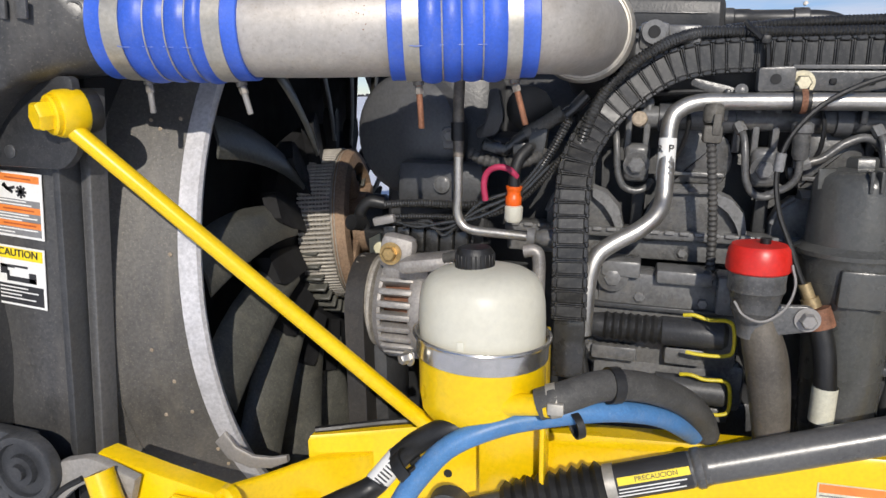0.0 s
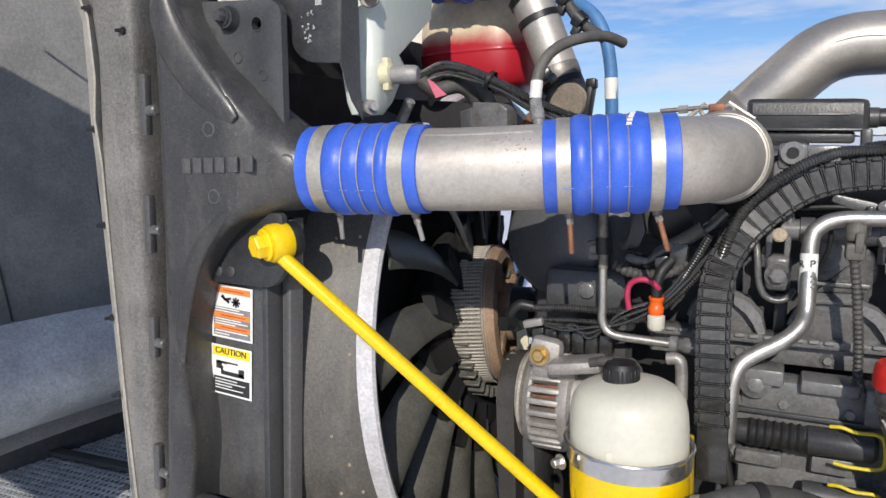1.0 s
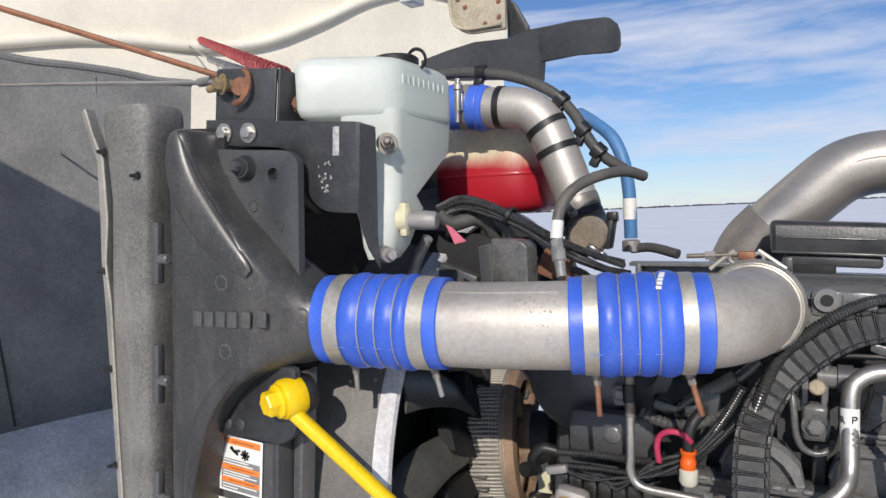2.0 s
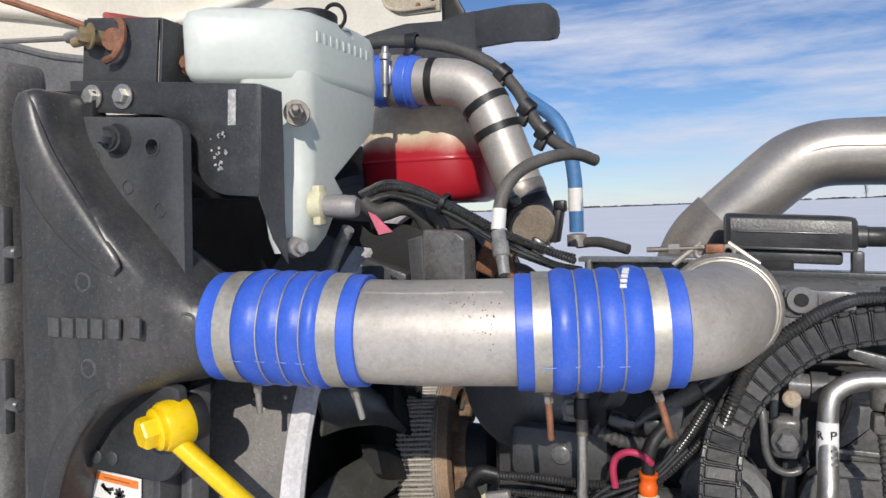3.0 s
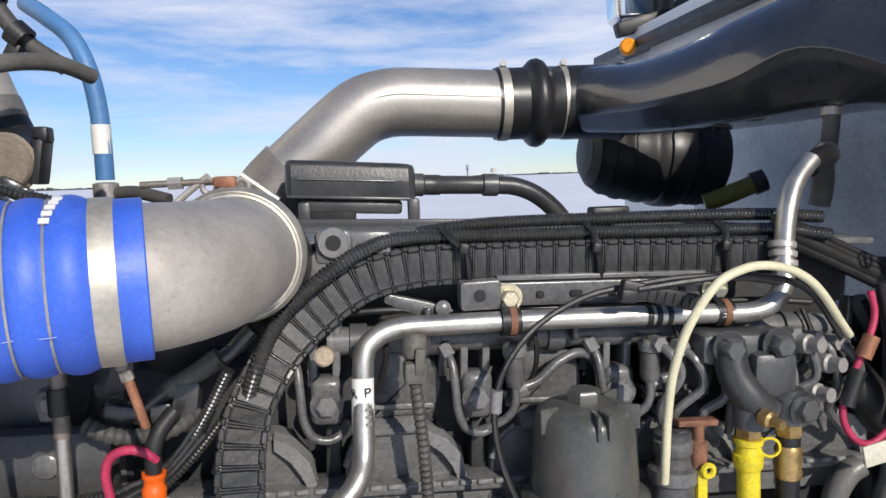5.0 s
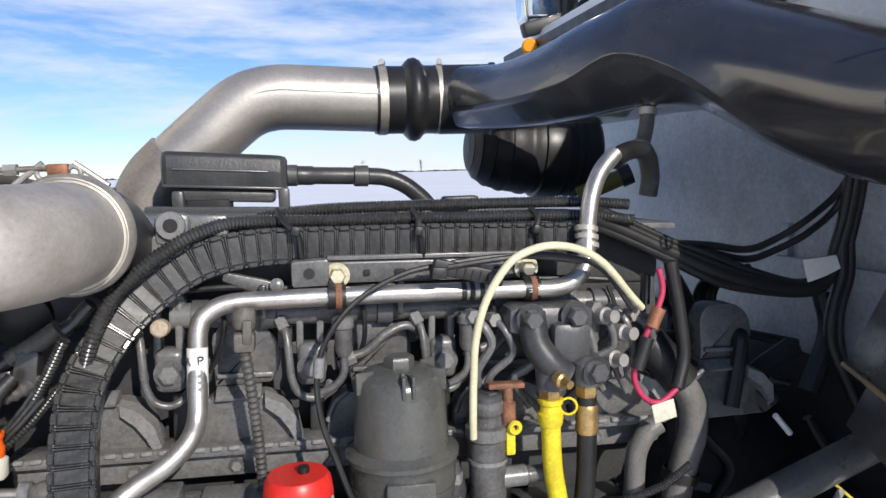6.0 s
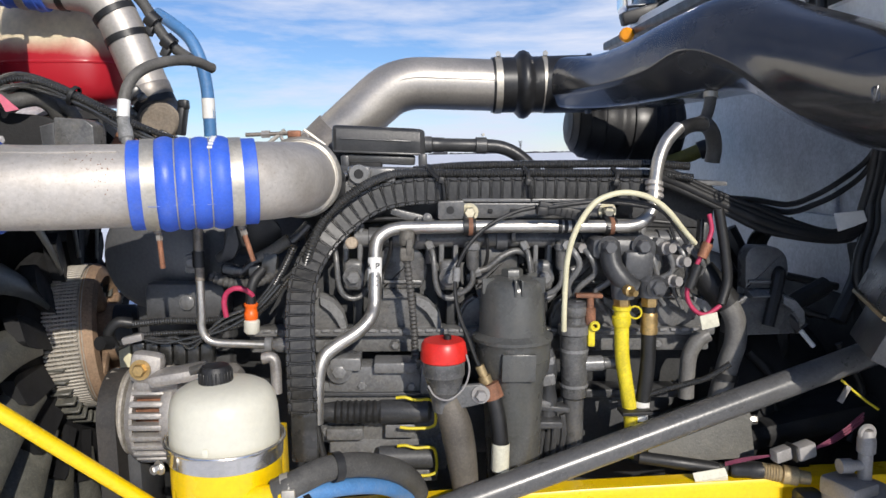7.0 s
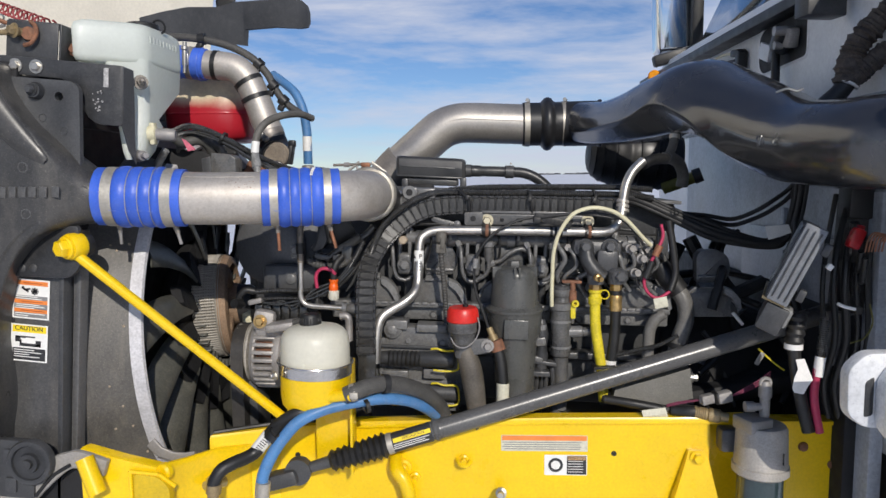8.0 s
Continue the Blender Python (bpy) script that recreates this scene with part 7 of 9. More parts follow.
    part("wire", tube([(1.315, 2.02, 1.875), (1.306, 1.93, 1.905), (1.304, 1.83, 1.918), (1.306, 1.72, 1.908)], 0.004, 8), "ivory", p)
    for k in range(2):
        part("wire", tube([(1.312, 1.92, 1.868 - 0.008 * k), (1.305, 1.85, 1.893 - 0.01 * k), (1.304, 1.78, 1.890 - 0.014 * k), (1.306, 1.70, 1.885 - 0.014 * k)], 0.0045, 8), "rub", p)
    m = thing("door_mirror", "tall chrome door mirror on the far side of the cab", "mirror", (1.5, 2.6, 2.1))
    part("housing", bx((1.405, 2.83, 2.36), (0.16, 0.12, 0.56), (0, -3, 0), 0.03, 4), "chrome", m)
    part("back_edge", bx((1.505, 2.80, 2.36), (0.05, 0.14, 0.58), (0, 0, 0), 0.01), "rub", m)
    part("stalk", bx((1.40, 2.70, 2.06), (0.20, 0.05, 0.05), (0, -15, 0), 0.01), "rub", m)
    part("marker_lamp", lathe([(0, 0.026), (0.012, 0.026), (0.02, 0.018)], (1.262, 2.50, 1.945), (-0.5, -1, 0.1), 20), "amber", m, "amber marker lamp")
    g = thing("windscreen_edge", "dark windscreen frame corner with wiper parts", "windscreen frame", (1.5, 1.8, 2.1))
    part("wiper_link", join(tube([(1.42, 1.90, 2.02), (1.46, 1.80, 2.09), (1.55, 1.55, 2.20)], 0.014, 8), tube([(1.42, 1.86, 2.03), (1.44, 1.74, 2.10), (1.47, 1.70, 2.16)], 0.010, 8)), "rub", g)
    part("glass", bx((1.62, 1.75, 2.35), (0.012, 1.9, 0.62), (0, 25, 0), 0.002), "glassy", g)
    h = thing("gathered_hose", "crumpled dark brown fabric hoses beside the cab wall", "hose", (1.30, 0.95, 1.7))
    rng = random.Random(12)
    for pts, r0 in (([(1.262, 0.95, 1.722), (1.272, 0.95, 1.775), (1.292, 0.945, 1.815), (1.335, 0.93, 1.862), (1.40, 0.90, 1.90)], 0.024), ([(1.268, 0.945, 1.728), (1.290, 0.94, 1.748), (1.320, 0.93, 1.775), (1.365, 0.91, 1.80), (1.42, 0.89, 1.83)], 0.021)):
        p = resample(spline(pts, 8), 0.004)
        fold = [r0 * (1 + rng.uniform(-0.14, 0.12)) for q in p]
        part("sleeve", sweep(p, lambda i: [((fold[i] + 0.0028 * math.sin(3 * k + 0.9 * i)) * math.cos(2 * math.pi * k / 16), (fold[i] + 0.0028 * math.cos(2 * k + 1.3 * i)) * math.sin(2 * math.pi * k / 16)) for k in range(16)]), "brownhose", h)
    part("end_ring", torus((1.264, 0.948, 1.722), (0.5, -0.1, 1), 0.020, 0.0035, 28, 8), "white", h, "white end ring")
    part("neck", tube([(1.264, 0.948, 1.724), (1.250, 0.95, 1.704), (1.225, 0.955, 1.68), (1.20, 0.96, 1.655)], 0.018, 14), "rub", h)
    part("bracket_box", bx((1.262, 1.07, 1.905), (0.09, 0.05, 0.055), (0, 0, 10), 0.004), "blk", h)


M["brownhose"] = mat("brown_fabric_hose", (0.060, 0.048, 0.040), 0.7, 0, 0.45, 24, 0.5, 240, 0.5, (0.15, 0.12, 0.095))
build_cab()


M["box"] = mat("fuse_box_grey", (0.05, 0.052, 0.056), 0.28, 0, 0.2, 14, 0.08, 200, 0.2, (0.14, 0.13, 0.12))


# paler copy of the box grey, with sunlight on the near end mixed in
M["lidgrey"] = mat("sunlit_cover_grey", (0.19, 0.20, 0.215), 0.42, 0, 0.2, 18, 0.15, 220, 0.3, (0.1, 0.1, 0.1))


def build_fusebox():
    f = thing("fuse_box", "grey metal fuse box hanging beside the cab wall", "fuse box", (1.17, 0.92, 1.35))
    turn = (0, 24, -24)
    m = pose(1.152, 0.895, 1.372, *turn)

    def put(x, y, z):
        return tuple(m @ Vector((x, y, z)))

    part("case", bx(put(0, 0, 0), (0.040, 0.205, 0.150), turn, 0.006), "box", f)
    part("base_edge", bx(put(-0.001, 0, -0.077), (0.043, 0.205, 0.006), turn, 0.001), "oldbrass", f, "yellowed lower edge")
    part("lid", bx(put(0.004, -0.106, 0.004), (0.040, 0.014, 0.158), turn, 0.003), "lidgrey", f, "ribbed end cover painted paler as the sunlit side")
    for k in range(3):
        part("lid_rib", bx(put(-0.008 + 0.012 * k, -0.1145, 0.004), (0.003, 0.004, 0.140), turn, 0.001), "box", f)
    for z in (-0.045, 0.05):
        part("latch", bx(put(0.036, -0.100, z), (0.014, 0.020, 0.024), turn, 0.003), "blk", f)
    part("lower_case", bx(put(0.022, -0.075, -0.098), (0.036, 0.050, 0.040), turn, 0.006), "filter2x", f, "grey lower half of the case")
    # extra plate, set on the sun's line so the strut's end falls in shadow
    part("hanger_plate", bx(put(0.012, -0.030, -0.108), (0.044, 0.150, 0.055), turn, 0.004), "blk", f, "dark plate added below the box to shade the strut")
    c = thing("cable_boot", "black pleated cable boot with white tape and red cable", "cable", (1.19, 0.88, 1.05))
    part("pleats", lathe([(0.008 * k, 0.019 if k % 2 else 0.0155) for k in range(9)], (1.149, 0.875, 1.205), (0.1, 0, 1), 20), "rub", c)
    part("tape", lathe([(0, 0.0175), (0.011, 0.0175)], (1.1495, 0.875, 1.196), (0, 0, 1), 20), "white", c, "white tape")
    part("tail", tube([(1.149, 0.875, 1.21), (1.154, 0.873, 1.16), (1.164, 0.868, 1.10), (1.180, 0.862, 1.03)], 0.0125, 14), "rub", c)
    part("paper", loft([[(1.148, 0.860, 1.178), (1.164, 0.858, 1.180), (1.164, 0.857, 1.180), (1.148, 0.859, 1.178)], [(1.150, 0.853, 1.160), (1.172, 0.856, 1.158), (1.172, 0.855, 1.158), (1.150, 0.852, 1.160)], [(1.146, 0.858, 1.142), (1.178, 0.850, 1.140), (1.178, 0.849, 1.140), (1.146, 0.857, 1.142)], [(1.140, 0.852, 1.122), (1.172, 0.855, 1.126), (1.172, 0.854, 1.126), (1.140, 0.851, 1.122)], [(1.146, 0.856, 1.112), (1.162, 0.852, 1.110), (1.162, 0.851, 1.110), (1.146, 0.855, 1.112)]]), "white", c, "crumpled white tape flag")
    part("red_cable", tube([(1.19, 0.858, 1.16), (1.186, 0.858, 1.12), (1.188, 0.858, 1.085), (1.20, 0.858, 1.03)], 0.008, 10), "pink", c, "red cable")
    part("conduit", corrugated([(1.205, 0.87, 1.26), (1.20, 0.862, 1.22), (1.193, 0.858, 1.17)], 0.0095, 0.004, 0.0012), "loom", c)
    part("conduit_tape", lathe([(-0.02, 0.010), (0.02, 0.010)], (1.193, 0.858, 1.165), (0.1, 0, 1), 16, cap=False), "white", c)
    b = thing("water_separator", "grey fuel water separator head above a dark clear bowl", "filter", (1.105, 0.90, 0.80))
    q = Vector((1.106, 0.905, 0))
    part("head", lathe([(0.925, 0.050), (0.930, 0.056), (0.945, 0.056), (0.947, 0.053), (1.022, 0.050), (1.030, 0.046)], q, (0, 0, 1), 44), "sephead", b)
    part("bowl", lathe([(0.70, 0.040), (0.72, 0.046), (0.927, 0.046)], q, (0, 0, 1), 40), "glassy", b, "dark clear bowl")
    part("head_top", bx((1.085, 0.90, 1.033), (0.055, 0.06, 0.03), (0, 0, 20), 0.006), "filter", b)
    part("fitting", join(lathe([(0, 0.014), (0.012, 0.014), (0.014, 0.010), (0.055, 0.010), (0.057, 0.013), (0.075, 0.013), (0.09, 0.008)], (1.108, 0.90, 1.032), (0, 0, 1), 16), lathe([(0, 0.008), (0.02, 0.008), (0.022, 0.011), (0.04, 0.011)], (1.108, 0.90, 1.068), (-1, 0, 0), 14), torus((1.108, 0.90, 1.118), (0, 1, 0), 0.010, 0.004, 18, 6)), "filter", b, "dull steel fittings")
    part("slot", bx((1.130, 0.853, 0.975), (0.002, 0.002, 0.024), (0, 0, 0), 0), "core", b)
    part("bracket", bx((1.05, 0.94, 0.985), (0.04, 0.04, 0.05), (0, 0, 0), 0.008), "blk", b)
    s = thing("spring_hanger", "yellow cast hanger bolted to the chassis rail", "hanger", (0.99, 0.95, 0.8))
    part("casting", loft([[(0.925, 0.93, 0.80), (1.045, 0.93, 0.80), (1.045, 0.962, 0.80), (0.925, 0.962, 0.80)], [(0.965, 0.945, 0.93), (1.015, 0.945, 0.93), (1.015, 0.962, 0.93), (0.965, 0.962, 0.93)], [(0.972, 0.95, 0.953), (1.006, 0.95, 0.953), (1.006, 0.962, 0.953), (0.972, 0.962, 0.953)]]), "yel", s)
    part("bolt", hexbolt((0.990, 0.945, 0.939), (0, -1, 0), 0.0105, 0.012), "yel", s)
    g = thing("air_tank_end", "pale scuffed round end of a tank beside the rail", "tank", (1.2, 0.64, 1.1))
    part("disc", plate(rounded([(1.150, 1.253), (1.30, 1.256), (1.34, 1.20), (1.34, 1.15), (1.30, 1.118), (1.150, 1.128), (1.124, 1.150), (1.122, 1.225)], 0.014), 0.615, 0.640, 0.006), "scuff", g)
    part("slot", plate(rounded([(1.150, 1.205), (1.164, 1.215), (1.164, 1.150), (1.150, 1.146)], 0.005), 0.6135, 0.617, 0.001), "blk", g)
    part("second_disc", plate(rounded([(1.185, 1.238), (1.30, 1.24), (1.33, 1.20), (1.33, 1.14), (1.30, 1.100), (1.19, 1.104), (1.167, 1.135), (1.166, 1.210)], 0.014), 0.580, 0.6125, 0.006), "scuff", g)


M["sephead"] = mat("dull_cast_head", (0.40, 0.375, 0.34), 0.5, 0.2, 0.2, 18, 0.3, 260, 0.3, (0.30, 0.27, 0.22))
M["scuff"] = mat("scuffed_white", (0.66, 0.67, 0.68), 0.5, 0.1, 0.12, 14, 0.2, 120, 0.6, (0.22, 0.23, 0.24))
build_fusebox()

# ---- behind the charge air pipe ----


M["dusttan"] = mat("dusty_cap", (0.20, 0.165, 0.125), 0.7, 0, 0.3, 24, 0.4, 300, 0.3, (0.2, 0.14, 0.09))
M["greyhose"] = mat("dusty_grey_hose", (0.105, 0.100, 0.090), 0.55, 0, 0.25, 22, 0.25, 300, 0.4, (0.22, 0.20, 0.17))
M["hosegrey2"] = mat("cloudy_sleeve", (0.26, 0.26, 0.25), 0.4, 0.1, 0.3, 60, 0.2, 260, 0.5, (0.12, 0.11, 0.1))


def build_upper_pipe():
    u = thing("radiator_top_pipe", "dull aluminium radiator top pipe with a blue boot", "pipe", (-0.05, 1.19, 1.6))
    line = [(-0.175, 1.19, 1.824), (-0.131, 1.19, 1.818), (-0.090, 1.19, 1.814), (-0.062, 1.19, 1.806), (-0.040, 1.19, 1.787), (-0.026, 1.19, 1.762), (-0.006, 1.19, 1.710), (0.014, 1.19, 1.653)]
    part("tube", tube(line, 0.0338, 36), "alu", u)
    part("boot", lathe([(0, 0.036), (0.002, 0.038), (0.082, 0.038), (0.084, 0.036)], (-0.218, 1.19, 1.828), (1, 0, -0.13), 36), "blue", u, "blue silicone boot")
    for q in (0.020, 0.072):
        part("boot_rib", torus(Vector((-0.218, 1.19, 1.828)) + Vector((1, 0, -0.13)).normalized() * q, (1, 0, -0.13), 0.038, 0.0022, 36, 8), "blue", u)
    cl = part("worm_clamp", ring((-0.170, 1.19, 1.822), (1, 0, -0.13), 0.038, 0.0014, 0.014, 36), "band", u)
    part("clamp_housing", join(bx((-0.170, 1.150, 1.826), (0.015, 0.008, 0.03), (0, 0, 0), 0.003), lathe([(0, 0.0040), (0.018, 0.0040), (0.018, 0.0062), (0.052, 0.0062), (0.054, 0.0085), (0.062, 0.0085), (0.064, 0.005), (0.072, 0.005)], (-0.171, 1.142, 1.792), (0.05, 0, 1), 14)), "steel", cl)
    for a, b in ((1, 2), (4, 5), (5, 6)):
        p, q = Vector(line[a]), Vector(line[b])
        m = p.lerp(q, 0.5 if a else 0.15)
        part("rubber_band", ring(m, q - p, 0.0340, 0.0016, 0.011, 36), "rub", u)
    part("end_sleeve", lathe([(0, 0.0342), (0.002, 0.0352), (0.020, 0.0352), (0.022, 0.034)], (0.012, 1.19, 1.658), (0.34, 0.0, -1), 32), "alud2", u, "dull grey end sleeve")
    part("end_hose", tube([(0.020, 1.19, 1.634), (0.029, 1.186, 1.614), (0.034, 1.172, 1.602), (0.037, 1.156, 1.597)], 0.0345, 28), "rub", u, "black rubber elbow")
    part("end_cap", lathe([(0, 0.0335), (0.002, 0.0300), (0.006, 0.0285), (0.008, 0.026), (0.008, 0.0)], (0.039, 1.154, 1.597), (0.1, -1, -0.15), 30), "dusttan", u, "dusty tan end cap")
    part("end_clip", join(bx((0.070, 1.17, 1.60), (0.012, 0.03, 0.05), (0, 10, 0), 0.003), bx((0.076, 1.165, 1.625), (0.016, 0.02, 0.016), (0, 0, 0), 0.003)), "rub", u)
    h = thing("vent_hose", "grey vent hose tied along the radiator top pipe", "hose", (0.0, 1.2, 1.7))
    part("hose", tube([(-0.26, 1.20, 1.886), (-0.224, 1.20, 1.887), (-0.158, 1.20, 1.882), (-0.086, 1.20, 1.865), (-0.026, 1.20, 1.834), (0.011, 1.20, 1.794), (0.031, 1.20, 1.756), (0.054, 1.205, 1.724), (0.085, 1.22, 1.70)], 0.0092, 14), "hose", h)
    for p in ((-0.146, 1.195, 1.880), (-0.008, 1.195, 1.818), (0.026, 1.195, 1.766), (0.050, 1.195, 1.730)):
        part("clip", join(ring(p, (1, 0, -1 if p[0] > -0.1 else 0), 0.010, 0.004, 0.016, 20), bx((p[0] - 0.006, p[1], p[2] - 0.016), (0.014, 0.016, 0.018), (0, 30, 0), 0.003)), "rub", h)
    g = thing("grey_hose", "grey rubber hose with a white label arching over the pipe", "hose", (0.03, 1.03, 1.56))
    part("hose", tube([(0.026, 1.033, 1.594), (0.025, 1.036, 1.610), (0.028, 1.045, 1.638), (0.038, 1.055, 1.660), (0.055, 1.075, 1.677), (0.080, 1.11, 1.689), (0.103, 1.15, 1.693), (0.121, 1.187, 1.686)], 0.0083, 16), "greyhose", g)
    part("label", lathe([(-0.013, 0.0090), (0.013, 0.0090)], (0.0255, 1.0365, 1.611), (0.05, 0.2, 1), 18, cap=False), "paper", g, "white label")
    part("fitting", lathe([(-0.052, 0.0070), (-0.030, 0.0080), (-0.028, 0.0105), (-0.010, 0.0105), (-0.008, 0.0090), (0.004, 0.0090)], (0.0265, 1.030, 1.592), (-0.25, 0.42, 1), 14), "hosegrey2", g)
    b = thing("blue_vent_hose", "blue hose with a white label behind the radiator pipe", "hose", (0.05, 1.43, 1.56))
    part("hose", tube([(-0.06, 1.50, 1.835), (-0.02, 1.46, 1.808), (0.018, 1.44, 1.775), (0.040, 1.43, 1.728), (0.048, 1.43, 1.68), (0.050, 1.43, 1.637), (0.050, 1.43, 1.58)], 0.0125, 16), "bluehose", b)
    part("label", lathe([(-0.020, 0.013), (0.020, 0.013)], (0.0495, 1.43, 1.636), (0, 0, 1), 18, cap=False), "paper", b, "white printed label")
    part("fitting", lathe([(0, 0.017), (0.02, 0.017), (0.022, 0.012)], (0.050, 1.43, 1.555), (0, 0, 1), 16), "cast_alu", b)
    part("tail", tube([(0.05, 1.43, 1.56), (0.09, 1.42, 1.562), (0.14, 1.40, 1.55)], 0.009, 10), "hose", b)


build_upper_pipe()


def build_coolant_tank():
    t = thing("coolant_tank", "translucent coolant tank half full of red coolant", "coolant tank", (-0.19, 1.42, 1.5))

    def rr(z, s):
        return super_ring((-0.176, 1.347, z), (1, 0, 0), (0, 1, 0), 0.104 * s, 0.10 * s, 3.2, 36)

    part("wall", loft([rr(1.638, 0.80), rr(1.643, 0.95), rr(1.652, 1.03), rr(1.668, 1.08), rr(1.70, 1.10), rr(1.75, 1.08), rr(1.785, 1.02), rr(1.808, 0.93), rr(1.822, 0.8), rr(1.828, 0.6)]), "tankmix", t, "cloudy wall with red coolant showing through")
    part("seam", loft([rr(1.704, 1.105), rr(1.707, 1.115), rr(1.710, 1.105)]), "tankmix", t)
    b = thing("grey_valve_box", "angular dark grey bracket box behind the pipe", "bracket", (-0.05, 1.06, 1.5))
    part("front", plate(rounded([(-0.078, 1.601), (-0.034, 1.597), (-0.022, 1.588), (-0.022, 1.50), (-0.080, 1.50)], 0.004), 1.040, 1.085, 0.003), "eng", b)
    part("flank", plate([(-0.104, 1.588), (-0.082, 1.594), (-0.082, 1.50), (-0.100, 1.50)], 1.050, 1.08, 0.003), "engd", b)
    part("shelf", bx((-0.150, 1.075, 1.535), (0.07, 0.03, 0.04), (0, 20, 0), 0.005), "engd", b)
    s = thing("tank_stay", "grey flattened tube stay", "stay", (-0.22, 1.0, 1.55))
    part("stay", tube([(-0.158, 0.99, 1.606), (-0.183, 1.0, 1.572), (-0.205, 1.01, 1.525)], 0.0085, 12), "hosegrey2", s)
    w = thing("wire_bundle", "bundle of black wires and conduit behind the pipe", "wires", (0.0, 1.06, 1.58))
    rng = random.Random(8)
    base = [(-0.165, 1.05, 1.645), (-0.129, 1.06, 1.655), (-0.086, 1.06, 1.647), (-0.037, 1.06, 1.621), (0.025, 1.06, 1.587), (0.075, 1.07, 1.562), (0.11, 1.09, 1.55)]
    for k in range(7):
        o = Vector((rng.uniform(-0.006, 0.006), rng.uniform(-0.008, 0.012), rng.uniform(-0.011, 0.009)))
        pts = [Vector(p) + o + Vector((0, 0, rng.uniform(-0.004, 0.004))) for p in base]
        part("wire", corrugated(pts, 0.0052) if k in (1, 4) else tube(pts, rng.uniform(0.0028, 0.0045), 7), "loom", w)
    part("sleeve", tube([(-0.168, 1.05, 1.642), (-0.15, 1.06, 1.625), (-0.12, 1.08, 1.632), (-0.10, 1.10, 1.615), (-0.095, 1.12, 1.57)], 0.0125, 12), "hose", w)
    part("tie", ring((-0.055, 1.062, 1.632), (1, 0, -0.5), 0.014, 0.002, 0.006, 16), "rub", w)
    part("grey_arch", tube([(-0.172, 1.11, 1.585), (-0.174, 1.10, 1.608), (-0.163, 1.10, 1.622), (-0.140, 1.10, 1.629), (-0.110, 1.10, 1.629), (-0.084, 1.10, 1.619), (-0.071, 1.10, 1.602), (-0.062, 1.105, 1.57), (-0.058, 1.12, 1.52)], 0.0095, 12), "greyhose", w, "grey hose arch")
    for x, y, z, r in ((-0.120, 1.15, 1.585, 0.005), (-0.030, 1.15, 1.570, 0.0055), (0.005, 1.13, 1.545, 0.006)):
        part("elbow", tube([(x - 0.03, y + 0.03, z - 0.06), (x - 0.008, y, z - 0.012), (x + 0.016, y, z), (x + 0.038, y + 0.02, z - 0.018), (x + 0.045, y + 0.04, z - 0.07)], r, 10), "hose", w)
    for x, y, z, ry in ((0.012, 1.12, 1.640, -30), (-0.005, 1.16, 1.610, 45), (0.048, 1.15, 1.572, 30)):
        part("plug", join(bx((x, y, z), (0.026, 0.020, 0.018), (0, ry, 12), 0.004), bx((x + 0.014, y - 0.004, z - 0.006), (0.014, 0.014, 0.013), (0, ry, 12), 0.003)), "loom", w)
    # two added black sheets hide the shroud rim and hold the dark depth here
    under = thing("dark_fill_sheets", "black sheets added to fill the dark space under the coolant tank", "bracket", (-0.2, 1.35, 1.5))
    part("screen", plate(rounded([(-0.345, 1.628), (-0.230, 1.618), (-0.115, 1.606), (-0.070, 1.585), (-0.070, 1.47), (-0.345, 1.47)], 0.008), 1.092, 1.100, 0.002), "core", under, "black sheet added to fill the dark space behind the hoses")
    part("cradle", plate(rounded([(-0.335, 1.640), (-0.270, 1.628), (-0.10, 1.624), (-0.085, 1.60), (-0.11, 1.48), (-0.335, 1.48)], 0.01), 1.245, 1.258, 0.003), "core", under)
    c = thing("copper_fitting", "rusty bracket among hoses behind the pipe", "bracket", (0.0, 1.1, 1.55))
    part("bracket", join(bx((-0.012, 1.14, 1.555), (0.045, 0.02, 0.05), (0, 25, 10), 0.006), bx((0.012, 1.12, 1.54), (0.02, 0.02, 0.04), (0, -20, 0), 0.004)), "rust", c)
    part("sleeve", tube([(-0.05, 1.10, 1.60), (-0.05, 1.10, 1.55), (-0.045, 1.11, 1.49)], 0.013, 10), "rub", c)


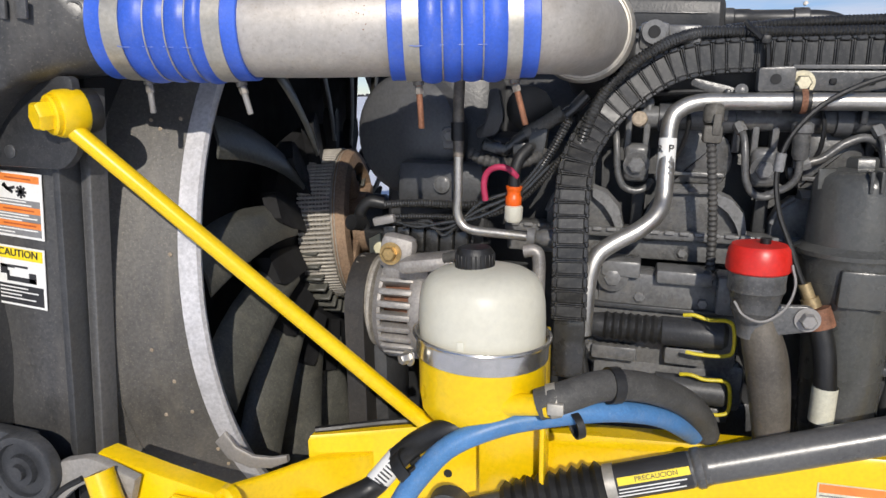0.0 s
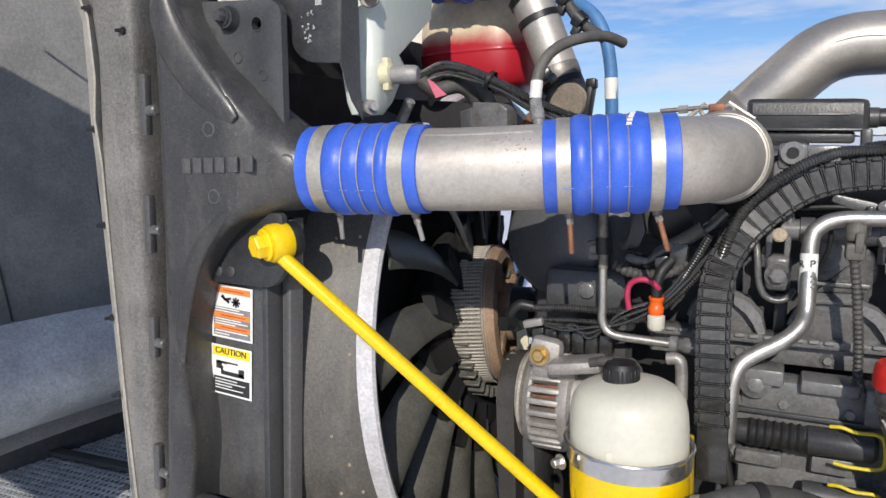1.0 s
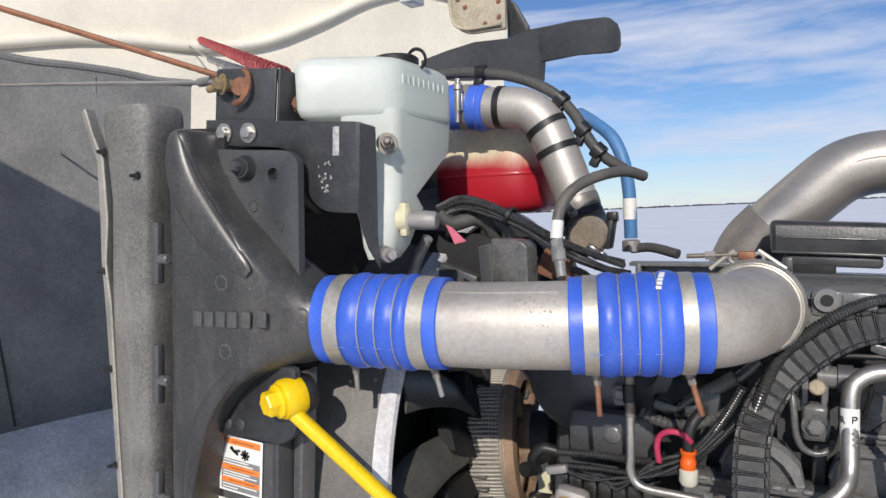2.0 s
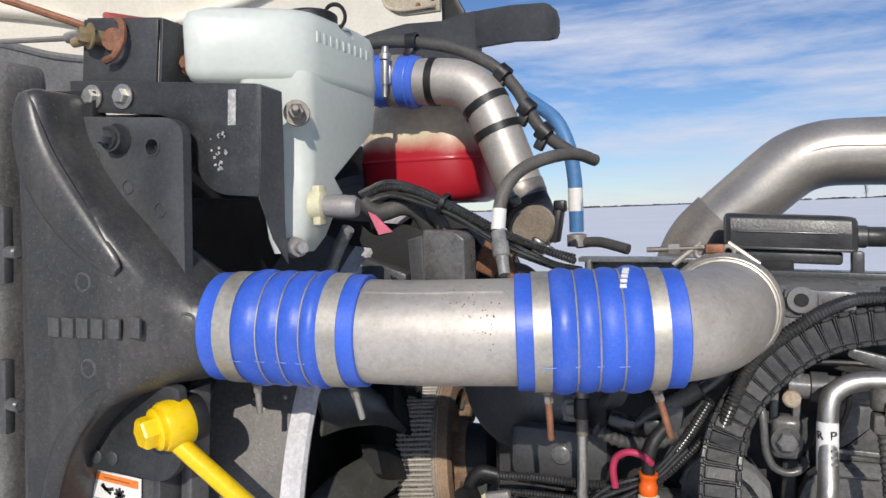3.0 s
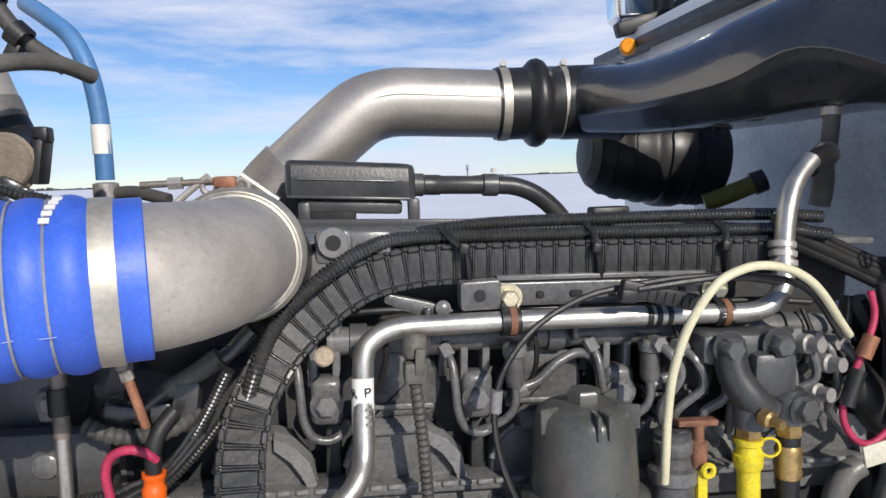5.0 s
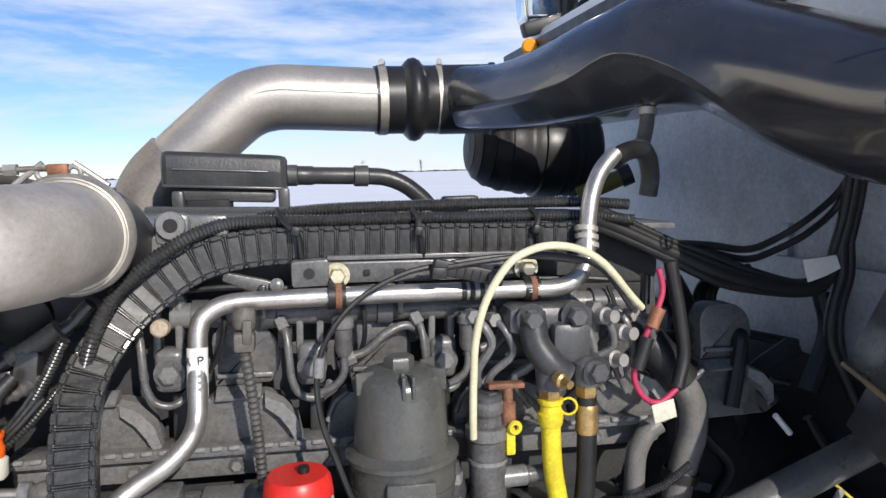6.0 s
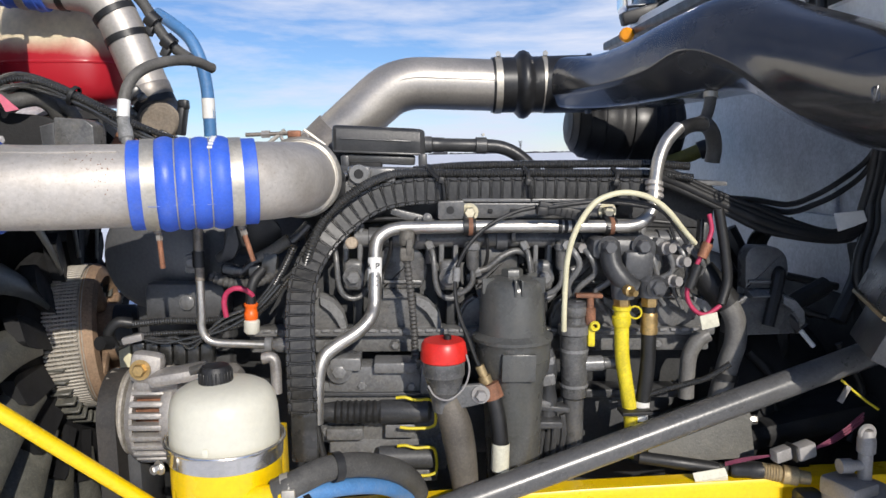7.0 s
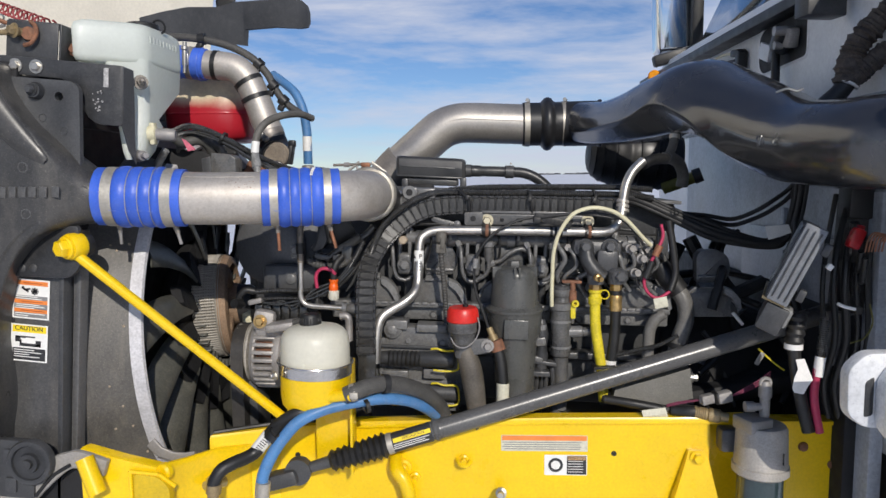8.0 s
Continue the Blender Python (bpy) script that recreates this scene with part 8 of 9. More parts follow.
def filled_tank(name, fluid, wall, level, blur):
    """A cloudy plastic tank: fluid colour up to its level, stained wall above."""
    m = mat(name, wall, 0.35, 0, 0.15, 12, 0.06, 100)
    nt = m.node_tree
    tc = nt.nodes.new("ShaderNodeTexCoord")
    sep = nt.nodes.new("ShaderNodeSeparateXYZ")
    cloud = nt.nodes.new("ShaderNodeTexNoise")
    cloud.inputs["Scale"].default_value, cloud.inputs["Detail"].default_value = 13.0, 5.0
    add = nt.nodes.new("ShaderNodeMath")
    add.operation = "MULTIPLY_ADD"
    add.inputs[1].default_value = blur
    ramp = nt.nodes.new("ShaderNodeMapRange")
    ramp.inputs["From Min"].default_value, ramp.inputs["From Max"].default_value = level - 0.012 + blur / 2, level + 0.018 + blur / 2
    mix = nt.nodes.new("ShaderNodeMixRGB")
    mix.inputs["Color1"].default_value = (*fluid, 1)
    b = nt.nodes["Principled BSDF"]
    wall_out = b.inputs["Base Color"].links[0].from_socket
    nt.links.new(tc.outputs["Object"], sep.inputs["Vector"])
    nt.links.new(tc.outputs["Object"], cloud.inputs["Vector"])
    nt.links.new(cloud.outputs["Fac"], add.inputs[0])
    nt.links.new(sep.outputs["Z"], add.inputs[2])
    nt.links.new(add.outputs[0], ramp.inputs["Value"])
    nt.links.new(ramp.outputs["Result"], mix.inputs["Fac"])
    nt.links.new(wall_out, mix.inputs["Color2"])
    nt.links.new(mix.outputs["Color"], b.inputs["Base Color"])
    return m


M["tankmix"] = filled_tank("coolant_tank_wall", (0.42, 0.014, 0.026), (0.64, 0.54, 0.38), 1.728, 0.05)
build_coolant_tank()

# ---- tilted hood ----


def sheet(fn, nu, nv, thick=0.006):
    """A curved sheet with thickness: fn(u, v) gives a point."""
    bm = bmesh.new()
    g = [[bm.verts.new(fn(i / nu, j / nv)) for j in range(nv + 1)] for i in range(nu + 1)]
    for i in range(nu):
        for j in range(nv):
            bm.faces.new((g[i][j], g[i + 1][j], g[i + 1][j + 1], g[i][j + 1]))
    bmesh.ops.recalc_face_normals(bm, faces=bm.faces)
    bmesh.ops.solidify(bm, geom=bm.faces[:], thickness=thick)
    return bm


def build_hood():
    h = thing("hood", "tilted truck hood seen from inside with cream laminate and dark lining", "hood", (-1.0, 1.2, 0.8))
    eye = Vector((0.365, 0.045, 1.60))
    nrm = Vector((0.908, -0.419, 0.0))
    lean = Matrix.Rotation(radians(2.9), 3, Vector((0.79, 0.40, -0.47)).normalized())

    def far(p):
        """Sets a point of the lining's sketch (drawn near x = -0.95) out onto the turned inner wall of the hood."""
        v = Vector((-0.95, p[1], p[2])) - eye
        k = -2.40 / v.dot(nrm)
        q = eye + (Vector(p) - eye) * k
        return Vector((0.347, 0.037, 1.563)) + lean @ (q - Vector((0.368, 0.045, 1.606)))

    def shell(u, v, dx=0.0, dy=0.0, dz=0.0):
        p = Vector((-1.95 + 1.37 * u + 0.03 * math.sin(v * 7 + u * 5) + dx, 0.55 + 1.95 * u - 0.10 * v + dy, 1.55 + 1.5 * v + 0.35 * u + 0.05 * math.sin(u * 9) + dz))
        return eye + (p - eye) * 1.38

    part("cream_shell", sheet(lambda u, v: shell(u, v), 40, 24, 0.012), "cream", h, "sunlit cream laminate shell")
    for q, amp in ((0.30, 0.03), (0.42, 0.02)):
        part("moulded_ridge", tube([shell(k / 14, q, 0.01, -0.015, amp * math.sin(k / 14 * 17)) for k in range(15)], 0.022, 10), "cream", h)
    part("lining", sheet(lambda u, v: far((-0.95 - 0.03 * math.sin(math.pi * v), 0.30 + 1.0 * u, 1.16 + 0.755 * v + 0.006 * math.sin(9 * u))), 18, 12, 0.012), "insul", h, "dark grey heat lining")
    for y in (0.815, 1.052):
        part("lining_seam", tube([far((-0.945 - 0.03 * math.sin(math.pi * k / 8), y - 0.006 * k / 8, 1.24 + 0.66 * k / 8)) for k in range(9)], 0.0035, 6), "rub", h)
    part("lining_edge", tube([far((-0.945, 0.30 + 0.1 * k, 1.916 + 0.003 * math.sin(4 * k))) for k in range(11)], 0.012, 8), "insul", h)
    part("wheel_liner", sheet(lambda u, v: far((-0.93 + 0.16 * math.sin(math.pi * (0.12 + 0.76 * v)) ** 0.8, 0.35 + 1.0 * u, 1.268 - 0.19 * v - 0.13 * (u - 0.25) ** 2 - 0.02 * u)), 24, 12, 0.008), "fender", h, "scuffed grey wheel arch liner")
    part("liner_flange", sheet(lambda u, v: far((-0.89 + 0.03 * v, 0.35 + 1.0 * u, 1.098 - 0.055 * v - 0.13 * (u - 0.25) ** 2 - 0.02 * u)), 20, 3, 0.006), "seal", h)
    part("lower_shell", sheet(lambda u, v: far((-0.90 + 0.03 * v, 0.35 + 1.0 * u, 1.05 - 0.16 * v - 0.02 * u)), 10, 4, 0.008), "blk", h)
    for k in range(26):
        u = (k + 0.5) / 26
        part("rivet", lathe([(0, 0.011), (0.005, 0.010), (0.008, 0.004)], far((-0.872, 0.35 + 1.0 * u, 1.076 - 0.13 * (u - 0.25) ** 2 - 0.02 * u)), (0.9, -0.4, 0), 10), "rub", h)
    # hood's near side, never in view, sized to cast the shadow on the lining
    part("near_fender", bx((-1.42, 0.30, 1.80), (1.15, 0.03, 1.25), (0, 8, 0), 0.01), "cream", h)
    rows = ((-0.680, 2.003, 2.114, 2.085), (-0.623, 2.07, 2.149, 2.057), (-0.56, 2.14, 2.18, 2.062), (-0.481, 2.223, 2.197, 2.067), (-0.425, 2.279, 2.228, 2.066), (-0.402, 2.30, 2.235, 2.066), (-0.398, 2.305, 2.236, 2.128), (-0.309, 2.391, 2.264, 2.153), (-0.22, 2.472, 2.28, 2.163), (-0.199, 2.492, 2.262, 2.172), (-0.192, 2.5, 2.235, 2.191))
    part("mud_flap", loft([[(x, y, zb), (x + 0.01, y + 0.022, zb), (x + 0.01, y + 0.022, zt), (x, y, zt)] for x, y, zt, zb in rows]), "blk", h, "black rubber flap at the hood's rear edge")
    part("hinge_plate", plate(rounded([(-0.709, 2.44), (-0.495, 2.44), (-0.499, 2.239), (-0.645, 2.241), (-0.698, 2.289)], [0.0, 0.0, 0.004, 0.05, 0.04]), 2.26, 2.275, 0.004), "tanplate", h, "dirty tan hinge plate")
    part("plate_rib", tube([(-0.69, 2.252, 2.44), (-0.685, 2.252, 2.30), (-0.64, 2.252, 2.258), (-0.51, 2.252, 2.254)], 0.006, 8), "tanplate", h)
    for x, z in ((-0.665, 2.36), (-0.64, 2.33), (-0.52, 2.38), (-0.52, 2.33), (-0.52, 2.28), (-0.57, 2.265)):
        part("plate_rivet", lathe([(0, 0.009), (0.004, 0.007)], (x, 2.26, z), (0, -1, 0), 10), "rust", h)
    part("rear_tab", plate(rounded([(-0.56, 2.40), (-0.53, 2.375), (-0.475, 2.27), (-0.56, 2.24)], 0.02), 2.44, 2.46, 0.003), "blk", h)
    part("hinge_block", bx((-0.86, 2.3, 2.42), (0.06, 0.09, 0.07), (0, 0, 0), 0.01), "scuff", h)
    g = thing("front_step_mesh", "galvanised expanded metal step mesh below the hood", "step mesh", (-1.1, 1.2, 0.57))
    rods = []
    for k in range(72):
        rods.append(bx((-1.75 + 0.0185 * k, 1.22, 0.62), (0.008, 1.15, 0.004), (6, 0, 0), 0, 1))
    for k in range(54):
        y = 0.66 + 0.0215 * k
        rods.append(bx((-1.09, y, 0.62 + (y - 1.22) * 0.105), (1.34, 0.009, 0.004), (0, 0, 0), 0, 1))
    part("mesh", join(*rods), "mesh", g)
    part("cross_bar", bx((-1.09, 1.28, 0.640), (1.34, 0.03, 0.016), (6, 0, 0), 0.002), "blk", g)
    part("tray", bx((-1.09, 1.22, 0.575), (1.34, 1.15, 0.006), (6, 0, 0), 0.001), "core", g)
    g.location += Vector((-0.012, 0.065, 0.037))


M["tanplate"] = mat("dirty_tan_plate", (0.40, 0.35, 0.26), 0.55, 0, 0.3, 9, 0.3, 160, 0.6, (0.24, 0.19, 0.12))
build_hood()


def build_front_bracket():
    f = thing("front_bracket", "yellow painted cast front frame bracket with an open eye", "bracket", (-0.15, 0.82, 0.85))
    rows = [(-0.249, 0.751, 1.028), (-0.18, 0.760, 1.004), (-0.11, 0.769, 0.983), (-0.085, 0.812, 0.977), (-0.046, 0.880, 0.971), (0.02, 0.925, 0.966)]
    part("arm", loft([[(x, y, 0.74), (x, y - 0.004, z - 0.012), (x + 0.001, y - 0.002, z - 0.002), (x + 0.003, y + 0.004, z), (x + 0.008, y + 0.022, z - 0.001), (x + 0.008, y + 0.022, z - 0.02), (x + 0.006, y + 0.016, 0.74)] for x, y, z in rows]), "yel", f)
    # pocket plate in darker yellow, a recess's shade put into the colour
    part("pocket", plate(rounded([(-0.150, 0.975), (-0.10, 0.968), (-0.078, 0.945), (-0.080, 0.86), (-0.15, 0.87)], 0.012), 0.752, 0.775, 0.002), "yeld", f)
    part("pocket_rim", join(*[tube([p, q], 0.0045, 8, 1) for p, q in (((-0.155, 0.753, 0.979), (-0.10, 0.757, 0.972)), ((-0.10, 0.757, 0.972), (-0.072, 0.765, 0.945)), ((-0.155, 0.753, 0.979), (-0.155, 0.753, 0.86)))]), "yel", f)
    d = Vector((0.030, -0.012, -0.068)).normalized()
    part("tube_hook", lathe([(0, 0.010), (0, 0.0165), (0.072, 0.0165), (0.072, 0.0115), (0.03, 0.0115)], (-0.228, 0.725, 1.017), d, 24, cap=False), "yel", f, "open ended yellow tube")
    part("joint_boss", lathe([(0, 0.018), (0.01, 0.017), (0.014, 0.012)], (-0.098, 0.785, 0.968), (-0.3, -1, 0), 18), "yel", f)
    part("stud", lathe([(0, 0.013), (0.02, 0.013), (0.022, 0.017), (0.034, 0.017), (0.036, 0.010), (0.05, 0.009)], (-0.02, 0.88, 0.905), (-0.5, -1, 0.2), 14), "steel", f, "bare steel stud")
    p = thing("curved_guard", "grey curved plastic guard below the radiator", "guard", (-0.3, 0.75, 0.9))
    outer = spline([(-0.44, 0.90, 0), (-0.415, 0.932, 0), (-0.348, 0.975, 0), (-0.302, 1.010, 0), (-0.275, 1.020, 0), (-0.245, 1.024, 0), (-0.19, 1.006, 0)], 5)
    inner = spline([(-0.200, 0.975, 0), (-0.226, 0.980, 0), (-0.250, 0.990, 0), (-0.271, 0.985, 0), (-0.307, 0.955, 0), (-0.345, 0.915, 0), (-0.36, 0.88, 0)], 5)
    part("plate", plate([(q.x, q.y) for q in [*outer, *inner]], 0.736, 0.748, 0.003), "guard", p)
    part("slot", tube([(-0.335, 0.7345, 0.935), (-0.30, 0.7345, 0.975), (-0.262, 0.7345, 0.999)], 0.0035, 8), "core", p)
    part("backing", bx((-0.29, 0.775, 0.93), (0.20, 0.01, 0.12), (0, 0, 0), 0.02), "core", p)


M["guard"] = mat("grey_moulded_guard", (0.27, 0.255, 0.235), 0.5, 0, 0.2, 12, 0.15, 200, 0.4, (0.38, 0.35, 0.3))
# darker copy of the yellow paint, for the pocket's shade
M["yeld"] = mat("yellow_recess_shade", (0.62, 0.42, 0.01), 0.35, 0, 0.15, 8, 0.1, 160, 0.3, (0.3, 0.22, 0.06))
build_front_bracket()

# ---- engine fittings ----
M["hosegrey"] = mat("grey_coolant_hose", (0.15, 0.145, 0.135), 0.36, 0, 0.25, 18, 0.2, 260, 0.4, (0.25, 0.23, 0.19))


def build_front_harness():
    w = thing("front_harness", "tangle of dark wires with a red lead on the engine front", "wires", (0.1, 1.05, 1.25))
    part("conduit", corrugated([(0.265, 1.04, 1.40), (0.24, 1.045, 1.355), (0.215, 1.05, 1.32), (0.18, 1.05, 1.295), (0.13, 1.05, 1.285), (0.06, 1.055, 1.285), (0.0, 1.06, 1.28)], 0.0062), "loom", w)
    part("conduit", corrugated([(0.255, 1.05, 1.35), (0.22, 1.05, 1.31), (0.18, 1.04, 1.28), (0.13, 1.04, 1.270), (0.07, 1.045, 1.268), (0.01, 1.05, 1.265)], 0.0045), "loom", w)
    part("branch", tube([(0.285, 1.07, 1.43), (0.262, 1.07, 1.408), (0.235, 1.06, 1.395), (0.205, 1.06, 1.378), (0.175, 1.06, 1.355)], 0.0085, 10), "loom", w)
    part("branch_sleeve", corrugated([(0.255, 1.06, 1.408), (0.23, 1.06, 1.392), (0.205, 1.06, 1.378)], 0.0105, 0.007, 0.001), "dirty", w)
    for k in range(3):
        o = 0.009 * k
        part("wire", tube([(0.02 + o, 1.045, 1.262 - o * 0.6), (0.06 + o, 1.035, 1.255 + o * 0.5), (0.10, 1.035 + o * 0.3, 1.262 - o), (0.15, 1.035, 1.272 + o), (0.20, 1.04, 1.30 + o * 0.6), (0.24, 1.045, 1.34 + o)], 0.0026, 7), "loom", w)
    part("red_lead", tube([(0.160, 1.022, 1.296), (0.158, 1.021, 1.318), (0.163, 1.02, 1.333), (0.175, 1.018, 1.340), (0.188, 1.018, 1.339), (0.197, 1.02, 1.333), (0.201, 1.023, 1.327)], 0.0042, 10), "pink", w, "red lead")
    part("grey_clip", bx((0.012, 1.04, 1.262), (0.032, 0.012, 0.012), (0, -12, 0), 0.003), "filter", w)
    for k in range(6):
        part("ribbed_cover", bx((0.015 + 0.021 * k, 1.06, 1.236 - 0.001 * k), (0.019, 0.025, 0.034), (0, 2, 0), 0.003), "loom", w)
    part("elbow_plug", join(tube([(-0.025, 1.06, 1.245), (-0.03, 1.055, 1.268), (-0.015, 1.055, 1.285), (0.005, 1.06, 1.282)], 0.0085, 12), lathe([(0, 0.011), (0.02, 0.011)], (-0.028, 1.05, 1.255), (-0.4, -1, 0.2), 16)), "rub", w)
    s = thing("orange_plug", "orange and clear sensor plug hanging from a black lead", "plug", (0.196, 1.025, 1.28))
    part("collar", lathe([(0, 0.0085), (0.003, 0.0105), (0.012, 0.0105), (0.014, 0.009), (0.020, 0.009), (0.022, 0.0105), (0.026, 0.0105)], (0.196, 1.026, 1.289), (0.05, 0, 1), 20), "orange", s, "orange collar")
    part("body", lathe([(-0.020, 0.009), (-0.016, 0.012), (0, 0.012), (0.002, 0.009)], (0.197, 1.026, 1.288), (0.05, 0, 1), 20), "wht", s, "cloudy clear body")
    part("lead", tube([(0.197, 1.026, 1.314), (0.198, 1.026, 1.335), (0.204, 1.03, 1.352), (0.215, 1.04, 1.365)], 0.0075, 10), "rub", s)
    c = thing("sensor_bank", "dark plugs and ribbed leads on the engine front", "plugs", (0.2, 1.06, 1.33))
    part("ribbed_lead", corrugated([(0.135, 1.05, 1.355), (0.155, 1.045, 1.346), (0.18, 1.045, 1.342), (0.21, 1.05, 1.345), (0.235, 1.06, 1.36)], 0.0085, 0.008, 0.0018), "hose", c)
    part("plug", join(bx((0.222, 1.06, 1.365), (0.024, 0.02, 0.05), (0, 8, 0), 0.004), bx((0.20, 1.06, 1.36), (0.02, 0.02, 0.02), (0, 0, 0), 0.004)), "loom", c)
    part("plug", bx((0.165, 1.06, 1.362), (0.035, 0.02, 0.018), (0, 15, 0), 0.005), "loom", c)
    part("plug", join(bx((0.105, 1.06, 1.375), (0.022, 0.02, 0.03), (0, 0, 0), 0.004), hexbolt((0.105, 1.049, 1.378), (0, -1, 0), 0.007, 0.006)), "eng", c)
    d = thing("round_cover", "dark round boss on the timing cover", "cover", (0.03, 1.1, 1.35))
    part("boss", lathe([(0, 0.092), (0.03, 0.089), (0.04, 0.076), (0.042, 0.0)], (0.020, 1.175, 1.375), (-0.3, -1, 0), 32), "engd", d)
    part("flange", bx((0.08, 1.10, 1.305), (0.13, 0.03, 0.07), (0, 2, 0), 0.016), "engd", d)
    part("flange_stud", lathe([(0, 0.012), (0.006, 0.012), (0.008, 0.009)], (0.085, 1.085, 1.308), (0, -1, 0), 18), "eng", d)
    part("ear", join(plate(rounded([(0.155, 1.44), (0.168, 1.44), (0.175, 1.40), (0.165, 1.378), (0.14, 1.372), (0.135, 1.385), (0.15, 1.395)], 0.006), 1.07, 1.085, 0.002)), "engd", d)
    part("pipe_bell", lathe([(0, 0.028), (0.02, 0.032), (0.022, 0.026)], (0.205, 1.12, 1.415), (0, -1, -0.2), 24), "rub", d)
    # no guard here: an added pale strip stands for snow seen through the gap
    f = thing("snow_gap_strip", "pale strip added for bright snow showing past the fan pulley", "guard", (-0.05, 1.25, 1.35))
    part("low_strip", plate([(-0.075, 1.20), (-0.055, 1.21), (-0.050, 1.15), (-0.072, 1.10)], 1.20, 1.206, 0.001), "ivory", f)
    g = thing("lower_hose_stub", "small clear and black elbow hose above the reservoir", "hose", (0.1, 0.98, 1.2))
    part("hose", corrugated([(0.115, 0.98, 1.225), (0.14, 0.975, 1.232), (0.165, 0.975, 1.222), (0.178, 0.98, 1.205)], 0.0075, 0.006, 0.001), "hose", g)
    part("elbow", tube([(0.215, 1.0, 1.235), (0.228, 1.0, 1.236), (0.234, 1.0, 1.225), (0.234, 1.0, 1.18)], 0.0085, 12), "cast_alu", g)
    part("bracket", bx((0.09, 1.0, 1.215), (0.08, 0.05, 0.02), (0, -8, 0), 0.008), "cast_alu", g)


build_front_harness()


def build_rear_fittings():
    e = thing("injector_lead", "ribbed grey lead plugged in at the fuel rail", "lead", (0.435, 1.07, 1.2))
    part("plug", join(lathe([(0, 0.010), (0.004, 0.0125), (0.020, 0.0125), (0.024, 0.0105)], (0.438, 1.065, 1.392), (0.05, 0.2, 1), 10), bx((0.438, 1.062, 1.380), (0.023, 0.022, 0.022), (0, 3, 0), 0.004), bx((0.442, 1.052, 1.392), (0.010, 0.006, 0.026), (0, 3, 0), 0.002)), "dirty", e)
    part("lead", corrugated([(0.437, 1.062, 1.374), (0.440, 1.062, 1.345), (0.444, 1.066, 1.30), (0.447, 1.072, 1.25), (0.448, 1.078, 1.205)], 0.0068, 0.0068, 0.0016), "hose", e)
    part("tan_plug", lathe([(0, 0.010), (0.010, 0.0095), (0.012, 0.007)], (0.351, 1.078, 1.398), (-0.1, -1, 0.1), 16), "tan", e)
    t = thing("fuel_manifold", "grey fuel manifold with two hex bolts and brass drain", "manifold", (0.78, 1.07, 1.3))
    part("arm", tube([(0.765, 1.06, 1.39), (0.768, 1.052, 1.355), (0.782, 1.045, 1.332), (0.80, 1.045, 1.315)], 0.017, 16), "engd", t)
    part("block", join(bx((0.792, 1.085, 1.378), (0.11, 0.05, 0.036), (0, EN, 0), 0.012), bx((0.812, 1.065, 1.352), (0.05, 0.04, 0.05), (0, EN, 0), 0.010)), "engd", t)
    for x in (0.763, 0.818):
        part("hex", hexbolt((x, 1.055, 1.384), (0, -1, 0), 0.0115, 0.016), "engd", t)
    part("outlet", lathe([(0, 0.018), (0.03, 0.020), (0.04, 0.016)], (0.786, 1.05, 1.30), (0, 0, 1), 20), "engd", t)
    part("outlet", lathe([(0, 0.018), (0.028, 0.021), (0.036, 0.014)], (0.832, 1.055, 1.30), (0, 0, 1), 20), "engd", t)
    part("outlet_hex", hexbolt((0.838, 1.04, 1.318), (0.2, -1, 0), 0.012, 0.012), "engd", t)
    part("drain", join(lathe([(0, 0.009), (0.010, 0.009), (0.012, 0.0055), (0.024, 0.005)], (0.785, 1.028, 1.318), (0.3, -1, -0.1), 10)), "brass", t)
    for x in (0.786, 0.832):
        part("union", lathe([(0, 0.012), (0.003, 0.0135), (0.014, 0.0135), (0.016, 0.011)], (x, 1.055, 1.284), (0, 0, 1), 6), "brass", t)
    y = thing("yellow_hose", "yellow sleeved fuel hose with a coupling", "hose", (0.79, 1.05, 1.05))
    part("coupling", lathe([(0, 0.013), (0.004, 0.015), (0.016, 0.0155), (0.018, 0.013), (0.026, 0.012), (0.028, 0.015), (0.034, 0.015)], (0.786, 1.055, 1.252), (0, 0, 1), 20), "yelp", y)
    part("leash", torus((0.806, 1.048, 1.276), (0.3, 1, 0), 0.010, 0.0016, 20, 6), "yelp", y)
    part("hose", tube([(0.786, 1.055, 1.262), (0.788, 1.054, 1.20), (0.796, 1.052, 1.145), (0.804, 1.05, 1.085), (0.808, 1.05, 1.03)], 0.0118, 16), "yelp", y)
    b = thing("black_fuel_hose", "black fuel hose with a brass sleeve and white band", "hose", (0.83, 1.06, 1.05))
    part("sleeve", lathe([(0, 0.0135), (0.006, 0.0145), (0.012, 0.0130), (0.018, 0.0145), (0.024, 0.0130), (0.030, 0.0145), (0.036, 0.012)], (0.833, 1.057, 1.238), (0, 0, 1), 20), "brass", b)
    part("hose", tube([(0.833, 1.057, 1.285), (0.833, 1.057, 1.23), (0.831, 1.056, 1.18), (0.825, 1.055, 1.13), (0.816, 1.055, 1.07), (0.812, 1.055, 1.02)], 0.0122, 16), "rub", b)
    part("band", lathe([(-0.016, 0.0132), (0.016, 0.0132)], (0.8215, 1.055, 1.108), (0.1, 0, 1), 18, cap=False), "white", b, "white band")
    part("tie", bx((0.806, 1.04, 1.112), (0.05, 0.03, 0.006), (0, 0, 0), 0.001), "rub", b)
    v = thing("drain_valve", "rusty tee handled drain valve with a yellow stem", "valve", (0.735, 1.06, 1.25))
    part("handle", bx((0.735, 1.07, 1.302), (0.045, 0.014, 0.007), (0, EN, 0), 0.002), "rust", v)
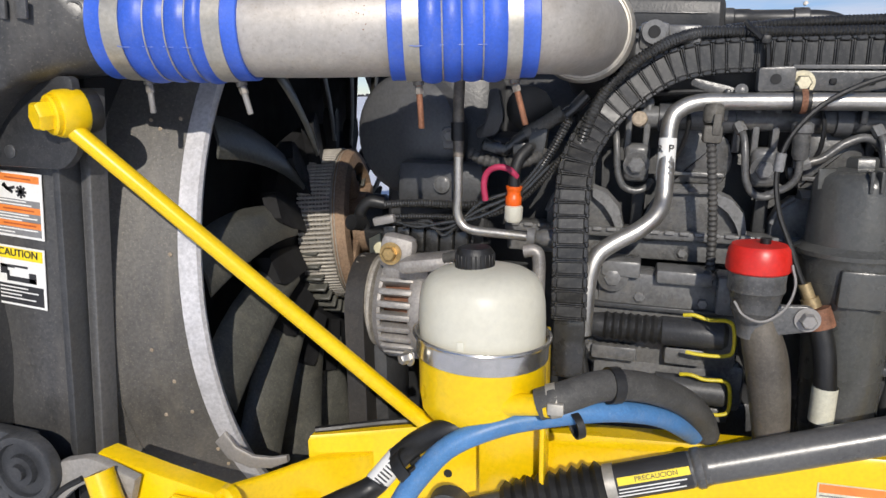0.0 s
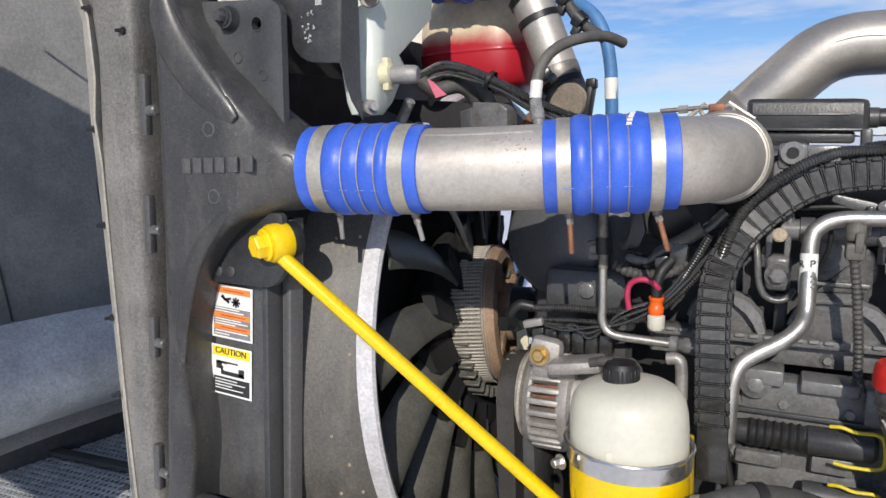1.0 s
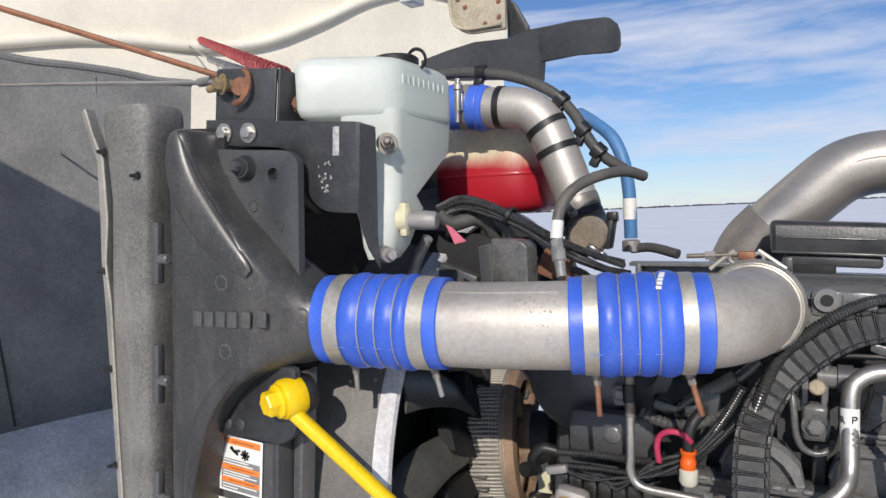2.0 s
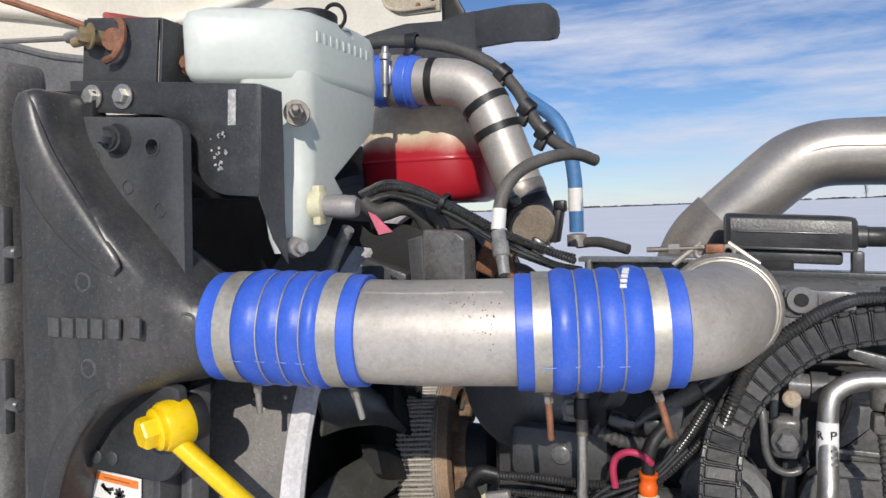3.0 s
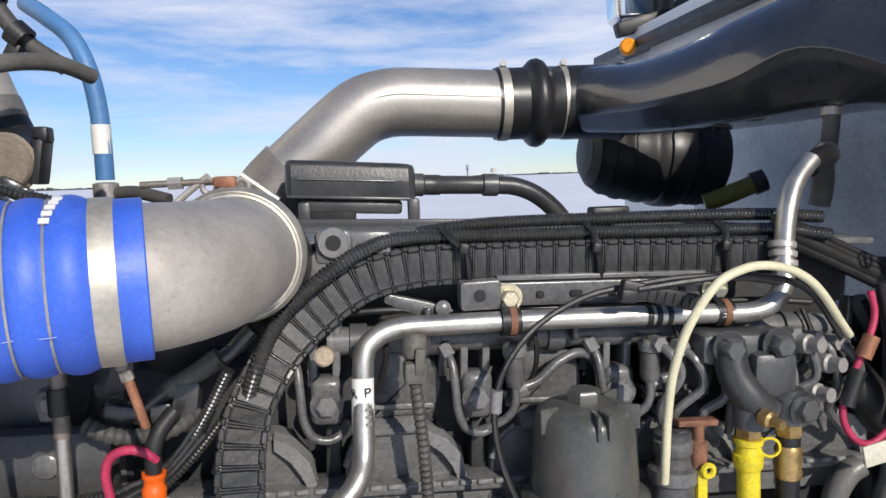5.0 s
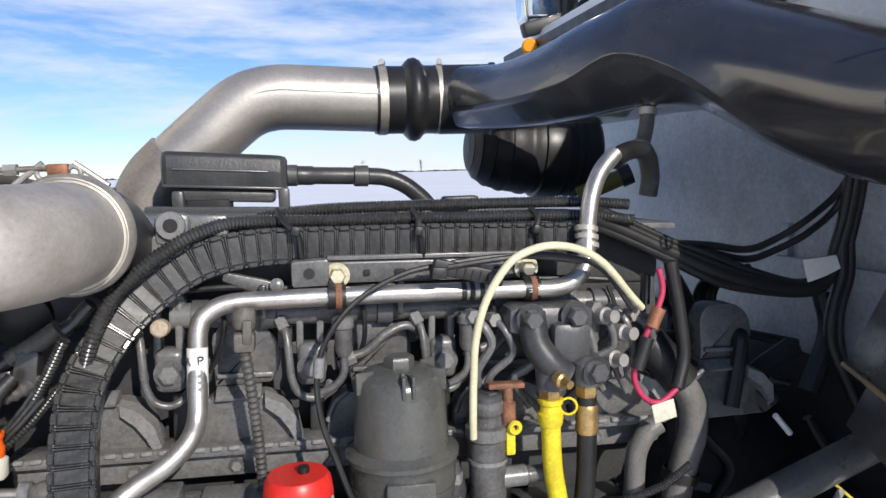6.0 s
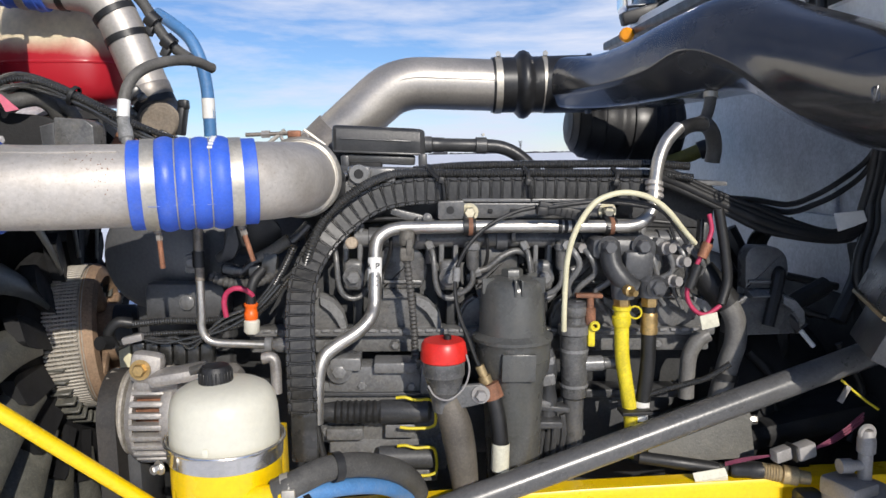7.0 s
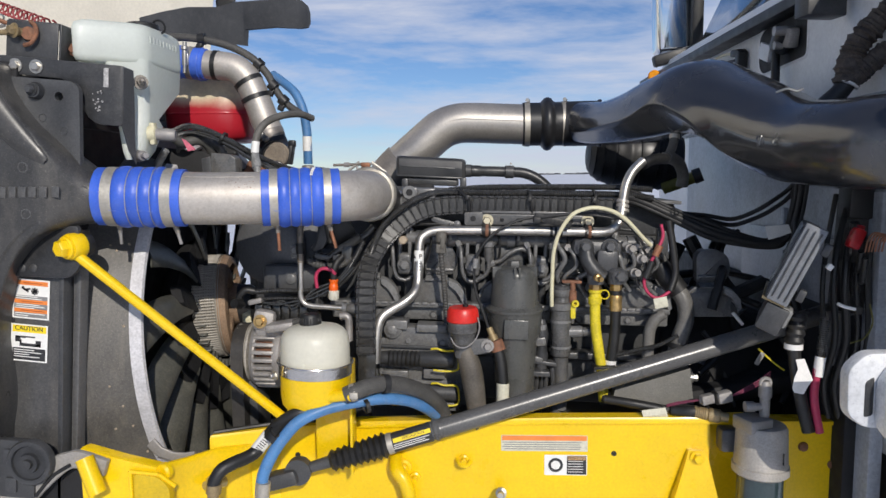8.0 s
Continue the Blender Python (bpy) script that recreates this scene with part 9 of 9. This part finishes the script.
    part("stem", lathe([(0, 0.009), (0.03, 0.009), (0.032, 0.006), (0.05, 0.006)], (0.738, 1.07, 1.25), (0, 0, 1), 14), "rust", v)
    part("body", join(bx((0.738, 1.065, 1.235), (0.012, 0.012, 0.035), (0, 0, 0), 0.003), torus((0.742, 1.056, 1.253), (0, 1, 0), 0.006, 0.003, 16, 6)), "yelp", v)
    p = thing("fuel_sensor_body", "grey cylindrical pump body with side stubs", "pump", (0.71, 1.08, 1.05))
    part("body", lathe([(1.00, 0.014), (1.06, 0.016), (1.125, 0.017), (1.13, 0.022), (1.235, 0.0235), (1.238, 0.026), (1.252, 0.026), (1.255, 0.020), (1.265, 0.018), (1.270, 0.021), (1.282, 0.021), (1.286, 0.016)], (0.713, 1.078, 0), (0, 0, 1), 26), "eng", p)
    part("stub", lathe([(0, 0.013), (0.03, 0.013), (0.032, 0.0105), (0.05, 0.0105), (0.052, 0.012), (0.07, 0.012)], (0.73, 1.075, 1.185), (1, 0, 0), 18), "eng", p)
    part("side_valve", join(lathe([(1.09, 0.012), (1.13, 0.016), (1.15, 0.013), (1.18, 0.017), (1.20, 0.013), (1.215, 0.008)], (0.667, 1.07, 0), (0, 0, 1), 18), bx((0.672, 1.07, 1.115), (0.06, 0.03, 0.010), (0, 8, 0), 0.003)), "engd", p)
    part("cap", join(lathe([(1.284, 0.019), (1.290, 0.020), (1.293, 0.016)], (0.713, 1.078, 0), (0, 0, 1), 22), bx((0.713, 1.078, 1.292), (0.012, 0.03, 0.006), (0, 0, 20), 0.002)), "engd", p)
    for z in (1.15, 1.21):
        part("body_band", ring((0.713, 1.078, z), (0, 0, 1), 0.0225, 0.002, 0.005, 26), "eng", p)
    part("valve_arm", join(bx((0.645, 1.06, 1.128), (0.05, 0.016, 0.012), (0, 14, 0), 0.004), bx((0.66, 1.062, 1.165), (0.034, 0.022, 0.02), (0, -8, 0), 0.004), lathe([(0, 0.010), (0.018, 0.009), (0.02, 0.006)], (0.652, 1.058, 1.178), (-0.4, -0.6, 0.5), 12)), "eng", p)
    part("valve_nut", lathe([(0, 0.011), (0.012, 0.011)], (0.667, 1.062, 1.192), (0, 0, 1), 6), "eng", p)
    for x, z in ((0.655, 1.072), (0.676, 1.066), (0.692, 1.07)):
        part("pin_leg", tube([(x, 1.07, z + 0.03), (x + 0.002, 1.068, z), (x - 0.002, 1.072, z - 0.04)], 0.0055, 8), "engd", p)
    part("lower_leg", tube([(0.70, 1.078, 1.02), (0.703, 1.08, 0.97)], 0.012, 12), "engd", p)
    part("lower_leg", tube([(0.67, 1.075, 1.10), (0.668, 1.08, 1.02), (0.66, 1.09, 0.98)], 0.008, 10), "engd", p)
    i = thing("ivory_hose", "thin ivory breather tube arching over the fuel lines", "tube", (0.7, 1.0, 1.28))
    part("tube", tube([(0.688, 1.045, 1.250), (0.687, 1.040, 1.28), (0.688, 1.037, 1.326), (0.689, 1.027, 1.371), (0.700, 1.018, 1.417), (0.726, 1.016, 1.456), (0.756, 1.020, 1.470), (0.786, 1.024, 1.472), (0.820, 1.030, 1.463), (0.851, 1.038, 1.443), (0.890, 1.057, 1.404), (0.913, 1.072, 1.384)], 0.0046, 10), "ivory", i)
    part("clamp_strap", join(bx((0.690, 1.06, 1.442), (0.085, 0.012, 0.018), (0, 14, 0), 0.003), bx((0.655, 1.058, 1.444), (0.018, 0.016, 0.014), (0, 5, 0), 0.003)), "rub", i, "black slotted strap")
    for k in range(6):
        part("slot", bx((0.676 + 0.009 * k, 1.0535, 1.4445 - 0.0022 * k), (0.002, 0.002, 0.011), (0, 14, 0), 0), "core", i)
    part("black_tube", tube([(0.665, 1.055, 1.450), (0.73, 1.05, 1.457), (0.79, 1.05, 1.458), (0.85, 1.055, 1.44), (0.895, 1.06, 1.385)], 0.0035, 8), "rub", i)
    w = thing("red_wire_loop", "red wire loop with a paper tag beside the engine", "wires", (0.92, 1.06, 1.26))
    part("red_wire", tube([(0.933, 1.067, 1.432), (0.937, 1.065, 1.405), (0.924, 1.06, 1.375), (0.905, 1.058, 1.338), (0.895, 1.056, 1.302), (0.907, 1.055, 1.276), (0.928, 1.055, 1.267), (0.953, 1.057, 1.281)], 0.0038, 10), "pink", w)
    part("splice", tube([(0.929, 1.058, 1.385), (0.918, 1.057, 1.362)], 0.0085, 10, 1), "copper", w)
    part("plug", tube([(0.912, 1.055, 1.35), (0.897, 1.053, 1.312)], 0.0085, 10, 1), "rub", w)
    part("sleeve", tube([(0.950, 1.07, 1.44), (0.957, 1.068, 1.40), (0.963, 1.066, 1.36), (0.966, 1.064, 1.32), (0.954, 1.058, 1.283)], 0.0085, 10), "rub", w)
    part("tag", bx((0.932, 1.05, 1.257), (0.030, 0.002, 0.024), (0, -12, 0), 0.0005), "oldtag", w, "blank paper tag")
    l = thing("rear_fuel_lines", "bundle of grey fuel lines at the engine rear", "fuel lines", (0.9, 1.1, 1.3))
    rng = random.Random(12)
    for k in range(9):
        x, z = 0.70 + 0.026 * k, 1.385 - 0.006 * (k % 3)
        part("line", tube([(x, 1.09, z), (x + 0.012, 1.075, z - 0.012), (x + 0.020, 1.075, z - 0.035 - 0.006 * (k % 4)), (x + rng.uniform(-0.01, 0.02), 1.085, z - 0.07), (x + rng.uniform(-0.01, 0.03), 1.10, z - 0.11)], rng.uniform(0.004, 0.0062), 9), "eng", l)
        part("nut", lathe([(-0.008, 0.0085), (0.008, 0.0085)], (x, 1.088, z), (0.2, -1, 0), 6), "filter" if k % 3 else "eng", l)
    for x, z in ((0.86, 1.375), (0.885, 1.352), (0.872, 1.32)):
        part("fitting", join(lathe([(0, 0.011), (0.02, 0.011), (0.022, 0.008), (0.035, 0.008)], (x, 1.09, z), (0.3, -1, 0.1), 12)), "filter", l)
    h = thing("rear_coolant_hose", "large grey coolant hose at the engine rear", "hose", (1.0, 1.1, 1.1))
    part("hose", tube([(0.965, 1.11, 1.30), (0.985, 1.105, 1.275), (1.0, 1.10, 1.245), (1.002, 1.10, 1.205), (0.99, 1.10, 1.165), (0.975, 1.10, 1.10), (0.968, 1.11, 1.03)], 0.0185, 20), "hosegrey", h)
    part("upper_wrap", tube([(0.945, 1.12, 1.33), (0.965, 1.108, 1.302), (0.986, 1.103, 1.274)], 0.0245, 16), "rub", h)
    part("clamp", ring((0.984, 1.10, 1.148), (0.2, 0, 1), 0.022, 0.002, 0.012, 22), "rub", h)
    part("small_elbow", tube([(0.952, 1.10, 1.222), (0.936, 1.10, 1.212), (0.922, 1.10, 1.188), (0.918, 1.10, 1.15), (0.917, 1.10, 1.11)], 0.0135, 16), "hosegrey", h)
    part("cable", corrugated([(0.83, 1.05, 1.135), (0.88, 1.05, 1.148), (0.93, 1.05, 1.16), (0.975, 1.06, 1.18)], 0.0055), "loom", h)
    x = thing("steering_gear_cover", "angular grey casting behind the strut", "casting", (0.95, 1.05, 1.03))
    part("casting", loft([[(0.82, 1.02, 1.035), (0.82, 1.12, 1.035), (0.83, 1.12, 1.062), (0.83, 1.03, 1.062)], [(0.92, 1.015, 1.032), (0.92, 1.12, 1.032), (0.92, 1.12, 1.088), (0.92, 1.03, 1.088)], [(1.0, 1.015, 1.035), (1.0, 1.12, 1.035), (0.995, 1.12, 1.112), (0.995, 1.03, 1.112)]]), "filter2", x)
    part("end_bolt", join(lathe([(0, 0.012), (0.006, 0.012)], (1.0, 1.05, 1.085), (1, 0, 0), 16), hexbolt((1.005, 1.05, 1.085), (1, -0.2, 0), 0.008, 0.014)), "steel", x)
    part("hose_run", tube([(0.80, 1.0, 1.05), (0.86, 0.985, 1.045), (0.92, 0.98, 1.035)], 0.010, 12), "rub", x)
    q = thing("rail_connector", "tagged brass connector and plug lying on the rail", "connector", (0.95, 0.98, 1.03))
    part("conduit", corrugated([(0.80, 1.02, 1.045), (0.85, 0.995, 1.040), (0.90, 0.985, 1.036), (0.94, 0.98, 1.034)], 0.008), "hose", q)
    part("tag", loft([[(0.880, 0.966, 1.012), (0.930, 0.963, 1.020), (0.930, 0.964, 1.020), (0.880, 0.967, 1.012)], [(0.877, 0.961, 1.024), (0.927, 0.957, 1.033), (0.927, 0.958, 1.033), (0.877, 0.962, 1.024)], [(0.874, 0.965, 1.036), (0.924, 0.962, 1.044), (0.924, 0.963, 1.044), (0.874, 0.966, 1.036)]]), "oldtag", q, "creased cream paper tag")
    part("plug", lathe([(0, 0.010), (0.006, 0.013), (0.03, 0.0125), (0.032, 0.014), (0.05, 0.0135)], (0.938, 0.975, 1.034), (1, -0.12, -0.02), 16), "rub", q)
    prof = [(0.002 * k, 0.0125 if k % 2 else 0.0137) for k in range(14)]
    part("brass", lathe([*prof, (0.029, 0.011), (0.031, 0.0145), (0.052, 0.0145), (0.054, 0.011), (0.07, 0.010)], (0.987, 0.969, 1.033), (1, -0.35, -0.08), 18), "oldbrass", q, "tarnished knurled sleeve")
    part("grey_plug", join(bx((1.010, 0.955, 1.066), (0.030, 0.018, 0.020), (0, -10, 12), 0.003), bx((1.042, 0.949, 1.073), (0.032, 0.022, 0.024), (0, -10, 12), 0.004)), "filter", q)
    part("plug_collar", bx((1.026, 0.952, 1.0695), (0.006, 0.024, 0.026), (0, -10, 12), 0.002), "rub", q)
    for k in range(3):
        part("lead", tube([(0.93, 0.975, 1.042 + 0.002 * k), (0.96, 0.967, 1.052 + 0.002 * k), (0.998, 0.958, 1.063)], 0.0016, 6), "plum", q)
        part("lead", tube([(1.058, 0.946, 1.076), (1.085, 0.945, 1.085 + 0.004 * k), (1.11, 0.95, 1.096 + 0.005 * k), (1.14, 0.955, 1.115 + 0.006 * k)], 0.0018, 6), "plum", q)


M["plum"] = mat("faded_plum_wire", (0.16, 0.03, 0.06), 0.5, 0, 0.2, 40, 0.1)
M["filter2"] = mat("olive_grey_casting", (0.085, 0.082, 0.070), 0.45, 0, 0.2, 14, 0.25, 240, 0.4, (0.2, 0.18, 0.14))
build_rear_fittings()


def build_cab_cables():
    c = thing("cab_cables", "heavy black cable harness sagging to the cab wall", "cable harness", (1.1, 1.1, 1.3))
    for o, lift, r in ((0.0, 0.0, 0.0095), (0.013, 0.008, 0.0062), (-0.010, -0.010, 0.0070), (0.006, 0.016, 0.0045)):
        part("cable", tube([(0.86, 1.13, 1.495 + lift), (0.905, 1.14, 1.481 + lift), (0.99, 1.142, 1.442 + lift), (1.060, 1.142, 1.411 + lift * 1.3), (1.118, 1.143, 1.393 + lift), (1.195, 1.144, 1.379 + lift * 0.6), (1.240 + o * 0.5, 1.144, 1.392 + lift), (1.256 + o, 1.144, 1.43), (1.262 + o, 1.135, 1.48), (1.262 + o, 1.12, 1.56), (1.262 + o, 1.10, 1.66)], r, 12), "rub", c)
    for k, (o, r) in enumerate(((0.0, 0.0085), (0.014, 0.0065))):
        part("drop_cable", tube([(1.258 + o, 1.142, 1.44), (1.256 + o, 1.138, 1.395), (1.240 + o, 1.135, 1.345), (1.236 + o, 1.13, 1.30), (1.254 + o * 0.5, 1.12, 1.248), (1.27, 1.10, 1.19)], r, 12), "rub", c)
    for k in range(2):
        part("thin_cable", tube([(1.00, 1.155, 1.452 - 0.006 * k), (1.06, 1.16, 1.446 - 0.010 * k), (1.120, 1.16, 1.437 - 0.014 * k), (1.165, 1.155, 1.452 - 0.016 * k), (1.205, 1.145, 1.478 - 0.020 * k), (1.248, 1.14, 1.514 - 0.018 * k), (1.262, 1.12, 1.56)], 0.0052, 8), "rub", c)
    for k, o in enumerate((0.0, 0.016, 0.026)):
        part("loop_cable", tube([(1.125 + o, 1.20, 1.405), (1.116 + o, 1.262, 1.372), (1.110 + o, 1.268, 1.335), (1.122 + o, 1.262, 1.282), (1.165 + o, 1.25, 1.242 - 0.3 * o), (1.215 + o, 1.22, 1.22 - 0.3 * o)], 0.0085 if k == 0 else 0.006, 10), "rub", c)
    part("loop_tie", ring((1.118, 1.262, 1.318), (0, 0.1, 1), 0.015, 0.003, 0.008, 18), "rub", c)
    part("shelf_lip", tube([(1.10, 1.30, 1.302), (1.19, 1.29, 1.285), (1.292, 1.27, 1.262)], 0.008, 8), "rub", c)
    part("wrap_label", loft([[(x, y - 0.0155, z + h) for x, y, z, h in row] for row in ([(1.188, 1.149, 1.408, 0.014), (1.188, 1.146, 1.408, 0.014), (1.197, 1.146, 1.390, 0.0), (1.197, 1.149, 1.390, 0.0)], [(1.212, 1.146, 1.411, 0.013), (1.212, 1.143, 1.411, 0.013), (1.222, 1.143, 1.398, 0.0), (1.222, 1.146, 1.398, 0.0)], [(1.240, 1.149, 1.412, 0.014), (1.240, 1.146, 1.412, 0.014), (1.248, 1.146, 1.404, 0.003), (1.248, 1.149, 1.404, 0.003)])]), "paper", c, "white wrapped label")
    part("yellow_sleeve", tube([(1.115, 1.76, 1.497), (1.16, 1.74, 1.515), (1.205, 1.724, 1.535)], 0.019, 12), "olive", c)
    part("sleeve_end", lathe([(0, 0.024), (0.026, 0.023)], (1.200, 1.726, 1.533), (1, -0.35, 0.42), 14), "rub", c)
    part("elbow", tube([(0.905, 1.135, 1.566), (0.925, 1.146, 1.576), (0.946, 1.160, 1.580), (0.968, 1.185, 1.580)], 0.0125, 14), "rub", c, "black rubber elbow")
    part("riser", tube([(0.962, 1.180, 1.580), (0.982, 1.205, 1.590), (1.000, 1.225, 1.625), (1.012, 1.24, 1.70)], 0.0105, 14), "greyhose", c)
    part("riser_clamp", ring((1.002, 1.228, 1.635), (0.12, 0.15, 1), 0.0108, 0.0018, 0.010, 20), "band", c)
    part("drop_hose", tube([(0.972, 1.195, 1.583), (1.000, 1.24, 1.582), (1.030, 1.28, 1.568), (1.045, 1.30, 1.540), (1.044, 1.306, 1.512)], 0.0145, 14), "greyhose", c)
    d = thing("dark_floor_clutter", "dark jumble of hoses and brackets in the shade below the cab", "clutter", (1.15, 1.15, 1.0))
    rng = random.Random(21)
    for k in range(14):
        x, y = 1.0 + rng.uniform(0, 0.28), 1.10 + rng.uniform(0, 0.25)
        z = 0.98 + rng.uniform(0, 0.25)
        part("hose", tube([(x, y, z), (x + rng.uniform(-0.06, 0.06), y + 0.02, z + rng.uniform(0.02, 0.1)), (x + rng.uniform(-0.1, 0.1), y + 0.04, z + rng.uniform(0.05, 0.2))], rng.uniform(0.007, 0.018), 9), "rub", d)
    # near-black block fills the shaded space under the hoses
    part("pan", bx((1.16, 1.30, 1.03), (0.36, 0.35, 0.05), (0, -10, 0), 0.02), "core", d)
    part("white_lever", tube([(1.095, 1.06, 1.232), (1.118, 1.06, 1.205)], 0.004, 6, 1), "white", d)
    part("tag", bx((1.13, 0.99, 1.145), (0.010, 0.003, 0.03), (0, 28, 0), 0.0005), "filter", d)
    part("yellow_wire", tube([(1.13, 1.0, 1.165), (1.155, 0.98, 1.14), (1.175, 0.97, 1.125)], 0.002, 6), "yelp", d)
    s = thing("side_relay_panel", "shaded relay panel with red and orange wires beside the cab", "relay panel", (1.32, 0.8, 1.3))
    part("panel", join(bx((1.335, 0.985, 1.43), (0.09, 0.08, 0.36), (0, 3, 0), 0.008), bx((1.30, 0.955, 1.50), (0.05, 0.05, 0.10), (0, 3, 0), 0.006), bx((1.31, 0.95, 1.33), (0.06, 0.05, 0.07), (0, -4, 0), 0.006)), "rub", s)
    part("step_plate", bx((1.318, 0.962, 1.195), (0.135, 0.02, 0.115), (0, 2, 0), 0.004), "filter2x", s, "dull grey plate")
    part("red_block", join(bx((1.238, 0.835, 1.420), (0.024, 0.020, 0.040), (0, 22, 0), 0.005), bx((1.248, 0.845, 1.435), (0.012, 0.02, 0.02), (0, 22, 0), 0.003)), "redtank", s, "dull red terminal block")
    for k in range(6):
        o = 0.006 * k
        part("wire", tube([(1.238 + o, 0.80, 1.398), (1.241 + o, 0.795, 1.424), (1.252 + o, 0.795, 1.434 - 0.002 * k), (1.270 + o, 0.80, 1.428), (1.285 + o, 0.83, 1.415)], 0.0016, 7), "copper" if k % 2 else "rust", s)
    for k, (x, z) in enumerate(((1.245, 1.40), (1.252, 1.385), (1.26, 1.372), (1.235, 1.44))):
        part("black_lead", tube([(x, 0.84, z + 0.01), (x + 0.012, 0.87, z - 0.02 - 0.01 * k), (x + 0.03, 0.91, z - 0.03), (x + 0.05, 0.945, z - 0.01)], 0.006, 8), "rub", s)
    for k in range(5):
        x = 1.225 + 0.022 * k
        part("drop_lead", tube([(x + 0.03, 0.95, 1.50 - 0.03 * k), (x + 0.004, 0.925, 1.40), (x - 0.008, 0.91, 1.30 + 0.01 * k), (x + 0.01, 0.93, 1.20), (x + 0.004, 0.955, 1.10), (x + 0.03, 0.98, 1.02)], 0.005 + 0.0016 * (k % 3), 9), "rub", s)
    part("white_clip", bx((1.168, 0.785, 1.372), (0.011, 0.010, 0.011), (0, 40, 0), 0.002), "white", s)
    part("clip_stalk", tube([(1.168, 0.79, 1.372), (1.18, 0.83, 1.375), (1.215, 0.90, 1.39), (1.27, 0.95, 1.40)], 0.0022, 6), "rub", s)
    part("white_lever", tube([(1.193, 0.80, 1.301), (1.206, 0.80, 1.295), (1.226, 0.80, 1.290)], 0.0032, 7), "white", s)
    part("lever_plug", bx((1.232, 0.803, 1.288), (0.014, 0.012, 0.014), (0, 10, 0), 0.002), "rub", s)
    part("green_wire", tube([(1.252, 0.80, 1.300), (1.256, 0.795, 1.265), (1.240, 0.79, 1.238), (1.215, 0.79, 1.228)], 0.0014, 6), "olive", s)


M["olive"] = mat("olive_sleeve", (0.14, 0.13, 0.022), 0.5, 0, 0.2, 30, 0.1)
build_cab_cables()
